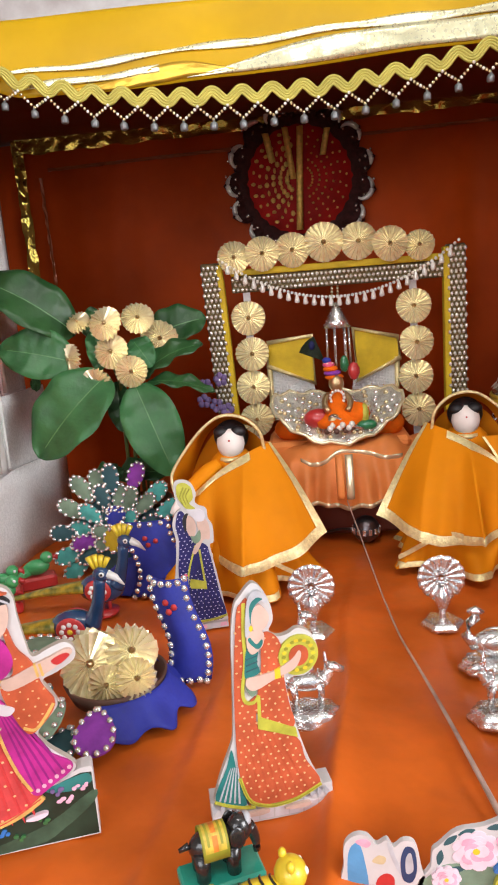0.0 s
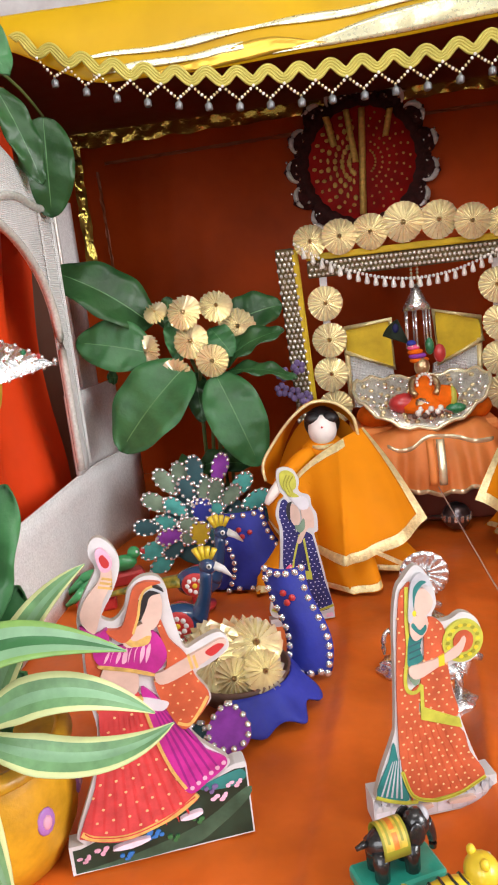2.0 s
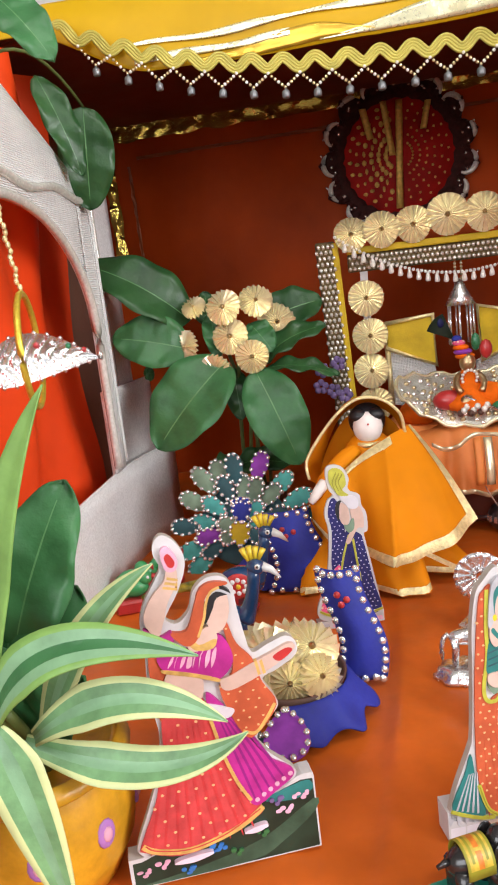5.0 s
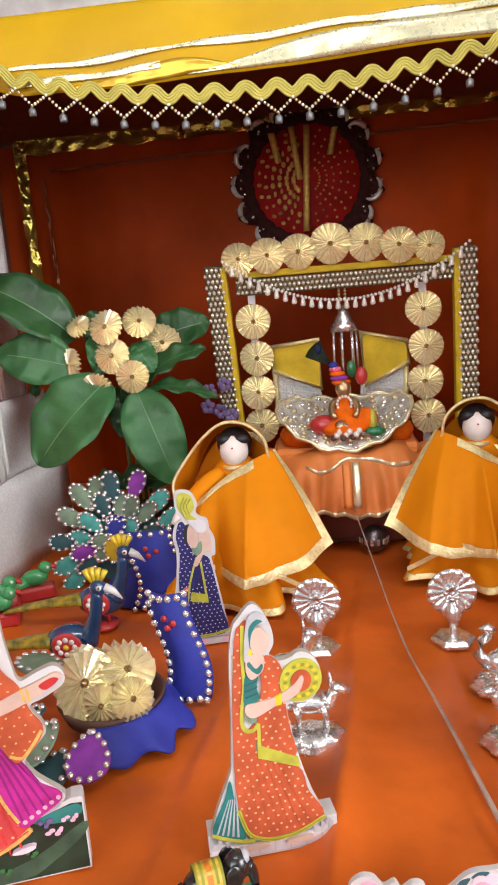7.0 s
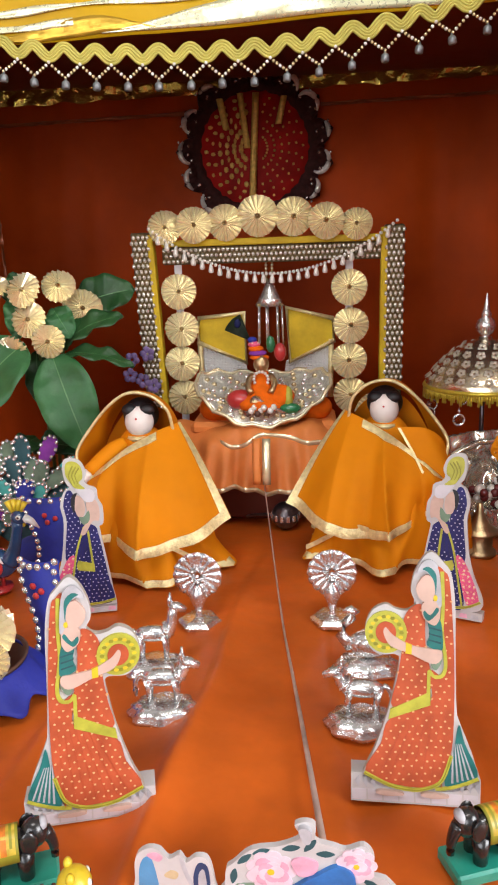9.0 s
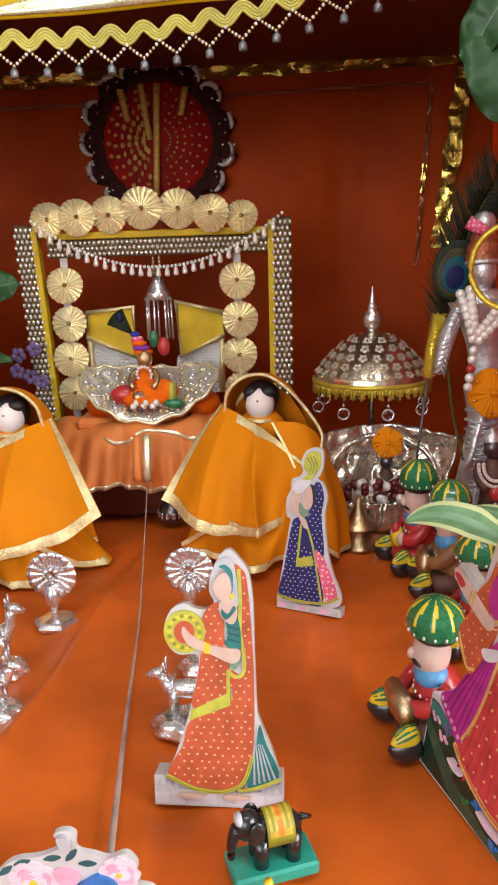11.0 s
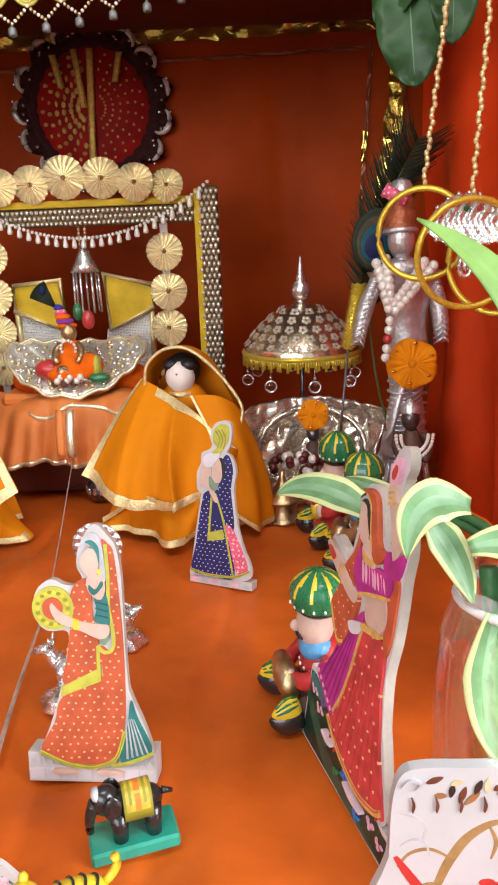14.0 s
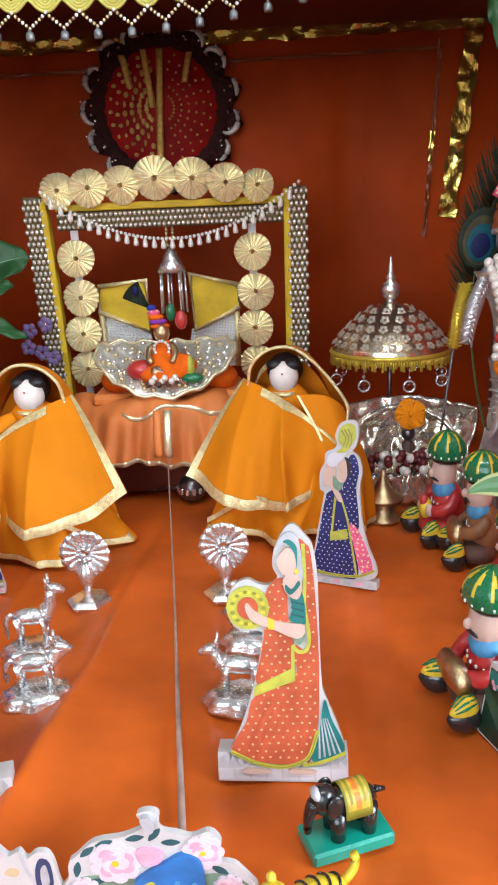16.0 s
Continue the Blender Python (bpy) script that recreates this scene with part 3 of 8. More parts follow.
for i in range(15):
    a = (i + 0.5) / 15 * math.tau
    _s = Shape()
    _s.m = Matrix.Rotation(-a, 4, "Y") @ Matrix.Translation((0.100, 0.0, 0.0))
    _s.grid(lambda u, v: (0.034 * v * max(0.0, 1 - abs(2 * u - 1)) ** 0.7, -0.004 - 0.006 * v * (1 - v) * 4 - 0.002 * math.sin(u * 40), 0.030 * (0.9 - 0.15 * v) * math.sin((u - 0.5) * math.pi * 1.05) * (0.7 + 0.3 * v)), 20, 4, NET_BLACK)
    lobe = part("scallop", _s, disc, "black net scallop", thick=0.001)
    _s = Shape(_s.m)
    k = 0.6 + 0.7 * abs(math.sin(i * 1.9))
    _s.tube([(0.010 + 0.016 * math.cos(b), -0.0125, 0.019 * math.sin(b)) for b in ((j / 10 - 0.5) * 2.4 * k + 0.4 * math.sin(i * 2.1) for j in range(11))], [0.0018 + 0.0032 * math.sin(j / 10 * math.pi) for j in range(11)], SILVER_SEQUIN, 6)
    part("sequin_crescent", _s, lobe, "silver sequins")
    _s = Shape(_s.m)
    for j in range(5):
        _s.ball((0.006 + 0.022 * abs(math.sin(i * 3.1 + j * 1.7)), -0.0135, 0.016 * math.sin(i * 1.3 + j * 2.3)), (0.0022, 0.0014, 0.0026), CRYSTAL, 6)
    tagged(part("sequin_print", _s, lobe, "scattered silver sequins"), kind="stuff")


# ---- the swing with its frame ----
swing = thing("pearl_swing", (0.04, 1.055, 0.0), "swing frame studded with pearl beads and topped with gold rosettes", "swing")
for x0, x1, w, edge_side in ((-0.152, -0.166, 0.026, 1), (0.166, 0.168, 0.026, -1)):
    _s = Shape()
    shear = Matrix(((1, 0, (x1 - x0) / 0.375, x0), (0, 1, 0, 0), (0, 0, 1, 0), (0, 0, 0, 1)))
    _s.m = shear
    _s.box(-w / 2, w / 2, -0.008, 0.008, 0.0, 0.377, STUD_BASE)
    post = part("post", _s, swing, "post covered in beads")
    _s = Shape(shear)
    _s.box(w / 2 * edge_side - 0.0040, w / 2 * edge_side + 0.0040, -0.0095, 0.007, 0.0, 0.374, MUSTARD, 0.001)
    part("edging", _s, post, "mustard yellow edging")
    _s = Shape(shear)
    for r in range(50):
        for k in range(4):
            _s.ball((-w * 0.42 + w * 0.84 * (k + 0.5 * (r % 2)) / 3.5 - edge_side * 0.001, -0.0095, 0.008 + r * 0.0074), (0.0027, 0.0022, 0.0031), STUD, 6)
    tagged(part("bead_band", _s, post), kind="stuff")
_s = Shape()
_s.box(-0.138, 0.154, -0.006, 0.006, 0.334, 0.357, STUD_BASE)
beam = part("beam", _s, swing, "beam covered in beads")
_s = Shape()
_s.box(-0.138, 0.154, -0.0075, 0.005, 0.3572, 0.366, MUSTARD, 0.001)
part("edging", _s, beam, "mustard yellow edging")
_s = Shape()
for i in range(47):
    for k in range(3):
        _s.ball((-0.135 + (i + 0.5 * (k % 2)) * 0.0061, -0.0078, 0.338 + k * 0.0072), (0.0029, 0.002, 0.0027), STUD, 6)
tagged(part("bead_band", _s, beam), kind="stuff")
for i, (x, z, r) in enumerate(((-0.131, 0.382, 0.0225), (-0.092, 0.384, 0.0235), (-0.051, 0.386, 0.0235), (-0.008, 0.393, 0.0265), (0.038, 0.391, 0.025), (0.080, 0.384, 0.0235), (0.119, 0.379, 0.0205))):
    _s = Shape()
    _s.rosette((x, -0.012 - 0.003 * (i % 2), z), (0.08 * math.sin(i * 2.0), -1, 0.15 * math.cos(i)), r, PALE_GOLD, 20, 0.0042, BRASS)
    part("rosette", _s, swing, "pleated pale gold rosette")
_s = Shape()
for i in range(64):
    f = i / 63
    x = -0.152 + 0.322 * f
    z = 0.381 - 0.246 * f * (1 - f)
    _s.ball((x, -0.0165, z), 0.0023, PEARL, 6)
garland = part("garland_thread", _s, swing, "thread of small pearls")
dropm = None
for i in range(27):
    f = (i + 1) / 28
    if dropm is None:
        _s = Shape()
        _s.lathe([(0, 0), (0.0028, 0.0006), (0.0036, 0.003), (0.0026, 0.008), (0.001, 0.0125), (0, 0.013)], PEARL, 8)
        dropm = _s.mesh("pearl_drop")
    ob = new("pearl_drop", dropm)
    ob.parent, ob.location = garland, (-0.152 + 0.322 * f, -0.0165, 0.3675 - 0.246 * f * (1 - f) + 0.0008)
for x in (-0.118, 0.110):
    _s = Shape()
    _s.box(x - 0.005, x + 0.005, -0.003, -0.001, 0.11, 0.335, WHITE_BOARD, 0.0005)
    strip = part("rosette_strip", _s, swing, "white ribbon strip with rosettes")
    for k, z in enumerate((0.299, 0.249, 0.202, 0.155)):
        _s = Shape()
        _s.rosette((x + 0.002 * (k % 2), -0.006, z), (0.1 * math.sin(k * 3 + x * 40), -1, 0.12), 0.0238, PALE_GOLD, 20, 0.0038, BRASS)
        part("rosette", _s, strip, "pleated pale gold rosette")
# hanging bell with glass strands
_s = Shape()
_s.lathe([(0.0, 0.312), (0.004, 0.310), (0.008, 0.300), (0.014, 0.288), (0.020, 0.277), (0.0185, 0.277), (0.012, 0.288), (0.002, 0.305)], SILVER, 24, (0.004, 0.0, 0), lobes=12, depth=0.03)
hbell = part("hanging_bell", _s, swing, "silver bell")
for dx in (-0.004, 0.004):
    _s = Shape()
    for k in range(9):
        _s.ball((0.004 + dx, 0, 0.312 + k * 0.0046), 0.0022, PEARL_GOLD, 6)
    part("bead_string", _s, hbell)
for k in range(7):
    a = k / 7 * math.tau
    _s = Shape()
    _s.tube([(0.004 + 0.016 * math.cos(a), 0.016 * math.sin(a), 0.279), (0.004 + 0.017 * math.cos(a), 0.017 * math.sin(a), 0.225)], 0.0016, CRYSTAL, 5)
    part("glass_strand", _s, hbell, "clear glass strand")

# ---- the seat on the swing ----
seat = thing("small_throne", (0.036, 1.03, 0.0), "swing seat with flared yellow and silver panels over peach skirt", "seat")
for sx in (-1, 1):
    out = [(0.030, 0.274), (0.092, 0.258), (0.094, 0.228), (0.034, 0.200)] if sx > 0 else [(-0.028, 0.268), (-0.090, 0.262), (-0.092, 0.229), (-0.026, 0.200)]
    _s = Shape()
    _s.prism(out, 0.030, 0.038, MUSTARD)
    pan = part("yellow_panel", _s, seat, "mustard panel edged with gold braid")
    _s = Shape()
    _s.tube([(x, 0.029, z) for x, z in out], 0.0058, GOLD_BRAID, 6, closed=True, flat=0.6)
    part("braid", _s, pan)
    _s = Shape()
    lo = [(sx * 0.028, 0.200), (sx * 0.090, 0.228), (sx * 0.088, 0.150), (sx * 0.02, 0.140)]
    _s.prism(lo, 0.034, 0.042, EMBOSS_WHITE)
    sil = part("silver_panel", _s, seat, "silvery white cloth panel")
    _s = Shape()
    _s.tube([(sx * 0.090, 0.031, 0.23), (sx * 0.089, 0.031, 0.15)], 0.004, GOLD_BRAID, 6)
    part("braid", _s, sil)
    _s = Shape()
    _s.ball((sx * 0.062 + 0.002, -0.03, 0.148), (0.026, 0.022, 0.018), MARIGOLD, 14)
    part("bolster", _s, seat, "orange velvet bolster")
_s = Shape()
_s.box(-0.095, 0.095, -0.06, 0.036, 0.118, 0.135, PEACH, 0.006)
part("cushion", _s, seat, "peach satin cushion")
_s = Shape()
def _skirt(u, v):
    a = (u - 0.5) * 2
    x = 0.125 * a * (1 + 0.22 * v)
    pleat = 0.006 * math.sin(a * 34) * v + 0.004 * math.sin(a * 13 + 1)
    return (x, -0.062 - 0.045 * math.sqrt(v) - pleat + 0.05 * abs(a) ** 3, 0.138 - 0.082 * v - 0.010 * abs(a) * (1 - v) - wob(a, v, 3, 0.012))
_s.grid(_skirt, 90, 12, PEACH)
skirt = part("skirt", _s, seat, "gathered peach satin skirt", thick=0.001)
_s = Shape()
_s.grid(lambda u, v: (lambda p, q: (p[0], p[1] - 0.0015, p[2] - 0.003 + 0.006 * v))(_skirt(u, 0.97), v), 90, 2, PALE_GOLD)
part("hem_ribbon", _s, skirt, thick=0.0006)
_s = Shape()
_s.grid(lambda u, v: (lambda p, q: (p[0], p[1] - 0.002, p[2] - 0.003 + 0.006 * v))(_skirt(0.3 + 0.5 * u, 0.22 + 0.1 * math.sin(u * 9)), v), 40, 2, PALE_GOLD)
part("ribbon", _s, skirt, thick=0.0006)
for dx in (-0.006, 0.006):
    _s = Shape()
    _s.grid(lambda u, v: (0.002 + dx + 0.006 * (u - 0.5) * 2 * 0.8, -0.118 - 0.002 * math.sin(u * 3) - 0.012 * math.sin(v * 2), 0.128 - 0.055 * v), 3, 8, PEACH if dx < 0 else PALE_GOLD)
    part("ribbon_tail", _s, skirt, thick=0.0008)
# under the seat: dark stand
_s = Shape()
_s.box(-0.10, 0.10, -0.05, 0.05, 0.0, 0.117, DARK_WALL, 0.004)
part("stand", _s, seat, "dark maroon stand")

bowl = thing("boat_bowl", (0.036, 0.985, 0.136), "silver boat-shaped bowl crusted with sequins on the swing seat", "bowl")
_s = Shape()
def _boat(u, v):
    a = u * math.tau
    r = 0.25 + 0.75 * v
    x, y = 0.088 * r * math.cos(a), 0.040 * r * math.sin(a)
    lift = 0.030 * v * v * math.cos(a) ** 2 + 0.036 * max(0.0, math.sin(a)) * v - 0.020 * max(0.0, -math.sin(a)) * v * v
    return (x, y + 0.006 * v, 0.018 + lift + 0.003 * math.sin(a * 14) * v)
_s.grid(_boat, 48, 8, SEQUIN, wrap_u=True)
part("shell", _s, bowl, thick=0.002)
_s = Shape()
_s.tube([_boat(i / 48, 1.0) for i in range(48)], 0.0026, PALE_GOLD, 6, closed=True)
part("rim", _s, bowl, "pink-gold braid rim")
_s = Shape()
_s.grid(lambda u, v: (0.026 * v * math.cos(u * math.tau), 0.016 * v * math.sin(u * math.tau), 0.006 + 0.012 * v), 20, 2, SILVER, wrap_u=True)
part("foot", _s, bowl)
for i in range(110):
    a, v = i * 2.4, 0.40 + 0.56 * ((i * 7) % 10) / 10
    p = _boat((a / math.tau) % 1, v)
    if p[1] > -0.2:
        _s = Shape()
        _s.ball((p[0], p[1] - 0.002, p[2] + 0.001), (0.0036, 0.002, 0.0030), CRYSTAL if i % 2 else PEARL_GOLD, 6)
        part("sequin", _s, bowl)

_s = Shape()  # small seated idol, plain
_s.lathe([(0, 0), (0.030, 0.002), (0.034, 0.010), (0.022, 0.022), (0.013, 0.034), (0.011, 0.044), (0.006, 0.050)], MARIGOLD, 18)
_s.ball((0, -0.002, 0.058), (0.010, 0.009, 0.012), BRASS, 12)
_s.ball((0.022, -0.012, 0.018), (0.020, 0.012, 0.016), MARIGOLD, 10)
_s.ball((0.034, -0.014, 0.016), (0.006, 0.010, 0.016), LIME, 8)
_s.tube([(-0.010, -0.026, 0.020), (0.030, -0.030, 0.000)], 0.0022, SILVER, 6)
for k, (col, r) in enumerate(((MARIGOLD, 0.0125), (PURPLE, 0.0115), (MARIGOLD, 0.0100), (PINK, 0.0080), (BLUE_VELVET, 0.0060))):
    _s.ball((-0.002 - 0.0022 * k, 0.002, 0.066 + 0.0055 * k), (r, r * 0.8, 0.0042), col, 12)
_s.ball((0.012, 0.004, 0.082), (0.006, 0.004, 0.011), GREEN_PAINT, 8)
_s.ball((0.024, 0.004, 0.072), (0.008, 0.005, 0.012), RED_PAINT, 8)
for sx in (-1, 1):
    _s.tube(arc((sx * 0.010, -0.004, 0.044), (sx * 0.022, -0.012, 0.036), (sx * 0.012, -0.022, 0.024), 6), 0.0042, BRASS, 8)
_s.ball((-0.026, -0.008, 0.014), (0.020, 0.012, 0.013), RED_PAINT, 10)
_s.ball((-0.006, -0.024, 0.010), (0.010, 0.006, 0.012), BRASS, 8)
_s.ball((0.036, -0.020, 0.004), (0.014, 0.007, 0.007), GREEN_PAINT, 8)
for k in range(14):
    a = k / 14 * math.tau
    _s.ball((0.009 * math.cos(a), -0.012 - 0.003 * math.sin(a), 0.040 + 0.010 * math.sin(a)), 0.0022, PEARL, 6)
for k in range(9):
    _s.ball((-0.016 + 0.004 * k, -0.030 - 0.003 * (k % 2), 0.000 + 0.004 * (k % 3)), 0.0042, PEARL if k % 3 else BROWN, 7)
for k in range(12):
    a = radians(112 + 4.0 * k)
    _s.tube([(-0.014, 0.004, 0.088), (-0.014 + 0.034 * math.cos(a), 0.006, 0.088 + 0.034 * math.sin(a))], [0.001, 0.0016], BARB, 4)
_s.ball((-0.029, 0.0035, 0.109), (0.0042, 0.001, 0.006), NAVY_EYE, 8)
thing("seated_idol", (0.036, 0.975, 0.152), "small gilt seated idol in orange cloth with a feather crown", "idol", shape=_s)


# ---- seated cloth dolls ----
def along(table, u):
    """A point on a smooth open curve through the given points."""
    f = u * (len(table) - 1)
    k = min(len(table) - 2, int(f))
    f -= k
    a, b, c, d = (Vector(table[max(0, min(len(table) - 1, k + o))]) for o in (-1, 0, 1, 2))
    return b + (c - a) * 0.5 * f + (a - b * 2.5 + c * 2 - d * 0.5) * f * f + ((b - c) * 1.5 + (d - a) * 0.5) * f ** 3


def doll(flip):
    s = Shape(Matrix.Diagonal((flip, 1, 1, 1)))

    def ribbon(fn, w, material=GOLD_BRAID, n=60):
        """A flat trim between two nearby lines on the cloth."""
        s.grid(lambda u, v: tuple(Vector(fn(u, v)) + Vector((0, -0.0016 - 0.0008 * math.sin(v * math.pi), 0))), n, w, material)

    def lower(u, v):
        a = math.pi * (-0.12 + 1.24 * u)
        fold = wob(a * 1.5, v * 0.7, 1.5, 0.034, 3 + flip) + (0.010 * (1 - 2 * abs(math.sin(a * 3 + 1.8 * v + flip)) ** 0.7) + 0.0035 * math.sin(a * 13 - 2 * v)) * (1 - 0.4 * v)
        r = 0.094 - 0.042 * v ** 0.9 + fold * (1 - 0.5 * v)
        x = -r * math.cos(a)
        return (x * (0.90 if x < 0 else 0.98), -r * math.sin(a), 0.003 + 0.115 * v + 0.004 * abs(math.sin(a * 3.5)) * (1 - v))
    s.grid(lower, 100, 16, SAFFRON)
    ribbon(lambda u, v: lower(u, 0.01 + 0.055 * v), 2)
    s.grid(lambda u, v: (0.010 + 0.072 * u, -0.094 + 0.026 * u + 0.0015 * math.sin(u * 9), 0.049 - 0.030 * u ** 1.5 + 0.006 * v + 0.004 * math.sin(u * 5)), 24, 2, GOLD_BRAID)

    top = [(-0.070, -0.048, 0.096), (-0.040, -0.040, 0.120), (-0.010, -0.032, 0.142), (0.016, -0.022, 0.155), (0.034, -0.012, 0.161), (0.046, 0.000, 0.164)]
    bottom = [(-0.066, -0.058, 0.072), (-0.040, -0.079, 0.055), (-0.010, -0.090, 0.045), (0.030, -0.092, 0.041), (0.070, -0.078, 0.050), (0.106, -0.052, 0.066)]

    def shawl(u, v):
        p, q = along(top, u), along(bottom, u)
        w = p + (q - p) * v
        bulge = 0.020 * math.sin(v * math.pi * 0.9) * math.sin(min(1, max(0, u)) * math.pi)
        fold = (0.021 * (1 - 2 * abs(math.sin(u * 9 + 0.7 * v + flip)) ** 0.7) + 0.005 * math.sin(u * 33 - v)) * v ** 0.6 * (0.55 + 0.45 * math.sin(u * 4.1 + 1)) + wob(u * 0.3, v * 0.06, 20, 0.011, flip) * v
        return tuple(w + Vector((0.12 * fold, -bulge - fold, 0.006 * math.sin(v * math.pi))))
    s.grid(shawl, 90, 26, SAFFRON)
    ribbon(lambda u, v: shawl(u, 1.0 - 0.085 * v), 3)
    ribbon(lambda u, v: shawl(0.66 * u, 0.004 + 0.10 * v * (1 - 0.25 * u)), 3)
    s.grid(lambda u, v: tuple(Vector(shawl(1.0 - 0.055 * v, u)) + Vector((0, -0.002, 0))), 40, 3, GOLD_BRAID)
    # body, head and hair
    s.ball((0, 0.004, 0.128), (0.030, 0.026, 0.032), SAFFRON, 16)
    s.ball((0, -0.004, 0.1655), (0.0164, 0.0160, 0.0180), SKIN_PALE, 20)
    s.ball((0, 0.0075, 0.1715), (0.0205, 0.0180, 0.0195), HAIR, 20)
    for side in (-1, 1):
        s.ball((side * 0.0095, -0.0040, 0.1792), (0.0100, 0.0100, 0.0070), HAIR, 12)
    s.ball((0, -0.0203, 0.1715), (0.0012, 0.0006, 0.0012), RED_PAINT, 6)
    s.tube(ring_loop(0.0, -0.004, 0.1475, 0.0125), 0.0032, GOLD_BRAID, 6, closed=True)

    front = [(0.042, -0.008, 0.135), (0.039, -0.012, 0.160), (0.034, -0.015, 0.181), (0.016, -0.016, 0.197), (-0.008, -0.016, 0.200), (-0.030, -0.015, 0.187), (-0.052, -0.014, 0.163), (-0.070, -0.018, 0.136), (-0.069, -0.024, 0.116)]
    back = [(0.050, 0.030, 0.100), (0.043, 0.034, 0.132), (0.033, 0.036, 0.158), (0.014, 0.036, 0.174), (-0.008, 0.036, 0.178), (-0.028, 0.036, 0.166), (-0.046, 0.034, 0.140), (-0.058, 0.030, 0.110), (-0.056, 0.022, 0.090)]

    def hood(u, v):
        p, q = along(front, u), along(back, u)
        m = p + (q - p) * v
        return tuple(m + Vector((0, 0, 0.010 * math.sin(v * math.pi * 0.8) * math.sin(u * math.pi) - 0.002 * math.sin(u * 17) * v)))
    s.grid(hood, 60, 10, SAFFRON)
    s.grid(lambda u, v: tuple(along(back, u) + (Vector((0.0, 0.042, 0.020)) - along(back, u)) * v), 40, 8, SAFFRON)
    s.tube([hood(i / 60, 0.0) for i in range(61)], 0.0019, GOLD_BRAID, 6)
    s.grid(lambda u, v: tuple(Vector(shawl(1.0, u)) * (1 - v) + Vector((0.050 - 0.010 * u, 0.036, 0.105 - 0.085 * u)) * v), 20, 8, SAFFRON)
    if flip < 0:
        # this one's veil falls to the floor over the arm
        fall = [(-0.016, -0.028, 0.150), (-0.046, -0.030, 0.150), (-0.066, -0.012, 0.132), (-0.060, 0.026, 0.105)]
        ground = [(-0.056, -0.064, 0.040), (-0.088, -0.050, 0.004), (-0.098, -0.006, 0.003), (-0.070, 0.040, 0.004)]
        veil = lambda u, v: tuple(along(fall, u) + (along(ground, u) - along(fall, u)) * v + Vector((-0.004, -0.003, 0)) * math.sin(u * 19 + 2 * v) * v - Vector((0.010, 0.006, 0)) * math.sin(v * math.pi))
        s.grid(veil, 44, 16, SAFFRON)
        s.grid(lambda u, v: tuple(Vector(veil(0.05 * v, u)) + Vector((0, -0.002, 0))), 24, 2, GOLD_BRAID)
        ribbon(lambda u, v: veil(u, 1 - 0.045 * v), 2)
        return s
    # sleeve and cloth hand
    s.tube(arc((-0.014, -0.016, 0.143), (-0.036, -0.026, 0.132), (-0.052, -0.040, 0.116), 8), [0.008, 0.0098, 0.0105, 0.0105, 0.010, 0.0095, 0.009, 0.0085, 0.008], SAFFRON, 12)
    s.tube(arc((-0.051, -0.040, 0.117), (-0.060, -0.048, 0.108), (-0.068, -0.054, 0.098), 4), [0.0062, 0.0062, 0.006, 0.005, 0.003], SKIN_PALE, 8)
    return s


def ring_loop(cx, cy, cz, r, n=20):
    return [(cx + r * math.cos(i / n * math.tau), cy + r * math.sin(i / n * math.tau), cz) for i in range(n)]


thing("cloth_doll", (-0.095, 0.852, 0.0), "cloth doll seated in a saffron sari edged with gold braid", "doll", "dolls before the swing", doll(1))
thing("cloth_doll", pose(0.182, 0.882, 0.004, 0, 0, -8), "cloth doll seated in a saffron sari edged with gold braid", "doll", "dolls before the swing", doll(-1))


# ---- painted cut-out boards (sizes in millimetres) ----
def mm(pts, steps=4):
    return smooth_loop([(x / 1000, z / 1000) for x, z in pts], steps)


def disc_pts(cx, cz, rx, rz=None, n=20):
    return [((cx + rx * math.cos(i / n * math.tau)) / 1000, (cz + (rz or rx) * math.sin(i / n * math.tau)) / 1000) for i in range(n)]


class Board(Shape):
    """A cut-out board with a pale cut edge; each printed patch lies a hair in front of the one before."""

    def paint(self, pts, material, name="print", step=0.00003):
        self.front -= step
        self.layers.setdefault(name, Shape(self.m)).prism(pts, self.front, 0.0, material)


def board_thing(m, label, group, shapes, category="cutout", name="painted_cutout"):
    """A cut-out: an upright printed panel on its foot, each printed patch a part of it."""
    b = thing(name, m, label, category, group)
    for nm, s in zip(("foot", "painted_panel") if len(shapes) > 1 else ("painted_panel",), shapes):
        p = part(nm, s, b)
        for layer, shape in s.layers.items():
            part(layer, shape, p)
    return b


def straight(pts):
    return [(x / 1000, z / 1000) for x, z in pts]


def strip(pts, w, taper=0.0):
    """A band of even width along a smooth line, in millimetres."""
    n = (len(pts) - 1) * 6
    line = [along([(x, z, 0) for x, z in pts], i / n) for i in range(n + 1)]
    left, right = [], []
    for i, p in enumerate(line):
        d = (line[min(n, i + 1)] - line[max(0, i - 1)]).normalized()
        q = 0.5 * w * (1 - taper + taper * math.sin(math.pi * (i + 0.5) / (n + 1)))
        left.append(((p.x - d.y * q) / 1000, (p.y + d.x * q) / 1000))
        right.append(((p.x + d.y * q) / 1000, (p.y - d.x * q) / 1000))
    return left + right[::-1]


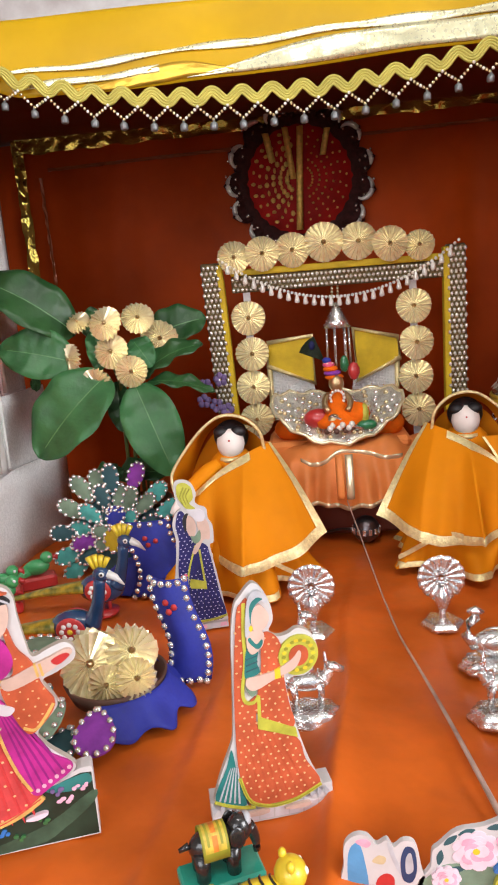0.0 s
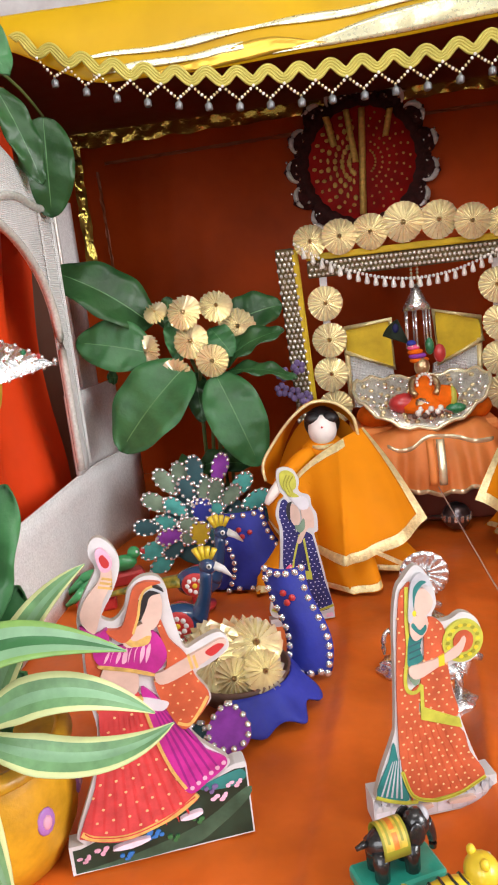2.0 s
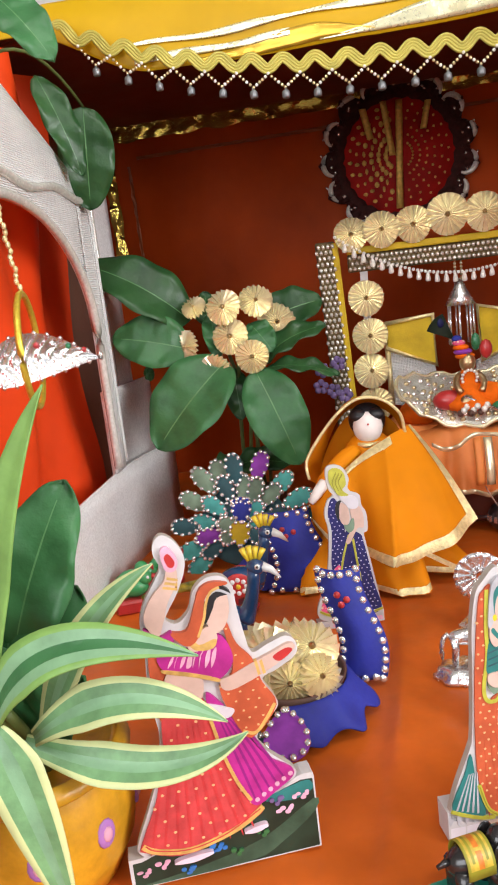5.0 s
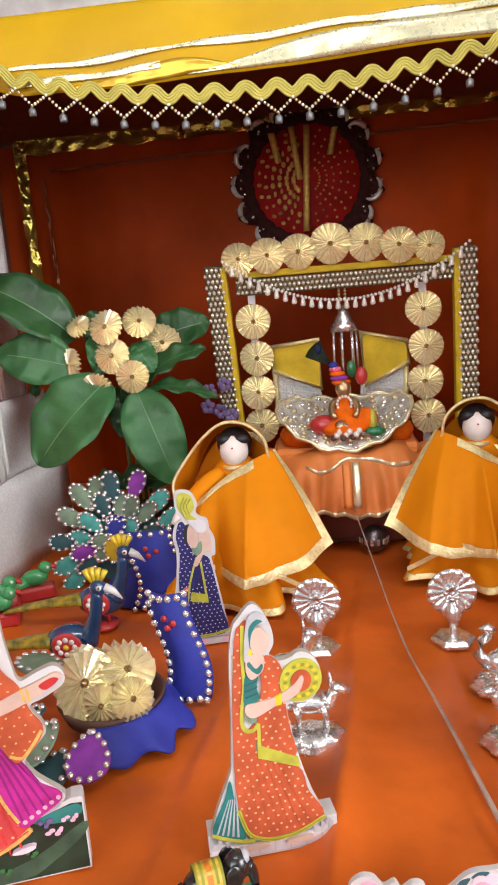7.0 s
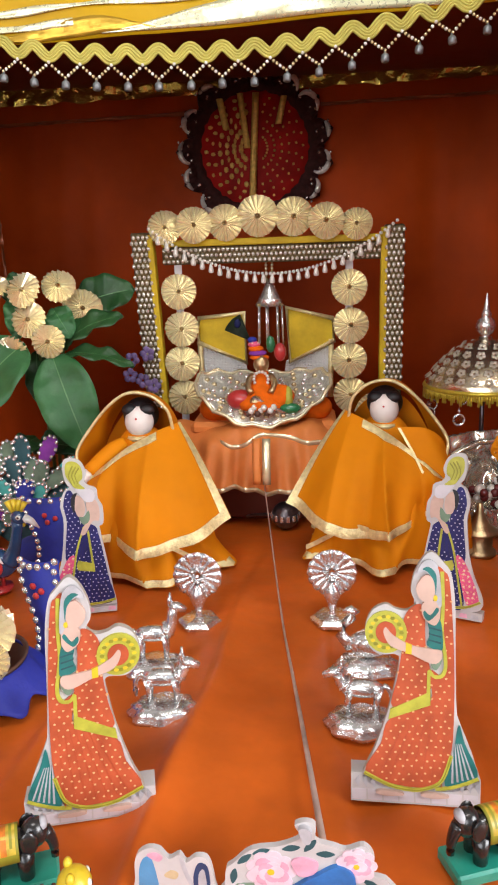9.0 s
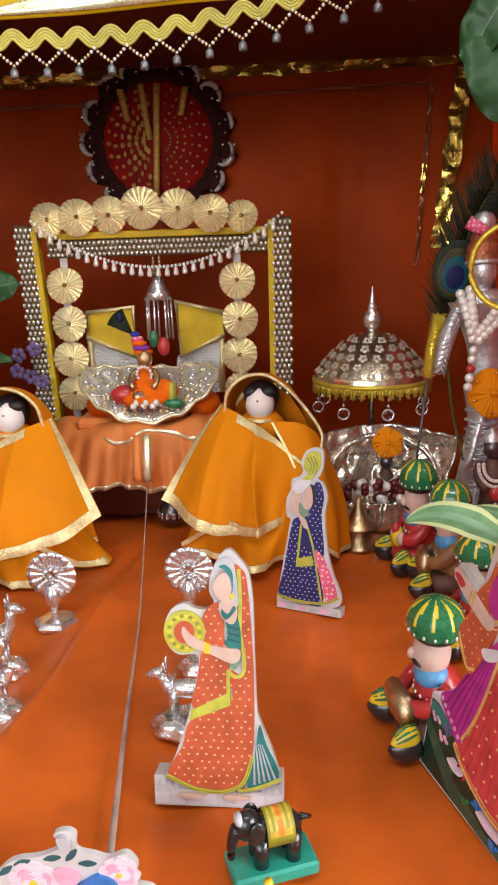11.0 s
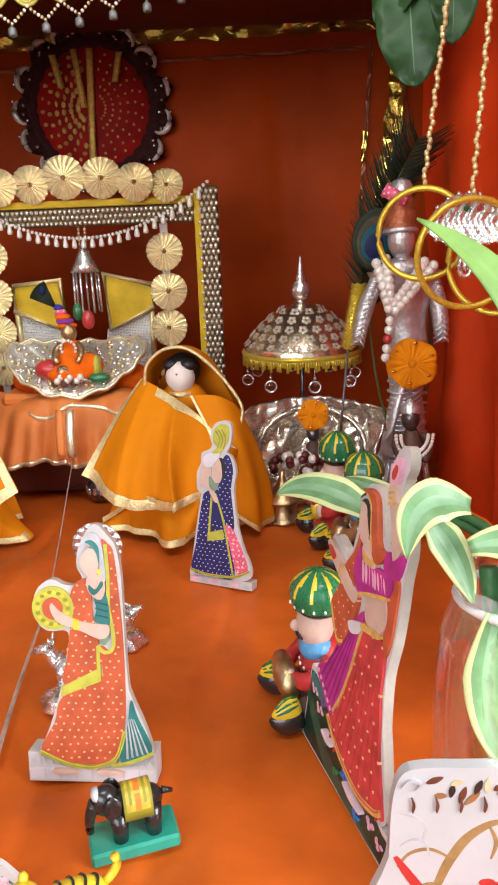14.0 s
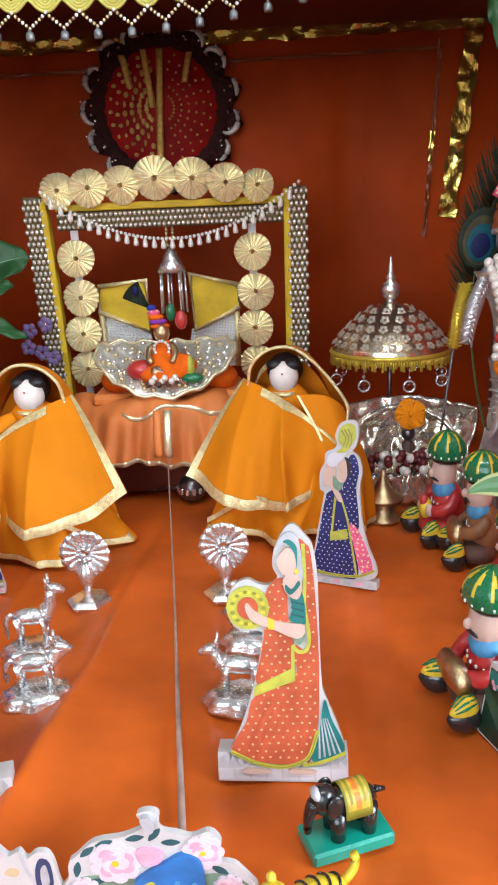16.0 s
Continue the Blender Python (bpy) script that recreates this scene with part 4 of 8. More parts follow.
def rows_of(rnd, inside, step, material, board, name, r=0.9):
    """Small printed sprigs in staggered rows inside an outline."""
    xs, zs = [p[0] for p in inside], [p[1] for p in inside]
    z, odd = min(zs), 0
    board.front -= 0.00006
    while z < max(zs):
        x = min(xs) + (step / 2 if odd else 0)
        while x < max(xs):
            hitc, n = False, len(inside)
            for i in range(n):
                (x0, z0), (x1, z1) = inside[i], inside[(i + 1) % n]
                if (z0 > z) != (z1 > z) and x < x0 + (z - z0) * (x1 - x0) / (z1 - z0):
                    hitc = not hitc
            if hitc:
                board.paint(disc_pts((x + rnd.uniform(-0.6, 0.6)), (z + rnd.uniform(-0.6, 0.6)), r * 1.15, r * 0.9, n=7), material, name, 0.0)
            x += step
        z += step * 0.8
        odd = 1 - odd


def drummer_board(flip, shear):
    rnd = random.Random(11)
    m = Matrix(((flip, 0, shear, 0), (0, 1, 0, 0), (0, 0, 1, 0), (0, 0, 0, 1)))
    base, s = Board(Matrix.Diagonal((flip, 1, 1, 1))), Board(m)
    base.prism(straight([(-42, 0), (39, 0), (39, 19), (-42, 19)]), 0.0, 0.016, WHITE_BOARD)
    for k in range(8):
        base.paint(straight([(-41 + k * 10, 1.4), (-32 + k * 10, 1.4), (-31.6 + k * 10, 8.4), (-40.6 + k * 10, 8.4)]), PAVING, "paving_print")
    for k in range(16):
        base.paint(straight([(-41 + k * 5, 9.6), (-38.4 + k * 5, 13.6), (-41 + k * 5, 17.6), (-41.6 + k * 5, 13.6)]), GREYVEIL, "lattice_print")
    s.prism(mm([(-42, 14), (-37, 34), (-28.5, 56), (-26.5, 66), (-25.5, 101), (-25, 131), (-22.5, 150), (-18, 157), (-11, 164), (-5, 160), (0.5, 149), (2, 138), (-1, 131), (4, 126.5), (11, 127), (18, 130), (26.5, 125), (30.5, 114), (28, 103), (21.5, 97.5), (9.5, 97), (11, 82), (15.5, 62), (23.5, 37), (32, 17), (26, 12), (12, 10), (-8, 9), (-26, 10), (-38, 13)]), 0.0, 0.005, WHITE_BOARD, CARD_EDGE)
    s.front = base.front - 0.0002
    s.paint(mm([(-40, 20), (-32, 42), (-28, 54), (-25, 36), (-20, 14)]), TEAL, "underskirt")
    for k in range(5):
        s.paint(straight([(-38 + 3.2 * k, 20 - k), (-36.6 + 3.2 * k, 20 - k), (-29 + 1.2 * k, 42), (-29.6 + 1.2 * k, 42)]), GREYVEIL, "underskirt_stripe")
    s.paint(strip([(-40.4, 20), (-32, 16), (-22, 12.6), (-14, 11.6)], 2.3), LIME, "underskirt_hem")
    skirt = [(-21.5, 144), (-18, 152), (-14, 154), (-16.5, 137), (-19, 100), (-20, 90), (-17, 85), (-10, 88), (-10, 67), (14.5, 56), (20.5, 39), (30, 21), (15.5, 14), (-5.5, 12), (-16.5, 16), (-23.5, 36), (-25, 64), (-24.5, 101)]
    s.paint(mm(skirt), SARI_RED, "sari")
    blouse = [(-6, 128), (0, 130), (6.5, 121), (7.5, 101), (10.3, 82), (13, 64), (-9.4, 75), (-10, 88), (-7, 106)]
    s.paint(mm(blouse), SARI_RED, "shawl")
    for k in range(7):
        x0, x1 = -20 + 3.4 * k, -18 + 6.4 * k
        s.paint(mm([(x0, 66), (0.5 * (x0 + x1) - 0.5, 42), (x1, 15 + 0.6 * k), (x1 + 0.5, 15 + 0.6 * k), (0.5 * (x0 + x1) + 0.5, 42)]), SARI_FOLD, "sari_fold")
    rows_of(rnd, skirt, 5.6, SPRIG, s, "sari_print", 0.68)
    rows_of(rnd, blouse, 5.6, SPRIG, s, "shawl_print", 0.68)
    s.paint(strip([(-23.6, 34), (-17.5, 17), (-6, 11), (4, 10.6), (15.5, 13), (30.4, 20)], 2.3), LIME, "sari_hem")
    s.paint(strip([(-23.4, 33), (-17.3, 16.6), (-6, 10.8), (4, 10.4), (15.5, 12.8), (30, 19.6)], 0.7), OLIVE_LINE, "hem_line")
    s.paint(straight([(-10.2, 88), (-8.2, 88), (-8.0, 74), (14.4, 62.6), (15.6, 56), (-10.4, 66.4)]), LIME, "shawl_border")
    s.paint(strip([(-16.6, 152), (-17.4, 132), (-17.0, 114), (-19.4, 94), (-17.6, 86), (-12.6, 85), (-9.0, 89)], 2.2), LIME, "veil_border")
    s.paint(mm([(-17, 96), (-14, 89.5), (-11, 91), (-10, 97), (-13, 102)]), SAGE, "veil_lining")
    s.paint(mm([(-15.5, 122), (-8, 123), (-9.5, 112), (-8, 105), (-16.5, 102), (-17.6, 108)]), TEAL, "sleeve")
    for k in range(3):
        s.paint(straight([(-16.6, 106 + 4 * k), (-9, 108 + 4 * k), (-9, 109 + 4 * k), (-16.6, 107.2 + 4 * k)]), DARKTEAL, "sleeve_stripe")
    s.paint(disc_pts(17.5, 112.5, 13, 13.5, n=28), LIME, "ring")
    for k in range(22):
        a = k / 22 * math.tau
        s.paint(disc_pts(17.5 + 9.6 * math.cos(a), 112.5 + 10 * math.sin(a), 1.5, 1.1, n=7), OLIVE_LINE if k % 2 else YELLOW_PAINT, "ring_print")
    s.paint(disc_pts(17.5, 112.5, 6.4, 7.0, n=20), SARI_RED, "ring_centre")
    s.paint(mm([(-16.6, 102), (-9.6, 103), (2.4, 105), (13, 111), (17.6, 116), (19, 112), (14.5, 104), (2.6, 99.5), (-11, 93.5), (-16.6, 96.5)]), SKIN, "arm")
    s.paint(straight([(1.4, 105), (5.2, 106.5), (5.4, 99.5), (1.6, 99)]), YELLOW_PAINT, "wrist_band")
    s.paint(mm([(-14, 133), (-5, 132), (-5.4, 123), (-12.2, 118), (-15.6, 124)]), SKIN, "neck")
    s.paint(mm([(-14.6, 127), (-9, 121), (-5.6, 124), (-6, 127.4), (-9.6, 124.6), (-13.4, 129.6)]), TEAL, "necklace")
    s.paint(mm([(-11.6, 147), (-6.8, 150), (-1.6, 144), (-1.2, 139), (-4, 134), (-10, 132), (-12.4, 140)]), SKIN, "face")
    s.paint(mm([(-14.5, 153), (-9.5, 159.5), (-4, 157), (-1.4, 150.5), (-6.6, 152), (-11.4, 146), (-13.2, 133), (-16.4, 131)]), GREYVEIL, "hair_band")
    s.paint(mm([(-13, 150), (-8.6, 155), (-4.6, 153.6), (-8, 151.6), (-11.6, 146), (-12.8, 138)]), TEAL, "hair_line")
    s.paint(disc_pts(-12.6, 135.4, 1.3, 2.0, n=10), YELLOW_PAINT, "earring")
    for x in (-14, 14):
        s.paint(mm([(x - 8, 7.0), (x - 6, 8.6), (x + 6, 9.4), (x + 9, 7.4), (x + 2, 6.0)]), SKIN, "shoe")
    return base, s


PAVING = mat("printed_pale_paving", (0.62, 0.58, 0.62), 0.5, var=0.1, scale=60, bump=0.03)
SPRIG = mat("printed_cream_sprig", (0.74, 0.42, 0.20), 0.5, var=0.1, scale=60, bump=0.02)
SARI_FOLD = mat("printed_red_fold", (0.44, 0.070, 0.024), 0.5, var=0.25, scale=80, bump=0.03)
OLIVE_LINE = mat("printed_olive_line", (0.26, 0.24, 0.02), 0.5, var=0.2, scale=80, bump=0.03)
for x, y, yaw, lean, flip, shear in ((-0.0385, 0.4275, 14, -2, 1, 0.045), (0.1625, 0.4505, -3, -10, -1, 0.0)):
    board_thing(pose(x, y, 0.0, lean, 0, yaw), "painted cut-out board in dotted red sari holding a yellow ring", "pair of red painted cutouts", drummer_board(flip, shear))


def blue_board(flip):
    rnd = random.Random(4)
    m = Matrix.Diagonal((flip, 1, 1, 1))
    base, s = Board(m), Board(m)
    base.prism(straight([(-34, 0), (31, 0), (31, 8), (-34, 8)]), 0.0, 0.012, WHITE_BOARD)
    for k in range(6):
        base.paint(straight([(-33 + 10.6 * k, 1.4), (-25 + 10.6 * k, 1.4), (-26 + 10.6 * k, 5.6), (-32 + 10.6 * k, 5.6)]), GREYVEIL if k % 2 else ROSE, "paving_print")
    s.prism(mm([(-34, 7), (-32, 23), (-28.5, 49), (-24, 80), (-23, 89), (-27, 92), (-27.5, 108), (-23.5, 117), (-22.5, 127), (-15, 131), (-12, 136), (-14, 144), (-9.5, 155), (-1, 159), (6.5, 157), (8, 146), (6, 135), (3, 130), (9, 125), (13, 112), (11, 95), (15, 63), (21, 42), (30, 22), (28, 11), (13, 7), (-9, 6), (-24, 6)]), 0.0, 0.004, WHITE_BOARD)
    s.front = base.front - 0.0002
    skirt = [(-32, 12), (-28, 38), (-21, 84), (-15, 88), (-11, 66), (3, 60), (6, 46), (13, 11), (-9, 9)]
    s.paint(mm(skirt), SARI_BLUE, "skirt")
    s.paint(mm([(-21, 84), (-15, 92), (-6, 94), (0, 80), (2, 62), (-11, 66)]), SARI_BLUE, "wrap")
    back = [(0, 124), (6, 126), (10, 112), (8, 95), (12, 60), (6, 54), (0, 72), (-5, 99)]
    s.paint(mm(back), SARI_BLUE, "veil")
    for k in range(5):
        x0, x1 = -18 + 3 * k, -28 + 8.6 * k
        s.paint(mm([(x0, 78), (0.5 * (x0 + x1) - 0.5, 45), (x1, 13), (x1 + 0.8, 13), (0.5 * (x0 + x1) + 0.5, 45)]), NAVY_FOLD, "skirt_fold")
    rows_of(rnd, skirt, 4.8, PALE_SPRIG, s, "skirt_print", 0.62)
    rows_of(rnd, back, 4.8, PALE_SPRIG, s, "veil_print", 0.62)
    pink = [(3, 60), (11.5, 56), (27, 21), (16, 15), (8, 40)]
    s.paint(mm(pink), PINK, "pleats")
    rows_of(rnd, pink, 4.0, SPRIG, s, "pleat_print", 0.55)
    s.paint(strip([(-33.6, 13), (-22, 10.6), (-9, 9.8), (13, 11.4), (28.4, 19)], 2.4), LIME, "hem")
    s.paint(strip([(-33, 13), (-22, 10.6), (-9, 9.8), (13, 11.4), (28, 18.8)], 0.7), OLIVE_LINE, "hem_line")
    s.paint(straight([(-15.5, 51), (0, 56), (2, 51), (1, 46), (-15.5, 43)]), LIME, "belt")
    s.paint(strip([(-8, 90), (-2, 74), (2, 60), (6, 40), (11.6, 12)], 1.9), LIME, "border")
    s.paint(straight([(-15.6, 43), (-13.6, 43), (-10.6, 84), (-12.6, 86)]), LIME, "border")
    s.paint(mm([(-24, 108), (-20, 117), (-12, 114), (-12.6, 99), (-4.6, 84), (-8.6, 82), (-17, 95), (-23, 95)]), SKIN, "arm")
    s.paint(mm([(-9, 118), (-2.4, 122), (0, 116), (-2, 103), (-7, 99), (-10.6, 107)]), SKIN, "face")
    s.paint(mm([(-14, 106), (-9, 100), (-4, 100), (-8, 92), (-14, 96)]), SAGE, "blouse")
    s.paint(mm([(-4, 124), (1, 122), (2.6, 113), (0, 104), (-1, 112), (-2, 119)]), HAIR, "hair")
    s.paint(mm([(-20.6, 122), (-16, 127), (-3, 128.6), (-7, 121), (-12, 115), (-19, 115)]), PAVING, "cloth")
    s.paint(mm([(-10.4, 139), (-9.4, 150), (-3, 155.6), (4.4, 154), (5.4, 143), (1.4, 135), (-3, 129), (-12, 128), (-6.4, 134)]), LIME, "pot")
    for k in range(3):
        s.paint(mm([(-8 + 3 * k, 148 + k), (-4 + 3 * k, 142), (-6 + 3 * k, 134), (-5.2 + 3 * k, 134), (-3 + 3 * k, 142), (-7 + 3 * k, 149 + k)]), OLIVE_LINE, "pot_line")
    return base, s


NAVY_FOLD = mat("printed_navy_fold", (0.012, 0.011, 0.07), 0.5, var=0.3, scale=70, bump=0.03)
PALE_SPRIG = mat("printed_lilac_sprig", (0.62, 0.58, 0.74), 0.5, var=0.1, scale=60, bump=0.02)
for x, y, yaw, lean, flip in ((-0.131, 0.704, 14, -5, -1), (0.2295, 0.7068, -22, -8, 1)):
    board_thing(pose(x, y, 0.0, lean, 0, yaw), "slim painted cut-out board in dotted navy sari with lime pot", "pair of navy painted cutouts", blue_board(flip))


def dancer_board(flip):
    rnd = random.Random(5)
    m = Matrix.Diagonal((flip, 1, 1, 1))
    base = Board(m)
    base.prism(straight([(-59, 0), (54, 0), (54, 47), (53, 49), (47, 49), (-51, 19), (-59, 19)]), 0.0, 0.012, WHITE_BOARD)
    base.paint(straight([(-57, 0.8), (53, 0.8), (53, 45), (46, 45.6), (-52, 16.4), (-57, 16.4)]), MEADOW, "meadow")
    base.paint(mm([(-56, 1), (-20, 5), (20, 14), (52, 32), (52.6, 24), (30, 8), (10, 1)], 3), MEADOW_GREEN, "grass")
    base.paint(mm([(22, 38), (46, 44.5), (52, 43), (52, 38), (40, 34)], 3), TEAL, "far_bank")
    for cx, cz, col, n in ((36, 29, ROSE, 5), (46, 36, ROSE, 5), (-51, 9, ROSE, 4), (-40, 12, ROSE, 4), (-8, 15, PEACOCK_BLUE, 8), (-26, 5, PEACOCK_BLUE, 4), (20, 18, LEAF_PALE, 3), (30, 36, LILAC, 4), (4, 10, LEAF_PALE, 3)):
        for k in range(n):
            a = k * 2.4
            base.paint(disc_pts(cx + (1.2 + 1.0 * k ** 0.5) * math.cos(a) * 1.6, cz + (1.0 + 0.5 * k ** 0.5) * math.sin(a), rnd.uniform(1.3, 2.1), rnd.uniform(0.9, 1.5), n=8), col, "blossom")
    s = Board(m, base.front - 0.0002)
    s.prism(mm([(-52, 22), (-52, 28), (-45, 44), (-39, 58), (-35, 68), (-31, 91), (-33, 110), (-33, 127), (-32, 144), (-32.5, 158), (-29, 169), (-22, 180), (-17.5, 188), (-20, 196), (-18.5, 203), (-14, 206), (-8, 202), (-3.6, 193), (-4.4, 184), (-10, 172), (-16, 163), (-18, 158), (-12, 155), (-5, 161), (-1, 172), (7, 178), (16, 177), (20.6, 170), (21.6, 158), (24, 141), (27, 130), (36, 133), (47, 136), (52.6, 131), (51.6, 123.6), (40, 117), (31, 113), (36.4, 102), (38, 95), (31, 87), (23.6, 78), (29.6, 67), (43.6, 53), (40, 46), (28, 36), (24.6, 27), (10, 15), (-10, 9), (-27, 9), (-43, 15)]), 0.0, 0.0055, WHITE_BOARD, CARD_EDGE)
    s.paint(mm([(-30, 141), (-23, 139), (-22, 122), (-27, 100), (-31, 108), (-31.4, 125)]), SARI_RED, "veil_end")
    skirt = [(-49, 23), (-50, 28), (-37, 56), (-30.5, 80), (-27, 104), (-9, 108), (-3, 106), (3, 72), (11, 46), (22, 34), (12, 27), (-8, 19), (-29, 16)]
    s.paint(mm(skirt), SARI_CRIMSON, "skirt")
    for k in range(9):
        x0, x1 = -25 + 2.6 * k, -45 + 7.4 * k
        s.paint(mm([(x0, 100), (0.5 * (x0 + x1) - 1.2, 60), (x1, 24), (x1 + 1.0, 24), (0.5 * (x0 + x1) + 0.5, 60)]), CRIMSON_FOLD, "skirt_fold")
    rows_of(rnd, skirt, 10.0, SPRIG, s, "skirt_print", 0.85)
    s.paint(strip([(-49.6, 27), (-42, 22), (-23, 18.4), (-1, 23), (12, 28.4), (21.6, 35)], 3.4), GOLD_PRINT, "skirt_hem")
    s.paint(strip([(-48, 27), (-42, 22.6), (-23, 19), (-1, 23.6), (20, 34.4)], 0.8), CRIMSON_FOLD, "hem_line")
    mag = [(-2, 112), (6, 104), (11, 96), (19, 80), (29, 65), (41, 56), (41, 50), (30, 43), (18, 37), (11, 48), (4, 72), (-1, 95)]
    s.paint(mm(mag), MAGENTA, "pleats")
    for k in range(5):
        s.paint(mm([(1 + 1.4 * k, 104 - k), (9 + 3 * k, 72 + 1.5 * k), (17 + 4.4 * k, 42 + 2.6 * k), (18 + 4.4 * k, 42.6 + 2.6 * k), (10.2 + 3 * k, 73 + 1.5 * k)]), MAGENTA_FOLD, "pleat_fold")
    for k in range(6):
        s.paint(disc_pts(19 + 4.2 * k, 40.6 + 2.4 * k, 1.5, n=7), ROSE, "pleat_dot_print")
    s.paint(strip([(-3, 104), (0, 88), (3.6, 71), (9, 54), (15.4, 41)], 2.0), GOLD_PRINT, "skirt_border")
    veil = [(11, 158), (14.6, 152), (18.6, 138), (26.4, 127), (30.4, 112), (37, 97), (23, 81), (15.6, 84), (7, 106), (7, 117), (15, 124)]
    s.paint(mm(veil), SARI_RED, "veil")
    rows_of(rnd, veil, 7.0, SPRIG, s, "veil_print", 0.65)
    s.paint(strip([(36, 98), (30, 89.6), (23, 82.6), (16, 85)], 2.0), GOLD_PRINT, "veil_hem")
    s.paint(mm([(-19, 130), (-4, 124), (-3.6, 112), (-9, 108), (-22, 110), (-25, 120)]), SKIN, "torso")
    s.paint(mm([(-25, 141), (-8, 140), (6, 146), (13, 141), (15.4, 128), (6, 119), (-7, 124.6), (-23, 130)]), MAGENTA, "bodice")
    for k in range(8):
        s.paint(mm([(-21 + 3.4 * k, 131 - 0.6 * k), (-18 + 3.4 * k, 134 + 4 * math.sin(k * 1.7)), (-16.6 + 3.4 * k, 138), (-19.4 + 3.4 * k, 135)]), ROSE, "bodice_print")
    s.paint(mm([(-23, 130.6), (-7, 125.4), (6, 119.8), (6, 117.6), (-7, 123), (-23, 128.4)]), GOLD_PRINT, "bodice_hem")
    s.paint(mm([(-4, 106), (6.6, 102.6), (12.6, 99), (8, 95), (-1, 99)]), PAVING, "sash")
    s.paint(mm([(-21, 110), (-8, 107.4), (-2, 106), (-3, 103), (-10, 104), (-22, 107)]), GOLD_PRINT, "waistband")
    s.paint(mm([(7, 118.6), (12, 119.6), (25, 124.6), (38, 129), (48, 132.4), (51, 129), (40, 121.6), (26, 115.4), (13, 111.4), (7.6, 113)]), SKIN, "arm")
    s.paint(mm([(38, 126.4), (46, 130), (49.6, 128), (42, 123)]), RED_PAINT, "lowered_palm")
    for dx in (27, 30):
        s.paint(straight([(dx, 125.4), (dx + 1.6, 126), (dx + 3, 117.6), (dx + 1.4, 117)]), GOLD_PRINT, "bangle")
    s.paint(mm([(-30, 160), (-26, 171), (-16.4, 181), (-13.6, 188), (-8.6, 186), (-10, 178), (-15.6, 169), (-19.6, 158), (-24, 150)]), SKIN, "raised_arm")
    for k in range(3):
        s.paint(straight([(-17.6 + 1.4 * k, 177 + 2.4 * k), (-9.6 + 0.4 * k, 174.6 + 2.6 * k), (-9.4 + 0.4 * k, 176 + 2.6 * k), (-17 + 1.4 * k, 178.4 + 2.4 * k)]), GOLD_PRINT, "bangle")
    s.paint(mm([(-16, 197.6), (-12, 199.6), (-7.4, 192), (-9.6, 186), (-14.6, 187)]), ROSE, "hand")
    s.paint(mm([(-14.4, 194), (-12, 196), (-9, 191), (-10.4, 188), (-13, 189)]), RED_PAINT, "palm")
    s.paint(mm([(-31, 156), (-23, 150), (-16, 152), (-17, 142), (-28, 142)]), MAGENTA, "sleeve")
    s.paint(mm([(3, 151), (8, 147), (7, 141), (-5, 138), (-8, 143)]), SKIN, "neck")
    s.paint(mm([(-9, 145), (-4, 138.6), (5, 138), (8, 142), (6, 143.4), (-2, 141.6), (-6, 147)]), GOLD_PRINT, "necklace")
    s.paint(mm([(6.6, 167), (16, 168.4), (16.6, 157), (12, 148), (6, 147), (4, 155)]), SKIN, "face")
    s.paint(mm([(5, 168), (13, 173), (19, 168), (11, 166.6), (7.6, 160), (3, 153), (2, 158)]), HAIR, "hair")
    s.paint(mm([(4.4, 166), (11, 170.4), (18, 167), (18, 168.4), (11, 172), (4, 167.4)]), GREYVEIL, "hair_band")
    s.paint(mm([(-17, 151), (-8, 151), (-2, 164), (2, 173), (9, 176), (18, 173.6), (10, 172.4), (4.4, 167), (1.8, 156), (-2, 145.6), (-9, 142)]), SARI_RED, "hood")
    s.paint(strip([(13, 172.6), (8, 170.6), (4.8, 165), (2.4, 156), (-2, 146)], 1.5), GOLD_PRINT, "hood_border")
    for px, pz, w in ((-22, 13, 11), (16, 22.4, 7)):
        s.paint(mm([(px - w, pz - 0.6), (px - w + 4, pz + 1.4), (px + w - 2, pz + 2.6), (px + w, pz + 0.8), (px, pz - 1.6)]), PALE_ROSE, "shoe")
    return base, s


MEADOW_GREEN = mat("printed_green_bank", (0.030, 0.075, 0.045), 0.4, var=0.5, scale=60, bump=0.03, col2=(0.07, 0.13, 0.08))
GOLD_PRINT = mat("printed_gold_border", (0.60, 0.36, 0.10), 0.5, var=0.35, scale=160, bump=0.03)
board_thing(pose(-0.206, 0.401, 0.0, -2, 0, 17), "painted cut-out board with crimson skirt on a dark meadow base", "pair of crimson painted cutouts", dancer_board(1))
board_thing(pose(0.3145, 0.440, 0.0, -9, 0, -72) @ Matrix.Scale(1.07, 4), "painted cut-out board with a crimson skirt beside a white pot", "pair of crimson painted cutouts", dancer_board(-1))


# ---- the white card house along one side ----
house = thing("card_house", (0, 0, 0), "white glitter card arcade with sequin-edged arch and low glitter wall", "model house")
ALONG = Matrix(((0, -1, 0, -0.40), (1, 0, 0, 0), (0, 0, 1, 0), (0, 0, 0, 1)))  # board x runs along y
def _parapet(u, v):
    y = 0.40 + 0.66 * u
    x = -0.402 + 0.034 * max(0.0, (y - 0.88) / 0.18) ** 2
    return (x, y, 0.126 * v)
_s = Shape()
_s.grid(_parapet, 24, 6, GLITTER_WHITE)
part("low_wall", _s, house, "silvery glitter card wall", thick=0.004)
_s = Shape()
_s.tube([_parapet(i / 24, 1.0) for i in range(25)], 0.0022, GLITTER_WHITE, 6)
part("wall_edge", _s, house)
YC, HW = 0.682, 0.204
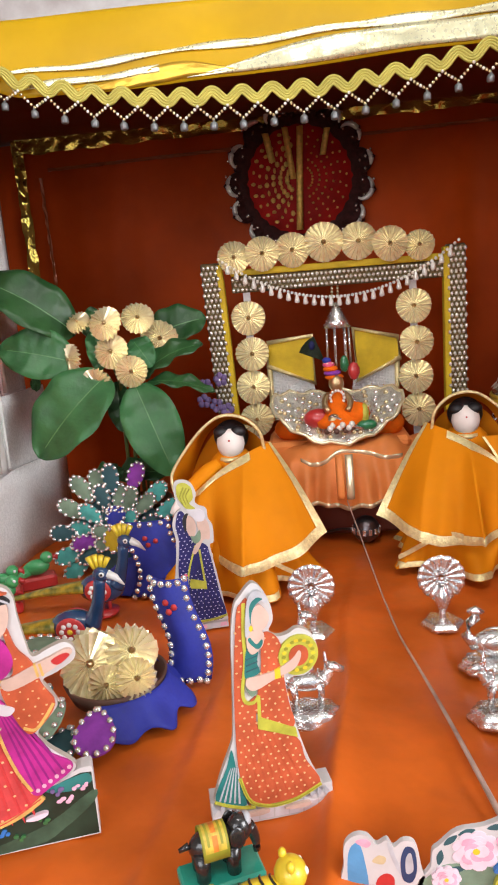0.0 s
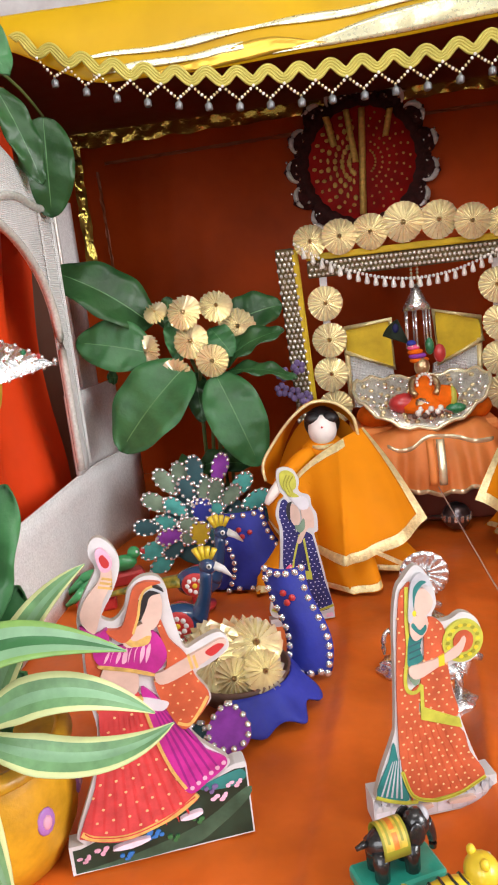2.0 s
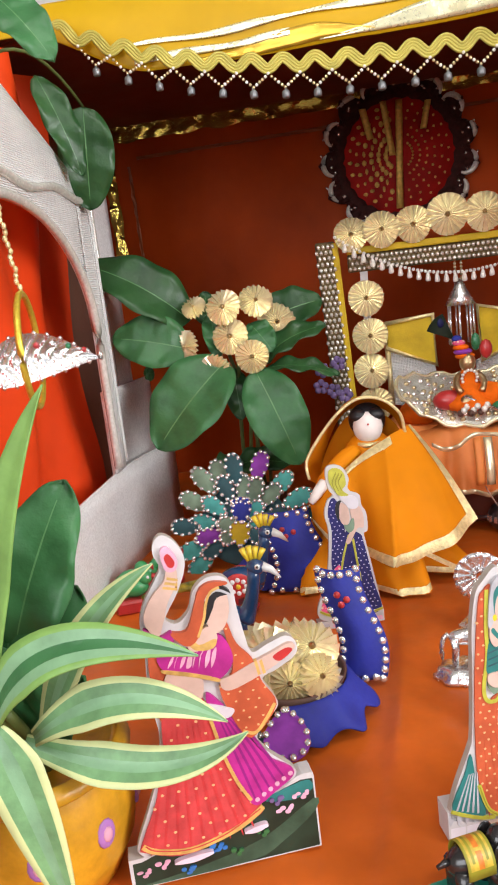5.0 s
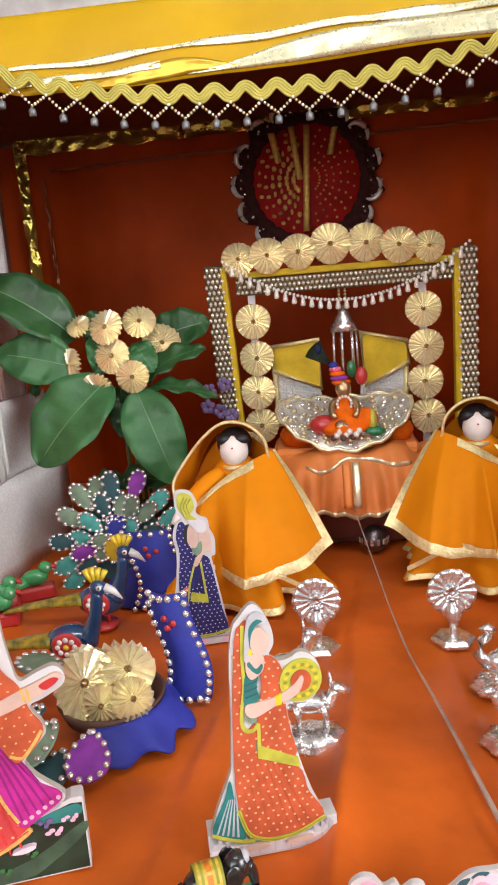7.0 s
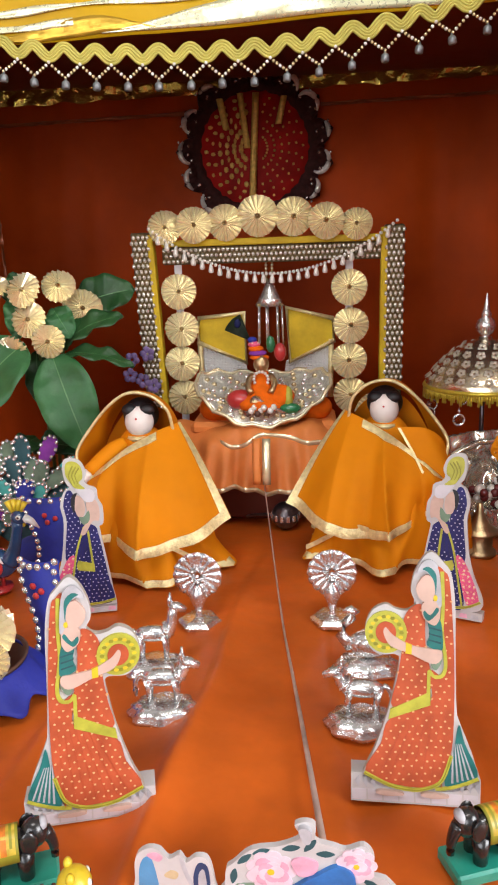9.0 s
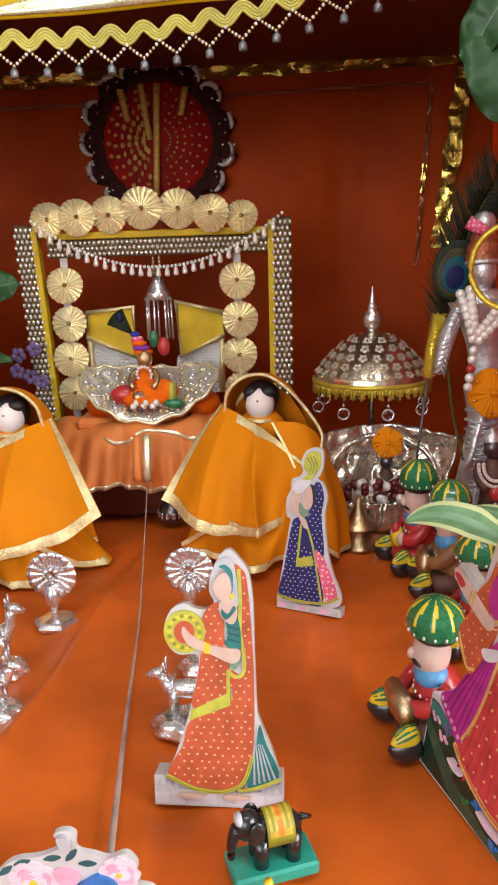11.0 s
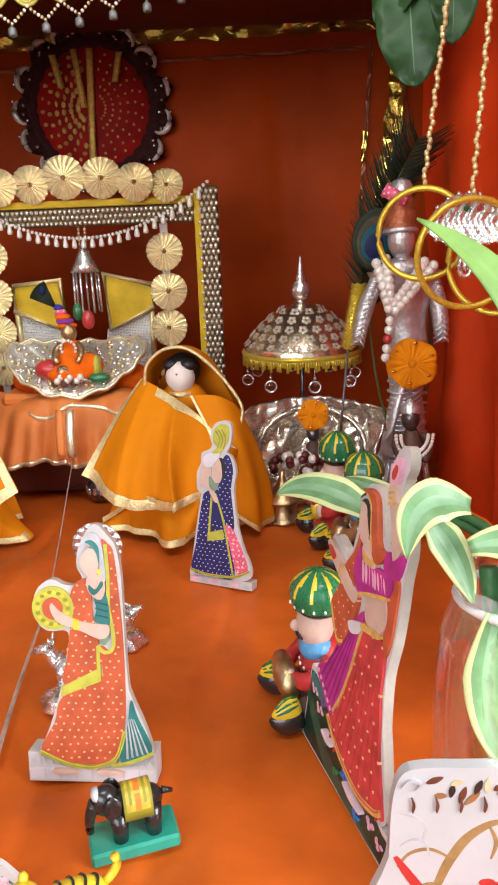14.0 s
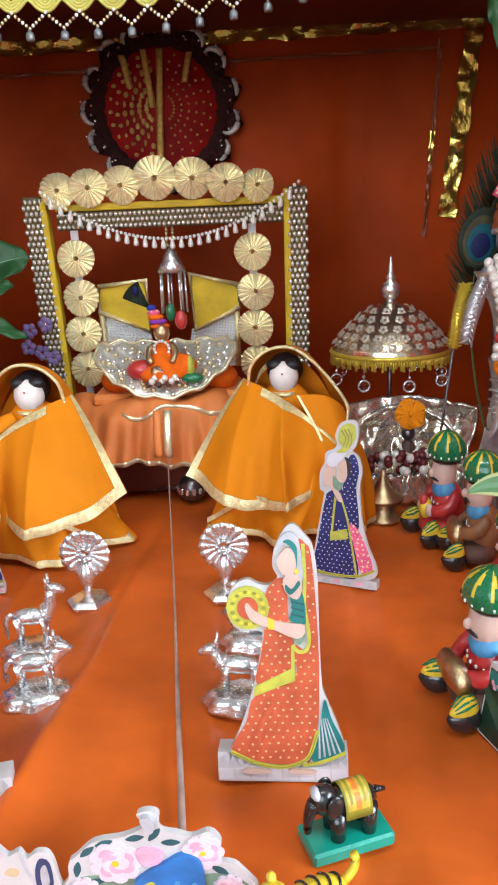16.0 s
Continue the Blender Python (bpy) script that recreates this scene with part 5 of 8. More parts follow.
def arch_z(y):
    return 0.30 + 0.135 * math.sqrt(max(0.0, 1 - ((y - YC) / HW) ** 2))
def gable(y):
    return 0.545 - 0.36 * max(0.0, y - 0.70) - 0.2 * max(0.0, 0.6 - y)
_s = Shape()
_s.grid(lambda u, v: (-0.401, YC - HW + 2 * HW * u, arch_z(YC - HW + 2 * HW * u) + (gable(YC - HW + 2 * HW * u) - arch_z(YC - HW + 2 * HW * u)) * v), 60, 6, EMBOSS_WHITE)
for y0, y1 in ((YC - HW - 0.04, YC - HW), (YC + HW, YC + HW + 0.038)):
    _s.grid(lambda u, v: (-0.401, y0 + (y1 - y0) * u, 0.127 + (gable(y0 + (y1 - y0) * u) - 0.127) * v), 4, 30, EMBOSS_WHITE)
arcade = part("arch_panel", _s, house, "embossed white card arch", thick=0.004)
def braid(pts, r, parent, name="sequin_trim", material=None):
    s = Shape()
    s.tube(pts, r, material or SILVER_SEQUIN, 6)
    return part(name, s, parent, "silver-gold sequin trim")
_in = [(-0.3965, YC + HW, 0.135 + 0.165 * i / 10) for i in range(10)] + [(-0.3965, YC + HW * math.cos(a), 0.30 + 0.135 * math.sin(a)) for a in (math.pi * i / 30 for i in range(31))] + [(-0.3965, YC - HW, 0.30 - 0.165 * i / 10) for i in range(1, 11)]
braid(_in, 0.0052, arcade)
braid([(-0.3965, YC + HW + 0.038 - 0.45 * i / 20, 0.452 - 0.004 * math.sin(i)) for i in range(21)], 0.0045, arcade)
braid([(-0.3975, YC + HW + 0.037, 0.135 + (gable(0.9) - 0.14) * i / 10) for i in range(11)], 0.003, arcade, material=EMBOSS_WHITE)
_s = Shape()
_s.grid(lambda u, v: (-0.417 + 0.022 * u, 0.926 + 0.150 * u, 0.09 + 0.134 * v), 10, 8, GLITTER_WHITE)
part("return_panel", _s, house, "silvery glitter card return panel", thick=0.004)
_s = Shape()
_s.grid(lambda u, v: (-0.424 + 0.010 * u, 0.998 + 0.058 * u, 0.10 + 0.372 * v), 6, 20, GLITTER_WHITE)
back_post = part("back_post", _s, house, "glitter card post", thick=0.004)
braid([(-0.418, 0.997, 0.225 + 0.0245 * i) for i in range(11)], 0.0036, back_post)
_s = Shape()
_s.grid(lambda u, v: (-0.455 + 0.010 * math.sin(u * 31 + 2 * v) * (0.4 + 0.6 * v) + wob(u * 2, v, 3, 0.02), 0.44 + 0.53 * u, 0.005 + 0.60 * v), 90, 24, RED_SATIN)
thing("red_curtain", (0, 0, 0), "scarlet satin cloth hung behind the white arch", "curtain", shape=_s)
slab("house_back", -0.54, -0.53, 0.40, 0.90, 0, 0.62, BROWN_WALL, "brown card back of the model house", "wall")


def leaf(base, tip, half, up, sag=0.0, kind="plain", fold=0.22, wave=0.0034, peak=0.44):
    """A leaf from its base to its tip: bowed, folded along the rib, with a pointed outline."""
    s = Shape()
    b, t, n = Vector(base), Vector(tip), Vector(up).normalized()
    axis = t - b
    side = axis.cross(n).normalized()
    n = side.cross(axis).normalized()
    cols = (-1, -0.72, -0.36, -0.022, 0.022, 0.36, 0.72, 1)
    rows = 36
    def fn(u, v):
        c = cols[int(round(u * 7))]
        if peak:
            w = half * math.sin(math.pi * v ** (math.log(0.5) / math.log(peak))) ** 0.52 if 0 < v < 1 else 0.0005
        p = b + axis * v + n * (sag * 4 * v * (1 - v))
        p = p + side * (c * w) + n * (abs(c) ** 1.5 * w * fold + 0.0013 * math.sin(v * 40 - abs(c) * 6) * abs(c) * (1 - abs(c)) * 3 + wave * math.sin(v * 17 + c * 3) * abs(c))
        return tuple(p)
    body = {"plain": (LEAF, RIB), "pale": (LEAF_PALE, RIB), "striped": (STRIPE_GREEN, STRIPE_GREEN)}[kind]
    def pick(i, j):
        if kind == "striped":
            return STRIPE_CREAM if i in (0, 6) else (LEAF_PALE if i in (2, 4) else STRIPE_GREEN)
        return body[1] if i == 3 and j < 32 else body[0]
    s.grid(fn, 7, rows, body[0], pick=pick)
    return s


plant = thing("leafy_plant", (0, 0, 0), "leafy green plant dressed with pale gold foil rosettes", "plant")
_s = Shape()
_s.lathe([(0, 0), (0.030, 0.001), (0.038, 0.05), (0.040, 0.056), (0.035, 0.056), (0.033, 0.048), (0, 0.047)], BROWN, 24, (-0.245, 1.02, 0))
part("pot", _s, plant, "dark clay pot")
for i, (tx, ty, tz) in enumerate(((-0.245, 0.96, 0.245), (-0.225, 0.955, 0.23), (-0.22, 0.99, 0.27), (-0.27, 0.99, 0.28), (-0.23, 0.96, 0.16))):
    _s = Shape()
    _s.tube(arc((-0.245 + 0.008 * (i - 2), 1.02, 0.045), (-0.240 + 0.01 * (i - 2), 1.0, 0.15), (tx, ty, tz), 10), 0.0026, STEM, 6)
    part("stem", _s, plant)
for base, tip, half, up, sag, kind in (
        ((-0.258, 0.945, 0.246), (-0.352, 0.915, 0.147), 0.046, (-0.1, -1, 0.45), 0.012, "pale"),
        ((-0.224, 0.945, 0.230), (-0.178, 0.918, 0.112), 0.036, (0.15, -1, 0.35), 0.012, "pale"),
        ((-0.216, 1.03, 0.284), (-0.136, 1.04, 0.304), 0.029, (0, -1, 0.5), 0.008, "plain"),
        ((-0.216, 0.965, 0.237), (-0.132, 0.955, 0.275), 0.020, (-0.2, -0.7, 0.8), 0.012, "plain"),
        ((-0.212, 0.955, 0.230), (-0.121, 0.945, 0.213), 0.0135, (0, -0.6, 1), 0.01, "plain"),
        ((-0.305, 0.985, 0.298), (-0.424, 0.97, 0.380), 0.037, (0.35, -0.9, 0.55), 0.016, "plain"),
        ((-0.305, 0.965, 0.262), (-0.401, 0.955, 0.287), 0.034, (0, -1, 0.4), 0.01, "pale"),
        ((-0.277, 0.975, 0.304), (-0.269, 0.955, 0.248), 0.014, (0.2, -1, 0.2), 0.004, "pale"),
        ((-0.271, 0.975, 0.103), (-0.19, 0.94, 0.109), 0.02, (0, -0.8, 0.8), 0.01, "plain"),
        ((-0.267, 0.975, 0.117), (-0.283, 0.93, 0.094), 0.018, (0.2, -0.8, 0.7), 0.008, "plain"),
        ((-0.255, 0.975, 0.232), (-0.249, 0.955, 0.167), 0.016, (0.1, -1, 0.2), 0.004, "plain"),
        ((-0.285, 0.995, 0.289), (-0.284, 1.0, 0.332), 0.016, (0, -1, 0.2), 0.0, "plain"),
        ((-0.228, 0.975, 0.286), (-0.2, 0.955, 0.249), 0.018, (0.2, -1, 0.3), 0.006, "pale"),
        ((-0.359, 0.975, 0.236), (-0.372, 0.97, 0.237), 0.01, (0.2, -1, 0.3), 0.0, "pale")):
    part("leaf", leaf(base, tip, half, up, sag, kind), plant, thick=0.0006)
for px, py, pz, r, nx, nz in ((-0.255, 0.952, 0.310, 0.0225, -0.2, 0.4), (-0.217, 0.972, 0.313, 0.0215, 0.2, 0.5), (-0.196, 0.995, 0.283, 0.026, 0.45, 0.35), (-0.308, 0.960, 0.267, 0.020, -0.75, 0.1), (-0.250, 0.948, 0.274, 0.0225, -0.1, 0.3), (-0.225, 0.940, 0.248, 0.0208, 0.05, 0.0), (-0.272, 0.945, 0.238, 0.0200, -0.25, -0.55), (-0.294, 0.965, 0.313, 0.016, -0.2, 0.8)):
    _s = Shape()
    _s.rosette((px, py, pz), (nx, -1, nz), r, PALE_GOLD, 20, 0.0045, BRASS)
    part("gold_rosette", _s, plant, "pleated pale gold rosette")
for i in range(5):
    _s = Shape()
    a = i * 2.4
    c = (-0.132 + 0.016 * math.cos(a), 1.03, 0.175 + 0.065 * ((i * 5) % 9) / 9)
    for k in range(5):
        b = k / 5 * math.tau + i
        _s.ball((c[0] + 0.006 * math.cos(b), c[1], c[2] + 0.006 * math.sin(b)), (0.0048, 0.0015, 0.0048), LILAC, 6)
    part("purple_blossom", _s, plant)

for nm, stem_pts, leaves in (
        ("leaf_sprig", ((-0.43, 0.74, 0.55), (-0.40, 0.80, 0.62), (-0.374, 0.885, 0.545)), (((-0.400, 0.745, 0.615), (-0.345, 0.725, 0.545), 0.022, (0.4, -1, 0.3), "pale"), ((-0.408, 0.845, 0.572), (-0.376, 0.855, 0.468), 0.018, (0.5, -0.8, 0.2), "plain"), ((-0.374, 0.885, 0.545), (-0.387, 0.90, 0.438), 0.031, (0.3, -0.9, 0.1), "plain"), ((-0.405, 0.76, 0.60), (-0.445, 0.68, 0.60), 0.03, (0.3, -0.8, 0.6), "pale"))),
        ("leaf_sprig", ((0.50, 0.86, 0.64), (0.455, 0.87, 0.60), (0.43, 0.88, 0.55)), (((0.425, 0.885, 0.560), (0.433, 0.875, 0.452), 0.033, (-0.3, -1, 0.1), "plain"), ((0.452, 0.81, 0.545), (0.448, 0.79, 0.472), 0.022, (-0.2, -1, 0.1), "plain"), ((0.44, 0.88, 0.58), (0.398, 0.89, 0.51), 0.024, (-0.3, -1, 0.2), "plain")))):
    sprig = thing(nm, (0, 0, 0), "sprig of broad green leaves tucked at the shrine's upper corner", "leaves")
    _s = Shape()
    _s.tube(arc(*stem_pts, 10), 0.0018, STEM, 6)
    if stem_pts[0][0] > 0:
        _s.tube(arc((0.455, 0.868, 0.60), (0.46, 0.83, 0.60), (0.452, 0.81, 0.545), 6), 0.0015, STEM, 6)
    part("stem", _s, sprig)
    for base, tip, half, up, kind in leaves:
        part("leaf", leaf(base, tip, half, up, 0.008, kind), sprig, thick=0.0006)


# ---- scarlet drape on the other side ----
_s = Shape()
_s.grid(lambda u, v: (0.515 - 0.012 * math.sin(u * 19) * (0.5 + 0.5 * v) + wob(u * 3, v, 2, 0.025) - 0.02 * u, 0.45 + 0.66 * u, 0.002 + 0.655 * v), 110, 26, RED_SATIN)
thing("red_drape", (0, 0, 0), "scarlet satin drape hanging along the shrine's side", "drape", shape=_s)
_s = Shape()
_s.tube([(0.50, 0.42, 0.66), (0.50, 1.12, 0.66)], 0.006, BRASS, 10)
thing("curtain_rail", (0, 0, 0), "thin brass rail above the scarlet drape", "rail", shape=_s, kind="structure")


def ring_pts(c, r, ax, n=36, squash=1.0):
    q = Vector((0, 1, 0)).rotation_difference(Vector(ax)).to_matrix()
    return [Vector(c) + q @ Vector((r * squash * math.cos(a), 0, r * math.sin(a))) for a in (i / n * math.tau for i in range(n))]


def hoop(c, r, ax, top, label):
    """A gold hoop on a twisted chain, with a silver filigree bird inside it."""
    h = thing("hanging_hoop", (0, 0, 0), label, "hanging ornament", "hanging hoops")
    s = Shape()
    s.tube(ring_pts(c, r, ax), 0.0028, GOLD_SPARK, 8, closed=True)
    part("hoop", s, h, "gold sparkle hoop")
    s = Shape()
    a, b = Vector((c[0], c[1], c[2] + r)), Vector(top)
    count = int((b - a).length / 0.0048)
    for i in range(count):
        p = a + (b - a) * (i / count)
        s.ball(tuple(p + Vector((0.001 * math.sin(i * 1.9), 0.001 * math.cos(i * 1.9), 0))), (0.0024, 0.0024, 0.0032), GOLD_BRAID, 6)
    tagged(part("bead_chain", s, h, "gold bead chain"), kind="stuff")
    return h


GOLD_SPARK = mat("gold_sparkle", (0.88, 0.62, 0.07), 0.32, 0.55, var=0.3, scale=300, bump=1.0, glitter=700)
hoops = [hoop((0.420, 0.758, 0.315), 0.039, (0.35, 1, 0), (0.452, 0.76, 0.655), "gold sparkle hoop on a bead chain before the scarlet drape"),
         hoop((0.449, 0.705, 0.299), 0.044, (-0.1, 1, 0.1), (0.466, 0.71, 0.655), "gold sparkle hoop with silver filigree bird on a chain"),
         hoop((0.478, 0.715, 0.292), 0.044, (0.5, 1, 0), (0.486, 0.72, 0.655), "gold sparkle hoop on a bead chain before the scarlet drape"),
         hoop((-0.372, 0.628, 0.300), 0.047, (1, 0.25, 0), (-0.378, 0.60, 0.53), "gold hoop with silver bird hung in the arch")]


def filigree(c, length, axis, parent):
    """A leaf-shaped silver bird body made of overlapping pressed petals."""
    s = Shape()
    a = Vector(axis).normalized()
    up = Vector((0, 0, 1))
    side = a.cross(up)
    def wing(u, v):
        w = 0.021 * math.sin(math.pi * min(1.0, 0.04 + u ** 0.75 * 0.96))
        rib = 0.0016 * math.sin(u * 60 - abs(v - 0.5) * 18)
        p = Vector(c) + a * length * (u - 0.5) + up * (w * (2 * v - 1) + 0.010 * math.sin(u * math.pi))
        return tuple(p - side * (0.005 * math.sin(v * math.pi) + rib))
    s.grid(wing, 48, 12, SILVER)
    for f in range(11):
        e = f / 10
        for q in (0.0, 1.0):
            s.ball(wing(e, q), 0.0022, SILVER, 6)
    part("silver_bird", s, parent, "pressed silver filigree bird")
    s = Shape()
    for i in range(9):
        f = i / 8
        s.ball(tuple(Vector(c) + a * length * (f - 0.5) + up * (0.016 * math.sin(f * math.pi) + 0.003) - side * 0.003), 0.0026, (GREEN_PAINT, RED_PAINT, CRYSTAL)[i % 3], 6)
    part("stone_row", s, parent, "row of small coloured stones")


filigree((0.458, 0.715, 0.316), 0.085, (1, -0.3, -0.15), hoops[1])
filigree((-0.372, 0.640, 0.284), 0.105, (1, 0.35, 0.04), hoops[3])
for i, (dx, dz) in enumerate(((-0.012, -0.022), (0.010, -0.030), (0.030, -0.020))):
    _s = Shape()
    _s.tube(ring_pts((0.458 + dx, 0.705, 0.312 + dz), 0.009, (0, 1, 0), 16, 0.6), 0.0022, SILVER, 6, closed=True)
    _s.ball((0.458 + dx, 0.705, 0.312 + dz), (0.003, 0.002, 0.005), CRYSTAL, 6)
    part("silver_pendant", _s, hoops[1])


# ---- peacock-shaped trays of velvet and felt petals ----
def petal(parent, m, length, width, material, studs=14):
    """A felt teardrop with a row of stones round its edge; it lies in the local xz plane, tip at the origin."""
    def edge_pt(t):
        a = t * math.tau
        r = math.sin(a / 2)
        return (width * 0.5 * math.sin(a) * r ** 0.6 * 1.15, length * (0.5 - 0.5 * math.cos(a)))
    s = Shape(m)
    s.prism([edge_pt(i / 28) for i in range(28)], -0.0012, 0.0012, material)
    s.grid(lambda u, v: (edge_pt(u)[0] * v * 0.9, -0.0012 - 0.0022 * (1 - v * v), length * 0.55 + (edge_pt(u)[1] - length * 0.55) * v * 0.9), 28, 4, material, wrap_u=True)
    p = part("petal", s, parent)
    s = Shape(m)
    for i in range(studs):
        x, z = edge_pt((i + 0.5) / studs)
        s.ball((x * 0.9, -0.0026, length * 0.55 + (z - length * 0.55) * 0.92), (0.0027, 0.0019, 0.0027), CRYSTAL, 7)
    tagged(part("stone_edge", s, p, "row of rhinestones"), kind="stuff")


def neck_pad(parent, m, w, h, flare):
    """An upright velvet pad shaped like a neck, bent at its top, edged with stones."""
    rows = 14
    def pt(u, v):
        bend = 0.016 * v * v
        x = (u - 0.5) * w * (1 + (flare + 0.12) * (1 - v) ** 2 + 0.25 * max(0.0, v - 0.7)) - 0.008 * v + 0.007 * math.sin(v * 5.0)
        return (x, -0.008 * math.sin(u * math.pi) + bend, h * v)
    s = Shape(m)
    s.grid(pt, 10, rows, BLUE_VELVET)
    p = part("neck", s, parent, "royal blue velvet neck", thick=0.004)
    s = Shape(m)
    pts = [pt(0.06, i / 11) for i in range(12)] + [pt(0.94, i / 11) for i in range(12)] + [pt(0.2 + 0.2 * i, 0.97) for i in range(4)] + [pt(0.2 + 0.2 * i, 0.03) for i in range(4)]
    for q in pts:
        s.ball((q[0], q[1] - 0.0035, q[2]), (0.0035, 0.0024, 0.0035), CRYSTAL, 7)
    tagged(part("stone_edge", s, p, "row of rhinestones"), kind="stuff")
    s = Shape(m)
    for k in range(3):
        q = pt(0.5 + 0.12 * math.cos(k * 2.1), 0.76 + 0.05 * math.sin(k * 2.1))
        s.ball((q[0], q[1] - 0.004, q[2]), (0.0032, 0.002, 0.0032), RED_PAINT, 7)
    part("red_stones", s, p)


tray = thing("peacock_tray", (0, 0, 0), "royal blue velvet peacock tray with rhinestone-edged felt petals", "tray", "peacock trays")
_s = Shape()
def _ring(u, v):
    a = math.radians(-84 + 140 * u)
    r = 0.044 + 0.016 * v + 0.004 * math.sin(u * 23) * v
    return (-0.185 + r * 1.15 * math.cos(a), 0.562 + r * math.sin(a), 0.030 - 0.024 * v + 0.004 * math.sin(u * 29) * v)
_s.grid(_ring, 50, 8, BLUE_VELVET)
part("velvet_skirt", _s, tray, "gathered royal blue velvet", thick=0.002)
neck_pad(tray, pose(-0.124, 0.605, 0.004, 0, 0, -8), 0.034, 0.090, 0.12)
for i, (yaw, r0, z, droop, col, ln, w) in enumerate((
        (4, 0.046, 0.030, 118, PURPLE, 0.040, 0.034), (-34, 0.046, 0.034, 112, SAGE, 0.044, 0.032), (-20, 0.052, 0.016, 104, DARKTEAL, 0.048, 0.034),
        (-62, 0.046, 0.036, 108, DARKTEAL, 0.046, 0.034), (-90, 0.044, 0.040, 100, TURQ, 0.046, 0.032), (-116, 0.044, 0.044, 88, SAGE, 0.050, 0.032),
        (-48, 0.050, 0.014, 100, BLUE_VELVET, 0.052, 0.034), (-76, 0.050, 0.016, 98, TURQ, 0.052, 0.034))):
    m = Matrix.Translation((-0.183, 0.562, z)) @ Matrix.Rotation(radians(yaw), 4, "Z") @ Matrix.Translation((0, -r0, 0)) @ Matrix.Rotation(radians(droop), 4, "X") @ Matrix.Rotation(math.pi, 4, "Z")
    petal(tray, m, ln, w, col)

tray2 = thing("peacock_tray", (0, 0, 0), "velvet peacock with an upright fan of teal and purple felt petals", "tray", "peacock trays")
FAN = pose(-0.252, 0.888, 0.050, -16, 0, 0)
cols = (TURQ, SAGE, DARKTEAL, TURQ, SAGE, PURPLE, DARKTEAL, SAGE)
k = 0
for ring, (count, r0, ln, w) in enumerate(((13, 0.048, 0.043, 0.022), (11, 0.027, 0.037, 0.020), (7, 0.006, 0.028, 0.020))):
    for i in range(count):
        a = -128 + 256 * i / (count - 1)
        m = FAN @ Matrix.Translation((0, -0.003 * ring - 0.0012 * (i % 2), 0)) @ Matrix.Rotation(radians(a + 5 * math.sin(i * 5 + ring)), 4, "Y") @ Matrix.Translation((0, 0, r0 + 0.004 * math.sin(i * 3.7))) @ Matrix.Rotation(radians(14 * math.sin(i * 2.3)), 4, "X")
        petal(tray2, m, ln, w, cols[(i * 3 + ring * 2) % 8], 12)
for x, z, col in ((0.0, 0.014, BLUE_VELVET), (-0.004, -0.014, MUSTARD)):
    petal(tray2, FAN @ pose(x, -0.012, z - 0.012), 0.032, 0.026, col, 10)
_s = Shape(FAN)
_s.ball((0, 0.004, 0.0), (0.055, 0.005, 0.050), DARKTEAL, 18)
part("backing", _s, tray2, "dark teal felt backing")
neck_pad(tray2, pose(-0.182, 0.800, 0.002, 0, 0, 6), 0.056, 0.086, 0.25)
_s = Shape()
_s.ball((-0.215, 0.845, 0.0), (0.05, 0.045, 0.030), BLUE_VELVET, 18, bottom=0.0)
part("body", _s, tray2, "royal blue velvet body")

rbowl = thing("clay_bowl", (-0.178, 0.566, 0.005), "brown clay bowl heaped with pale gold rosettes", "bowl")
_s = Shape()
_s.lathe([(0, 0.0), (0.026, 0.001), (0.038, 0.012), (0.044, 0.027), (0.041, 0.027), (0.035, 0.014), (0.0, 0.008)], BROWN, 30)
part("bowl_body", _s, rbowl)
for i, (x, y, z, r, nx, ny, nz) in enumerate(((-0.014, -0.016, 0.044, 0.027, -0.1, -0.9, 0.7), (0.018, -0.008, 0.050, 0.022, 0.3, -0.7, 0.8), (0.024, -0.026, 0.036, 0.017, 0.5, -0.8, 0.5), (-0.028, 0.006, 0.044, 0.022, -0.5, -0.5, 0.8), (0.004, 0.016, 0.046, 0.024, 0.1, -0.2, 1), (0.002, -0.030, 0.034, 0.016, 0, -1, 0.4))):
    _s = Shape()
    _s.rosette((x, y, z), (nx, ny, nz), r, PALE_GOLD, 18, 0.005, BRASS)
    part("gold_rosette", _s, rbowl, "pleated pale gold rosette")


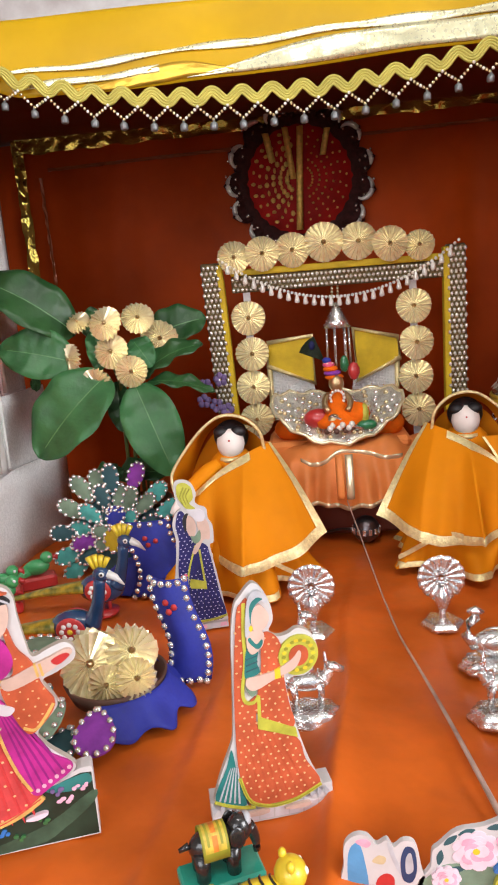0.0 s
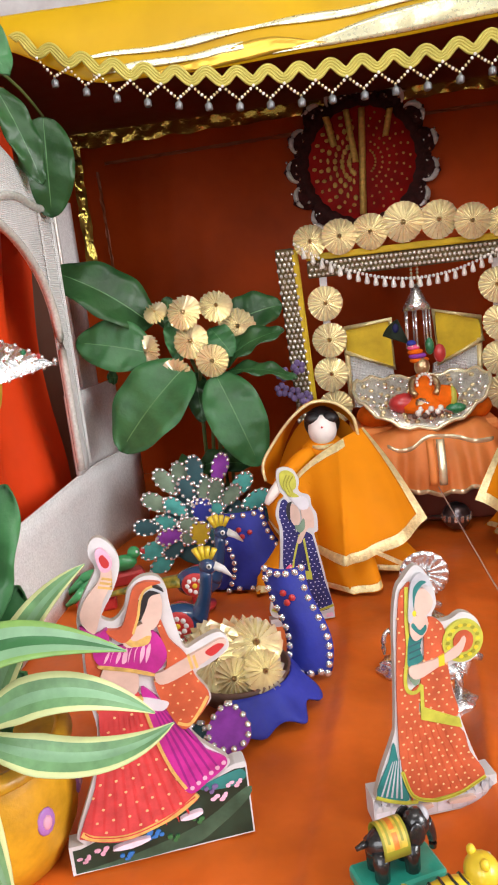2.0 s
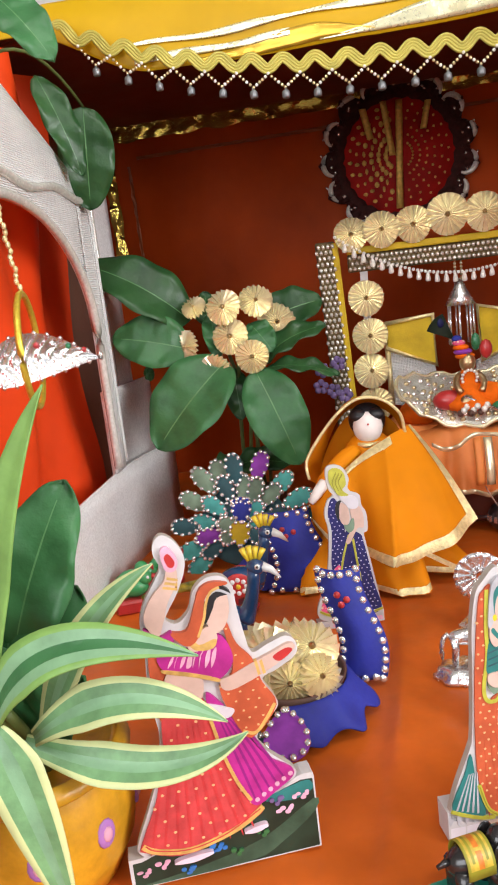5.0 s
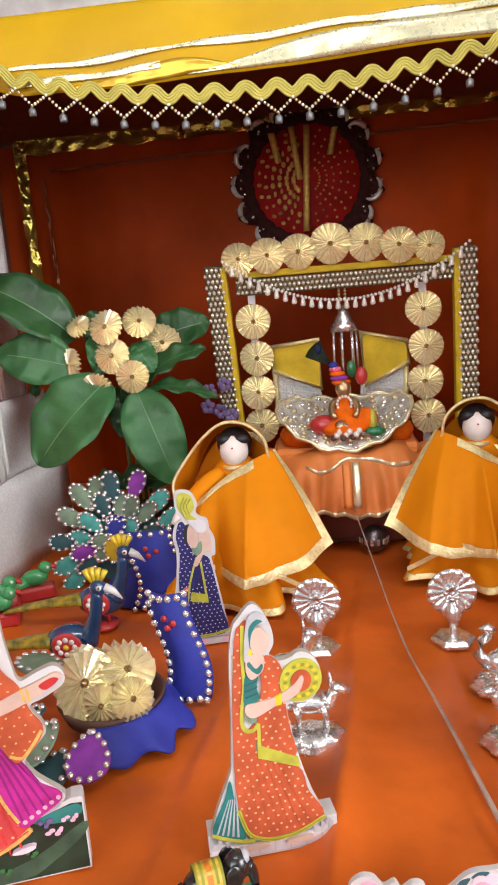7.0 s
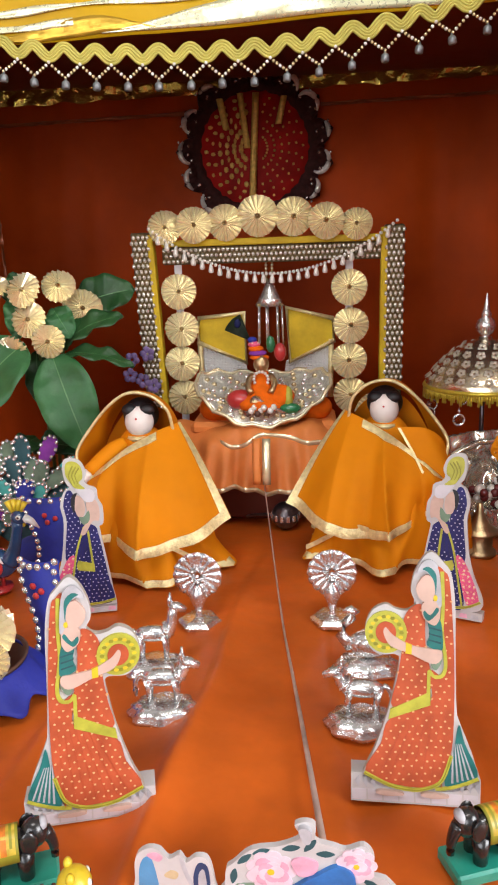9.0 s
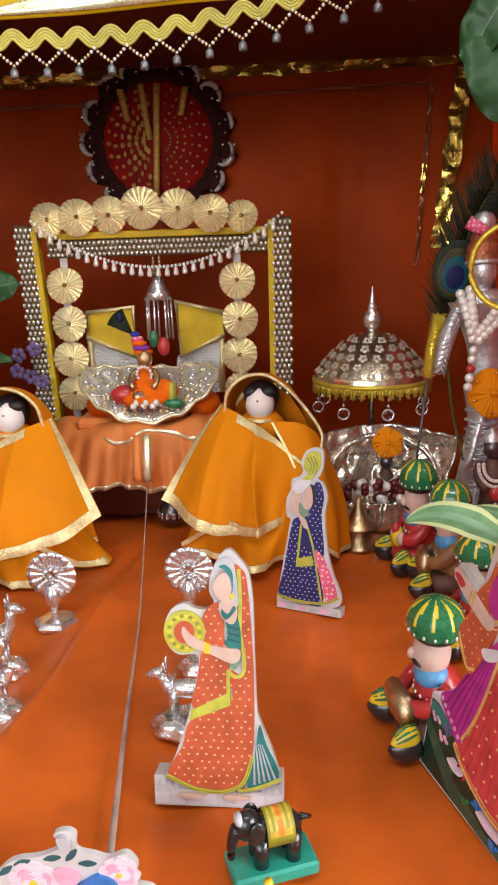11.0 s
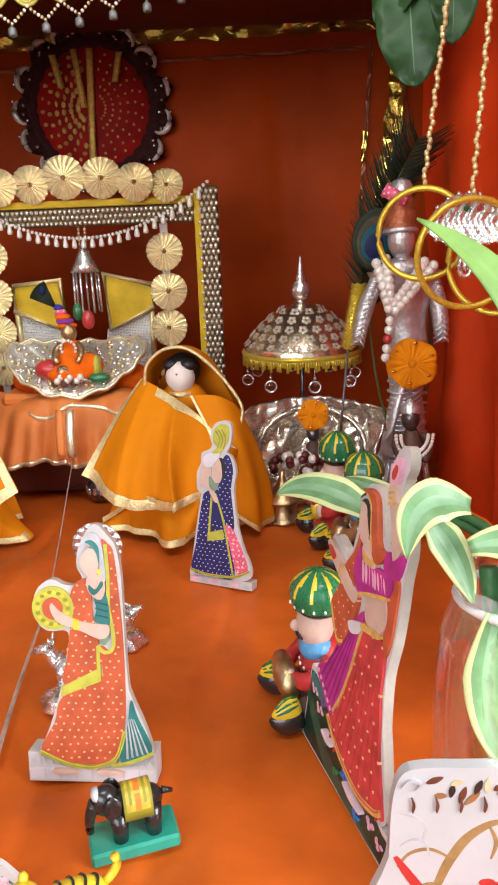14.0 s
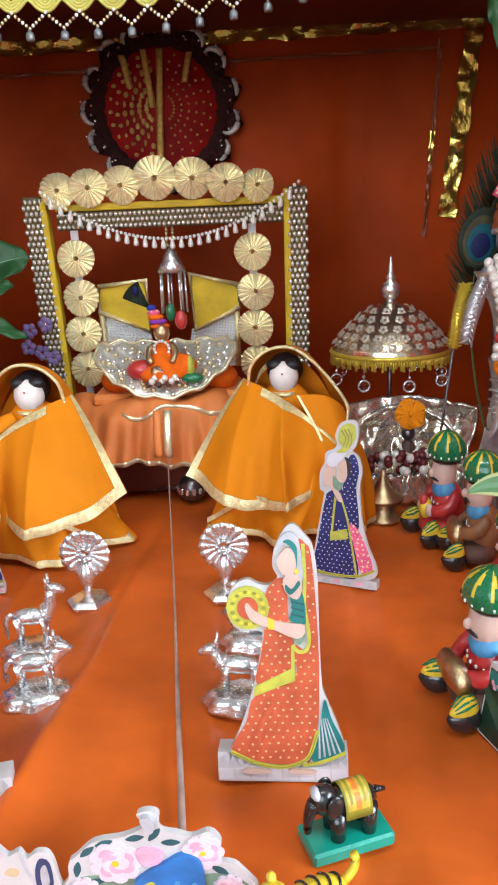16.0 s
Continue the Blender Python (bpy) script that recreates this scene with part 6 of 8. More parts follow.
# ---- lacquered wooden peacocks and parrots ----
def wooden_peacock(x, y):
    p = thing("wooden_peacock", (x, y, 0), "navy lacquered wooden peacock with gold crown and long painted tail", "figurine", "wooden peacocks")
    s = Shape()
    s.ball((-0.030, 0, 0.030), (0.026, 0.014, 0.017), NAVY_LACQ, 14)
    s.tube(arc((-0.014, 0, 0.034), (-0.004, 0, 0.044), (0.000, 0, 0.080), 10), [0.0115, 0.0105, 0.009, 0.008, 0.0072, 0.0068, 0.0064, 0.0062, 0.006, 0.006, 0.006], NAVY_LACQ, 12)
    s.ball((0.002, 0, 0.083), (0.0085, 0.0072, 0.0080), NAVY_LACQ, 12)
    part("body", s, p)
    s = Shape()
    s.tube([(0.008, 0, 0.083), (0.016, 0, 0.079), (0.024, 0, 0.071)], [0.0048, 0.0036, 0.0006], WHITE_PAINT, 8)
    part("beak", s, p, "white beak")
    s = Shape()
    s.tube([(0.0045, -0.0066, 0.085), (0.0045, -0.0078, 0.085)], 0.0026, WHITE_PAINT, 10)
    s.ball((0.0045, -0.0076, 0.085), (0.0014, 0.0008, 0.0014), BLACK, 6)
    part("eye", s, p, "white eye")
    for k in range(4):
        s = Shape()
        s.tube([(-0.004 + 0.003 * k, 0, 0.089), (-0.009 + 0.0065 * k, 0, 0.101 + 0.002 * math.sin(k * 1.3))], [0.0018, 0.0032], YELLOW_PAINT, 6)
        part("crown_prong", s, p, "gold painted crown prong")
    s = Shape()
    s.tube(arc((-0.048, 0, 0.032), (-0.09, 0, 0.030), (-0.140, 0.004, 0.018), 14), [0.012 - 0.0006 * i for i in range(15)], TAIL_PAINT, 10, flat=0.6)
    part("tail", s, p, "green and yellow banded tail")
    for sy in (-1, 1):
        s = Shape()
        s.ball((-0.031, sy * 0.0125, 0.031), (0.015, 0.003, 0.0135), RED_PAINT, 14)
        wing = part("wing", s, p, "red wing with white flower")
        s = Shape()
        for k in range(8):
            a = k / 8 * math.tau
            s.ball((-0.031 + 0.0082 * math.cos(a), sy * 0.0150, 0.031 + 0.0072 * math.sin(a)), (0.0028, 0.0012, 0.0028), WHITE_PAINT, 7)
        s.ball((-0.031, sy * 0.0155, 0.031), (0.0030, 0.0012, 0.0030), YELLOW_PAINT, 7)
        part("flower", s, wing)
    for dx in (-0.037, -0.023):
        s = Shape()
        s.tube([(dx, 0, 0.020), (dx, 0, 0.003)], 0.0022, RED_PAINT, 6)
        part("leg", s, p)
    s = Shape()
    s.lathe([(0, 0), (0.016, 0.0), (0.017, 0.004), (0, 0.005)], RED_PAINT, 18, (-0.03, 0, 0))
    part("base", s, p, "red base")


TAIL_PAINT = mat("green_yellow_banded_paint", (0.06, 0.11, 0.02), 0.35, var=0.4, scale=120, col2=(0.62, 0.42, 0.03), coat=0.3)
wooden_peacock(-0.213, 0.664)
wooden_peacock(-0.212, 0.758)
PARROT = mat("bright_green_paint", (0.05, 0.30, 0.10), 0.35, var=0.25, scale=60, coat=0.3)
for x, y, yaw in ((-0.374, 0.800, 20), (-0.347, 0.842, 25), (-0.362, 0.770, 15)):
    bird = thing("wooden_parrot", pose(x, y, 0.0, 0, 0, yaw), "small green painted wooden parrot on a red base", "figurine", "wooden parrots")
    _s = Shape()
    _s.ball((0, 0, 0.026), (0.016, 0.008, 0.010), PARROT, 12)
    _s.ball((0.013, 0, 0.036), (0.008, 0.007, 0.008), PARROT, 10)
    _s.tube([(-0.010, 0, 0.024), (-0.034, 0, 0.010)], [0.008, 0.002], PARROT, 8)
    part("body", _s, bird)
    _s = Shape()
    _s.tube([(0.020, 0, 0.037), (0.025, 0, 0.035), (0.026, 0, 0.031)], [0.0035, 0.0028, 0.0006], RED_PAINT, 7)
    part("beak", _s, bird, "red beak")
    _s = Shape()
    _s.ball((0.016, -0.006, 0.038), (0.002, 0.0015, 0.002), WHITE_PAINT, 6)
    part("eye", _s, bird)
    _s = Shape()
    _s.box(-0.022, 0.022, -0.012, 0.012, 0.0, 0.016, RED_PAINT, 0.003)
    part("base", _s, bird, "red base")


# ---- small silver toys on the floor ----
for x, y in ((-0.010, 0.688), (0.1175, 0.696)):
    st = thing("silver_fan_peacock", (x, y, 0), "small silver metal peacock with a round fanned tail on a base", "figurine", "silver fan peacocks")
    _s = Shape()
    _s.lathe([(0, 0), (0.021, 0), (0.0215, 0.003), (0.018, 0.006), (0.016, 0.007), (0.006, 0.009), (0, 0.010)], SILVER, 6, smooth=False)
    part("base", _s, st)
    _s = Shape()
    _s.lathe([(0.004, 0.007), (0.0026, 0.012), (0.004, 0.018), (0.008, 0.027), (0.007, 0.036), (0.003, 0.042)], SILVER, 14, (0, -0.003, 0))
    part("body", _s, st)
    _s = Shape()
    n = 16
    def _fan(u, v):
        a = u * math.tau
        r = 0.0225 * (0.12 + 0.88 * v) * (1 + (0.05 * abs(math.cos(a * n / 2)) if v > 0.9 else 0))
        return (r * math.cos(a), 0.001 - 0.0022 * abs(math.cos(a * n / 2)) * v, 0.050 + r * math.sin(a))
    _s.grid(_fan, n * 4, 5, SILVER, wrap_u=True)
    part("fan", _s, st, "fluted silver fan", thick=0.0012)
    for k in range(8):
        a = k / 8 * math.tau
        _s = Shape()
        _s.ball((0.0065 * math.cos(a), -0.003, 0.050 + 0.0065 * math.sin(a)) if k else (0, -0.004, 0.050), 0.0024, SILVER, 7)
        part("boss", _s, st)


def silver_base(s):
    old = s.m
    s.m = old @ Matrix.Diagonal((1.2, 0.85, 1, 1))
    s.lathe([(0, 0), (0.023, 0.0), (0.0235, 0.003), (0.020, 0.006), (0.0205, 0.008), (0.014, 0.011), (0, 0.0115)], SILVER, 48, lobes=8, depth=0.06)
    s.m = old


def animal(x, y, yaw, tall, label, flip=1):
    a = thing("silver_animal", pose(x, y, 0, 0, 0, yaw), label, "figurine", "silver animals")
    m = Matrix.Diagonal((flip, 1, 1, 1))
    s = Shape(m)
    silver_base(s)
    part("base", s, a, "scalloped silver base")
    s = Shape(m)
    h = 0.024 if tall else 0.021
    s.ball((0, 0, 0.011 + h), (0.016, 0.0068, 0.0072), SILVER, 14)
    for dx in (-0.011, 0.010):
        for dy in (-0.004, 0.004):
            s.tube([(dx, dy, 0.011 + h), (dx + 0.001, dy, 0.011 + h * 0.5), (dx, dy, 0.010)], [0.0036, 0.0024, 0.0020], SILVER, 7)
    nz = 0.020 if tall else 0.008
    s.tube(arc((0.011, 0, 0.012 + h), (0.016, 0, 0.014 + h), (0.018, 0, 0.014 + h + nz), 6), [0.0065, 0.006, 0.0055, 0.005, 0.0045, 0.0042, 0.004], SILVER, 10)
    s.tube([(0.016, 0, 0.016 + h + nz), (0.022, 0, 0.015 + h + nz), (0.029, 0, 0.012 + h + nz)], [0.0042, 0.0042, 0.0026], SILVER, 9)
    for dy in (-0.003, 0.003):
        s.tube([(0.016, dy, 0.018 + h + nz), (0.0155, dy * 1.5, 0.026 + h + nz)], [0.002, 0.0008], SILVER, 6)
    s.tube(arc((-0.015, 0, 0.014 + h), (-0.023, 0, 0.012 + h), (-0.021, 0, 0.016), 6), [0.002, 0.002, 0.002, 0.002, 0.0024, 0.0024, 0.001], SILVER, 6)
    part("body", s, a)
    s = Shape(m)
    s.tube(ring_pts((0.013, 0, 0.015 + h), 0.0066, (0.8, 0, 0.6), 14), 0.0011, SILVER, 5, closed=True)
    part("collar", s, a)


animal(-0.036, 0.603, 4, True, "small silver horse on a scalloped base, one leg raised")
animal(-0.016, 0.541, 4, False, "small silver cow on a scalloped base")
animal(0.136, 0.531, -4, False, "small silver cow on a scalloped base, head turned aside", -1)
swan = thing("silver_swan", pose(0.145, 0.610, 0), "small silver swan with a curved neck on a base", "figurine")
_s = Shape()
silver_base(_s)
part("base", _s, swan, "scalloped silver base")
_s = Shape()
_s.ball((0.002, 0, 0.024), (0.019, 0.010, 0.012), SILVER, 16)
_s.tube([(-0.014, 0, 0.022), (-0.022, 0, 0.032), (-0.019, 0, 0.043), (-0.012, 0, 0.049), (-0.010, 0, 0.0525), (-0.014, 0, 0.055), (-0.021, 0, 0.054)], [0.006, 0.0048, 0.004, 0.0038, 0.004, 0.0042, 0.0016], SILVER, 9)
_s.tube([(0.014, 0, 0.026), (0.026, 0, 0.034)], [0.008, 0.002], SILVER, 8)
part("body", _s, swan)
for dy in (-0.0085, 0.0085):
    _s = Shape()
    _s.ball((0.005, dy, 0.026), (0.014, 0.0035, 0.0085), SILVER, 12)
    part("wing", _s, swan)

mball = thing("metal_ball", (0.064, 0.945, 0.0), "dark metal ball with a notched silver band under the swing", "ball")
_s = Shape()
_s.ball((0, 0, 0.018), 0.018, DARK_METAL, 18)
part("sphere", _s, mball)
for k in range(14):
    a = k / 14 * math.tau
    _s = Shape(Matrix.Rotation(a, 4, "Z"))
    _s.box(0.0160, 0.0192, -0.0022, 0.0022, 0.014, 0.022, SILVER, 0.0006)
    part("notch", _s, mball, "silver notch")
_s = Shape()
_s.tube(arc((-0.018, 0.002, 0.018), (-0.035, 0.012, 0.016), (-0.052, 0.018, 0.010), 8), 0.0018, DARK_METAL, 6)
part("hook", _s, mball)

_s = Shape()
def _cord(u, v):
    t = u
    x = 0.039 + 0.090 * t
    y = 0.925 - 0.70 * t
    z = 0.062 * max(0.0, 1 - t * 2.6) ** 1.4 + 0.006 + 0.002 * math.sin(t * 14)
    w = 0.0007 + 0.0030 * t * t
    return (x + w * (2 * v - 1), y, z + 0.0006 * math.sin(v * math.pi))
_s.grid(_cord, 60, 2, CORD)
cord = thing("pull_ribbon", (0, 0, 0), "thin brown ribbon trailing from the swing over the orange floor", "ribbon", shape=_s)
mod = cord.modifiers.new("thickness", "SOLIDIFY")
mod.thickness = 0.0006


# ---- toys at the front edge ----
SADDLE = mat("painted_ochre_saddle", (0.52, 0.36, 0.04), 0.4, var=0.35, scale=220, coat=0.2)
SADDLE_ORANGE = mat("painted_orange_saddle", (0.62, 0.18, 0.02), 0.4, var=0.3, scale=220, coat=0.2)


def elephant(x, y, yaw, flip):
    e = thing("toy_elephant", pose(x, y, 0.0, 0, 0, yaw), "black painted wooden elephant with ochre saddle cloth on a teal block", "toy", "toy elephants")
    m = Matrix.Diagonal((flip, 1, 1, 1))
    s = Shape(m)
    s.box(-0.0245, 0.0245, -0.0128, 0.0128, 0.0, 0.0085, TEAL_PAINT, 0.0015)
    part("block", s, e, "teal painted block")
    m = Matrix.Translation((0, 0, 0.001)) @ Matrix.Diagonal((flip * 0.88, 0.86, 0.90, 1))
    s = Shape(m)
    s.ball((-0.003, 0, 0.029), (0.018, 0.0105, 0.0115), BLACK, 16)
    s.ball((0.015, 0, 0.035), (0.009, 0.0085, 0.010), BLACK, 14)
    s.tube(arc((0.021, 0, 0.034), (0.027, 0, 0.026), (0.026, 0, 0.014), 8), [0.005, 0.0046, 0.0042, 0.0038, 0.0035, 0.0032, 0.003, 0.0028, 0.0026], BLACK, 9)
    for dx in (-0.013, 0.008):
        for dy in (-0.006, 0.006):
            s.tube([(dx, dy, 0.028), (dx, dy, 0.008)], [0.0058, 0.0048], BLACK, 10)
    s.tube([(-0.020, 0, 0.032), (-0.027, 0, 0.030)], [0.0025, 0.0014], BLACK, 6)
    part("body", s, e)
    for dy in (-1, 1):
        s = Shape(m)
        s.ball((0.011, dy * 0.0095, 0.034), (0.006, 0.0016, 0.0085), BLACK, 10)
        part("ear", s, e)
    s = Shape(m)
    s.grid(lambda u, v: (-0.013 + 0.018 * u, 0.0118 * math.cos(math.pi * v), 0.029 + 0.0128 * math.sin(math.pi * v) - (0.004 if v in (0, 1) else 0)), 10, 20, SADDLE, pick=lambda i, j: OLIVE_LINE if i in (0, 9) or j in (0, 19) or (i in (2, 7) and 2 < j < 17) else (SADDLE_ORANGE if (i in (4, 5) and j not in (6, 13)) else SADDLE))
    cloth = part("saddle_cloth", s, e, "ochre and orange patterned saddle cloth", thick=0.0006)
    s = Shape(m)
    s.ball((0.0205, 0, 0.0405), (0.0032, 0.0062, 0.0042), GREYVEIL, 8)
    part("forehead_mark", s, e, "grey painted forehead mark")


elephant(-0.0695, 0.3755, 22, 1)
elephant(0.198, 0.4035, 19, -1)


def tiger(x, y, yaw, flip):
    t = thing("toy_tiger", pose(x, y, 0.0, 0, 0, yaw), "small yellow painted wooden tiger with black stripes", "toy", "toy tigers")
    m = Matrix.Diagonal((flip, 1, 1, 1))
    s = Shape(m)
    s.ball((0, 0, 0.016), (0.020, 0.009, 0.0095), YELLOW_PAINT, 16)
    for dx in (-0.012, 0.012):
        for dy in (-0.005, 0.005):
            s.tube([(dx, dy, 0.014), (dx, dy, 0.001)], [0.005, 0.004], YELLOW_PAINT, 8)
    s.tube(arc((-0.018, 0, 0.018), (-0.028, 0, 0.024), (-0.024, 0, 0.032), 6), 0.0024, YELLOW_PAINT, 7)
    part("body", s, t)
    s = Shape(m)
    s.ball((0.021, 0, 0.024), (0.0095, 0.0100, 0.0095), YELLOW_PAINT, 14)
    for dy in (-0.006, 0.006):
        s.ball((0.019, dy, 0.0325), (0.0026, 0.0030, 0.0034), YELLOW_PAINT, 8)
    head = part("head", s, t)
    for dy in (-0.0042, 0.0042):
        s = Shape(m)
        s.ball((0.0285, dy, 0.026), (0.0016, 0.0024, 0.0026), WHITE_PAINT, 8)
        s.ball((0.0298, dy, 0.026), (0.0008, 0.0011, 0.0012), BLACK, 6)
        part("eye", s, head)
    for k in range(5):
        s = Shape(m)
        x0 = -0.014 + 0.006 * k
        q = math.sqrt(max(0.01, 1 - (x0 / 0.020) ** 2))
        s.tube([(x0 + 0.001 * math.sin(3 * b), 0.0092 * q * math.cos(b), 0.016 + 0.0098 * q * math.sin(b)) for b in (radians(20 + 14 * i) for i in range(11))], 0.0008, BLACK, 5)
        part("stripe", s, t)


tiger(-0.046, 0.346, 24, 1)
tiger(0.176, 0.352, 26, -1)


def bloom(b, cx, cz, r, name="bloom"):
    """A printed flower: three rings of petals round a small heart."""
    for ring, (k, f) in enumerate(((9, 0.72), (7, 0.46), (5, 0.22))):
        for i in range(k):
            a = (i + 0.5 * ring) / k * math.tau
            b.paint(disc_pts(cx + r * f * math.cos(a), cz + r * f * math.sin(a), r * 0.34, r * 0.30, n=10), (PALE_ROSE, ROSE)[ring > 0 and (i + ring) % 2], name)
    b.paint(disc_pts(cx, cz, r * 0.16, n=8), YELLOW_PAINT, name + "_heart")




def flower_card(x, y, yaw, tall):
    b = Board()
    if tall:
        b.prism(mm([(-46, 0), (-44, 16), (-43, 26), (-39, 30), (-29, 39), (-14, 42), (-3, 48), (-6, 55), (0, 57.5), (5, 55), (5, 46), (14, 43), (21, 41), (30, 44), (35.5, 37), (34, 26), (44, 21), (48, 0)]), 0.0, 0.0036, WHITE_BOARD)
        b.paint(mm([(-43, 2), (-41, 14), (-30, 18), (0, 14), (30, 18), (44, 14), (45, 2)]), SAGE, "leaf_print")
        for lx, lz, a in ((-33, 33, 40), (-24, 38, 20), (-8, 41, 10), (2, 43, 50), (-39, 22, 80), (10, 38, 0), (34, 20, -30), (-30, 14, 10), (40, 12, 20)):
            c, q = math.cos(radians(a)), math.sin(radians(a))
            b.paint(mm([(lx + 5 * c, lz + 5 * q), (lx - 2 * q, lz + 2 * c), (lx - 5 * c, lz - 5 * q), (lx + 2 * q, lz - 2 * c)]), DARKTEAL, "leaf_print")
        bloom(b, -19, 26, 13, "large_bloom")
        b.paint(mm([(-8, 33), (-2, 36), (6, 33), (4, 26), (-4, 24)]), ROSE, "bud")
        bloom(b, 26, 32, 10.5)
        bloom(b, -36, 9, 8, "low_bloom")
        bloom(b, 38, 9, 8, "side_bloom")
        b.paint(mm([(-10, 14), (-2, 22), (6, 27), (14, 32), (20, 31.5), (25, 27), (26, 14), (24, 1), (0, 1), (4, 12)]), PEACOCK_BLUE, "peacock")
        b.paint(mm([(-10, 3), (-6, 13), (0, 16), (2, 8), (-2, 2)]), LIME, "tail_print")
        for k in range(6):
            b.paint(disc_pts(10 + 2.2 * k, 10 + 5 * math.sin(k * 1.7), 1.5, n=7), BLUE_PAINT, "scale_print")
        b.paint(mm([(-4, 54.6), (0, 56), (3, 53), (2, 47), (-1, 47)]), GREYVEIL, "bird_head")
    else:
        b.prism(mm([(-21, 0), (-22, 18), (-21, 31), (-15, 37), (-8, 36.5), (-3, 31), (3, 34), (6.5, 29), (12, 33), (18.5, 31), (21.5, 16), (21, 0)]), 0.0, 0.0036, WHITE_BOARD)
        b.paint(mm([(-19, 2), (-20, 18), (-18, 29), (-13, 32), (-10, 20), (-9, 2)]), BLUE_PAINT, "blue_bird")
        b.paint(mm([(-15, 33), (-10, 35), (-6, 32), (-9, 29)]), ROSE, "crest")
        b.paint(mm([(-6, 20), (-2, 24), (2, 22), (0, 18)]), BEIGE_PRINT, "wing_print")
        b.paint(mm([(-4, 2), (-3, 9), (2, 12), (6, 9), (5, 2)]), RED_PAINT, "red_patch")
        b.paint(mm([(3, 31), (5, 22), (9, 12), (11, 12), (7, 24), (5, 32)]), GREYVEIL, "neck_line")
        b.paint(mm([(11, 8), (10, 20), (13, 29), (18, 27), (19, 14), (16, 6)]), NAVY_LACQ, "dark_bird")
        b.paint(mm([(13, 12), (13, 22), (16, 25), (17, 14)]), GREYVEIL, "dark_bird_breast")
    board_thing(pose(x, y, 0, 0, 0, yaw), "white-edged cut-out card with blue peacock and pink flowers" if tall else "white-edged cut-out card with blue and grey birds", "flat animal cutouts", (b,), name="animal_cutout")


BEIGE_PRINT = mat("beige_print", (0.56, 0.44, 0.26), 0.5, var=0.2, scale=90, bump=0.02)
flower_card(0.096, 0.366, 0, True)
flower_card(0.025, 0.366, 0, False)


# ---- the silver corner: umbrella, couch, statue ----
FROSTED = mat("frosted_silver", (0.72, 0.64, 0.54), 0.38, 0.75, var=0.1, scale=200)
umb = thing("silver_umbrella", (0.322, 1.02, 0.0), "silver dome umbrella with pressed flowers, gold fringe and crystal drops", "umbrella")
_s = Shape()
_s.lathe([(0.073, 0.168), (0.0735, 0.176), (0.071, 0.182), (0.060, 0.197), (0.042, 0.214), (0.022, 0.226), (0.010, 0.230), (0.008, 0.233)], DOME_METAL, 48)
_s.lathe([(0.0715, 0.168), (0.058, 0.193), (0.020, 0.222), (0.0, 0.226)], SILVER, 32)
dome = part("dome", _s, umb, "polished silver dome, coloured with a warm reflection")
for ring, (r, z, count, tilt) in enumerate(((0.0695, 0.1845, 26, 50), (0.0625, 0.1945, 24, 42), (0.0530, 0.2045, 20, 42), (0.0420, 0.2145, 15, 40), (0.0290, 0.2225, 10, 32))):
    for i in range(count):
        a = (i + 0.5 * (ring % 2)) / count * math.tau
        _s = Shape(Matrix.Rotation(a, 4, "Z") @ Matrix.Translation((r + 0.0006, 0, z)) @ Matrix.Rotation(radians(90 - tilt), 4, "Y"))
        for k in range(5):
            b = k / 5 * math.tau
            _s.ball((0.0036 * math.cos(b), 0.0036 * math.sin(b), 0.0), (0.0027, 0.0027, 0.0007), FROSTED, 6)
        part("pressed_flower", _s, dome, "frosted silver flower")
_s = Shape()
_s.lathe([(0.008, 0.231), (0.005, 0.234), (0.010, 0.239), (0.0125, 0.247), (0.010, 0.255), (0.005, 0.259), (0.007, 0.261), (0.0045, 0.266), (0.003, 0.275), (0.0006, 0.288)], SILVER, 24)
part("finial", _s, umb, "silver ball and spire")
_s = Shape()
_s.tube([(0, 0.0, 0.0), (0, 0, 0.225)], 0.003, DARK_METAL, 8)
part("pole", _s, umb, "dark metal pole")
_s = Shape()
_s.lathe([(0, 0), (0.028, 0), (0.028, 0.004), (0.006, 0.008), (0.004, 0.012)], DARK_METAL, 24)
part("foot", _s, umb)
_s = Shape()
for i in range(150):
    a = i / 150 * math.tau
    _s.tube([(0.0745 * math.cos(a), 0.0745 * math.sin(a), 0.172), (0.0750 * math.cos(a), 0.0750 * math.sin(a), 0.159 + 0.004 * math.sin(i * 1.7))], [0.0012, 0.0018], GOLD_SPARK, 5)
_s.tube([(0.0745 * math.cos(i / 48 * math.tau), 0.0745 * math.sin(i / 48 * math.tau), 0.171) for i in range(48)], 0.003, GOLD_SPARK, 6, closed=True)
tagged(part("gold_fringe", _s, umb, "gold sparkle fringe"), kind="stuff")
for i in range(8):
    a = radians(-90 + 45 * i + 10)
    _s = Shape()
    c, d = 0.071 * math.cos(a), 0.071 * math.sin(a)
    _s.tube([(c, d, 0.160), (c, d, 0.150)], 0.0008, SILVER, 5)
    _s.ball((c, d, 0.148), 0.0022, SILVER, 6)
    _s.tube(ring_pts((c, d, 0.137), 0.0068, (0, 1, 0), 18), 0.0014, CRYSTAL, 6, closed=True)
    _s.ball((c, d, 0.137), (0.0058, 0.0022, 0.0058), CLEAR, 12)
    part("crystal_drop", _s, umb, "clear crystal drop")

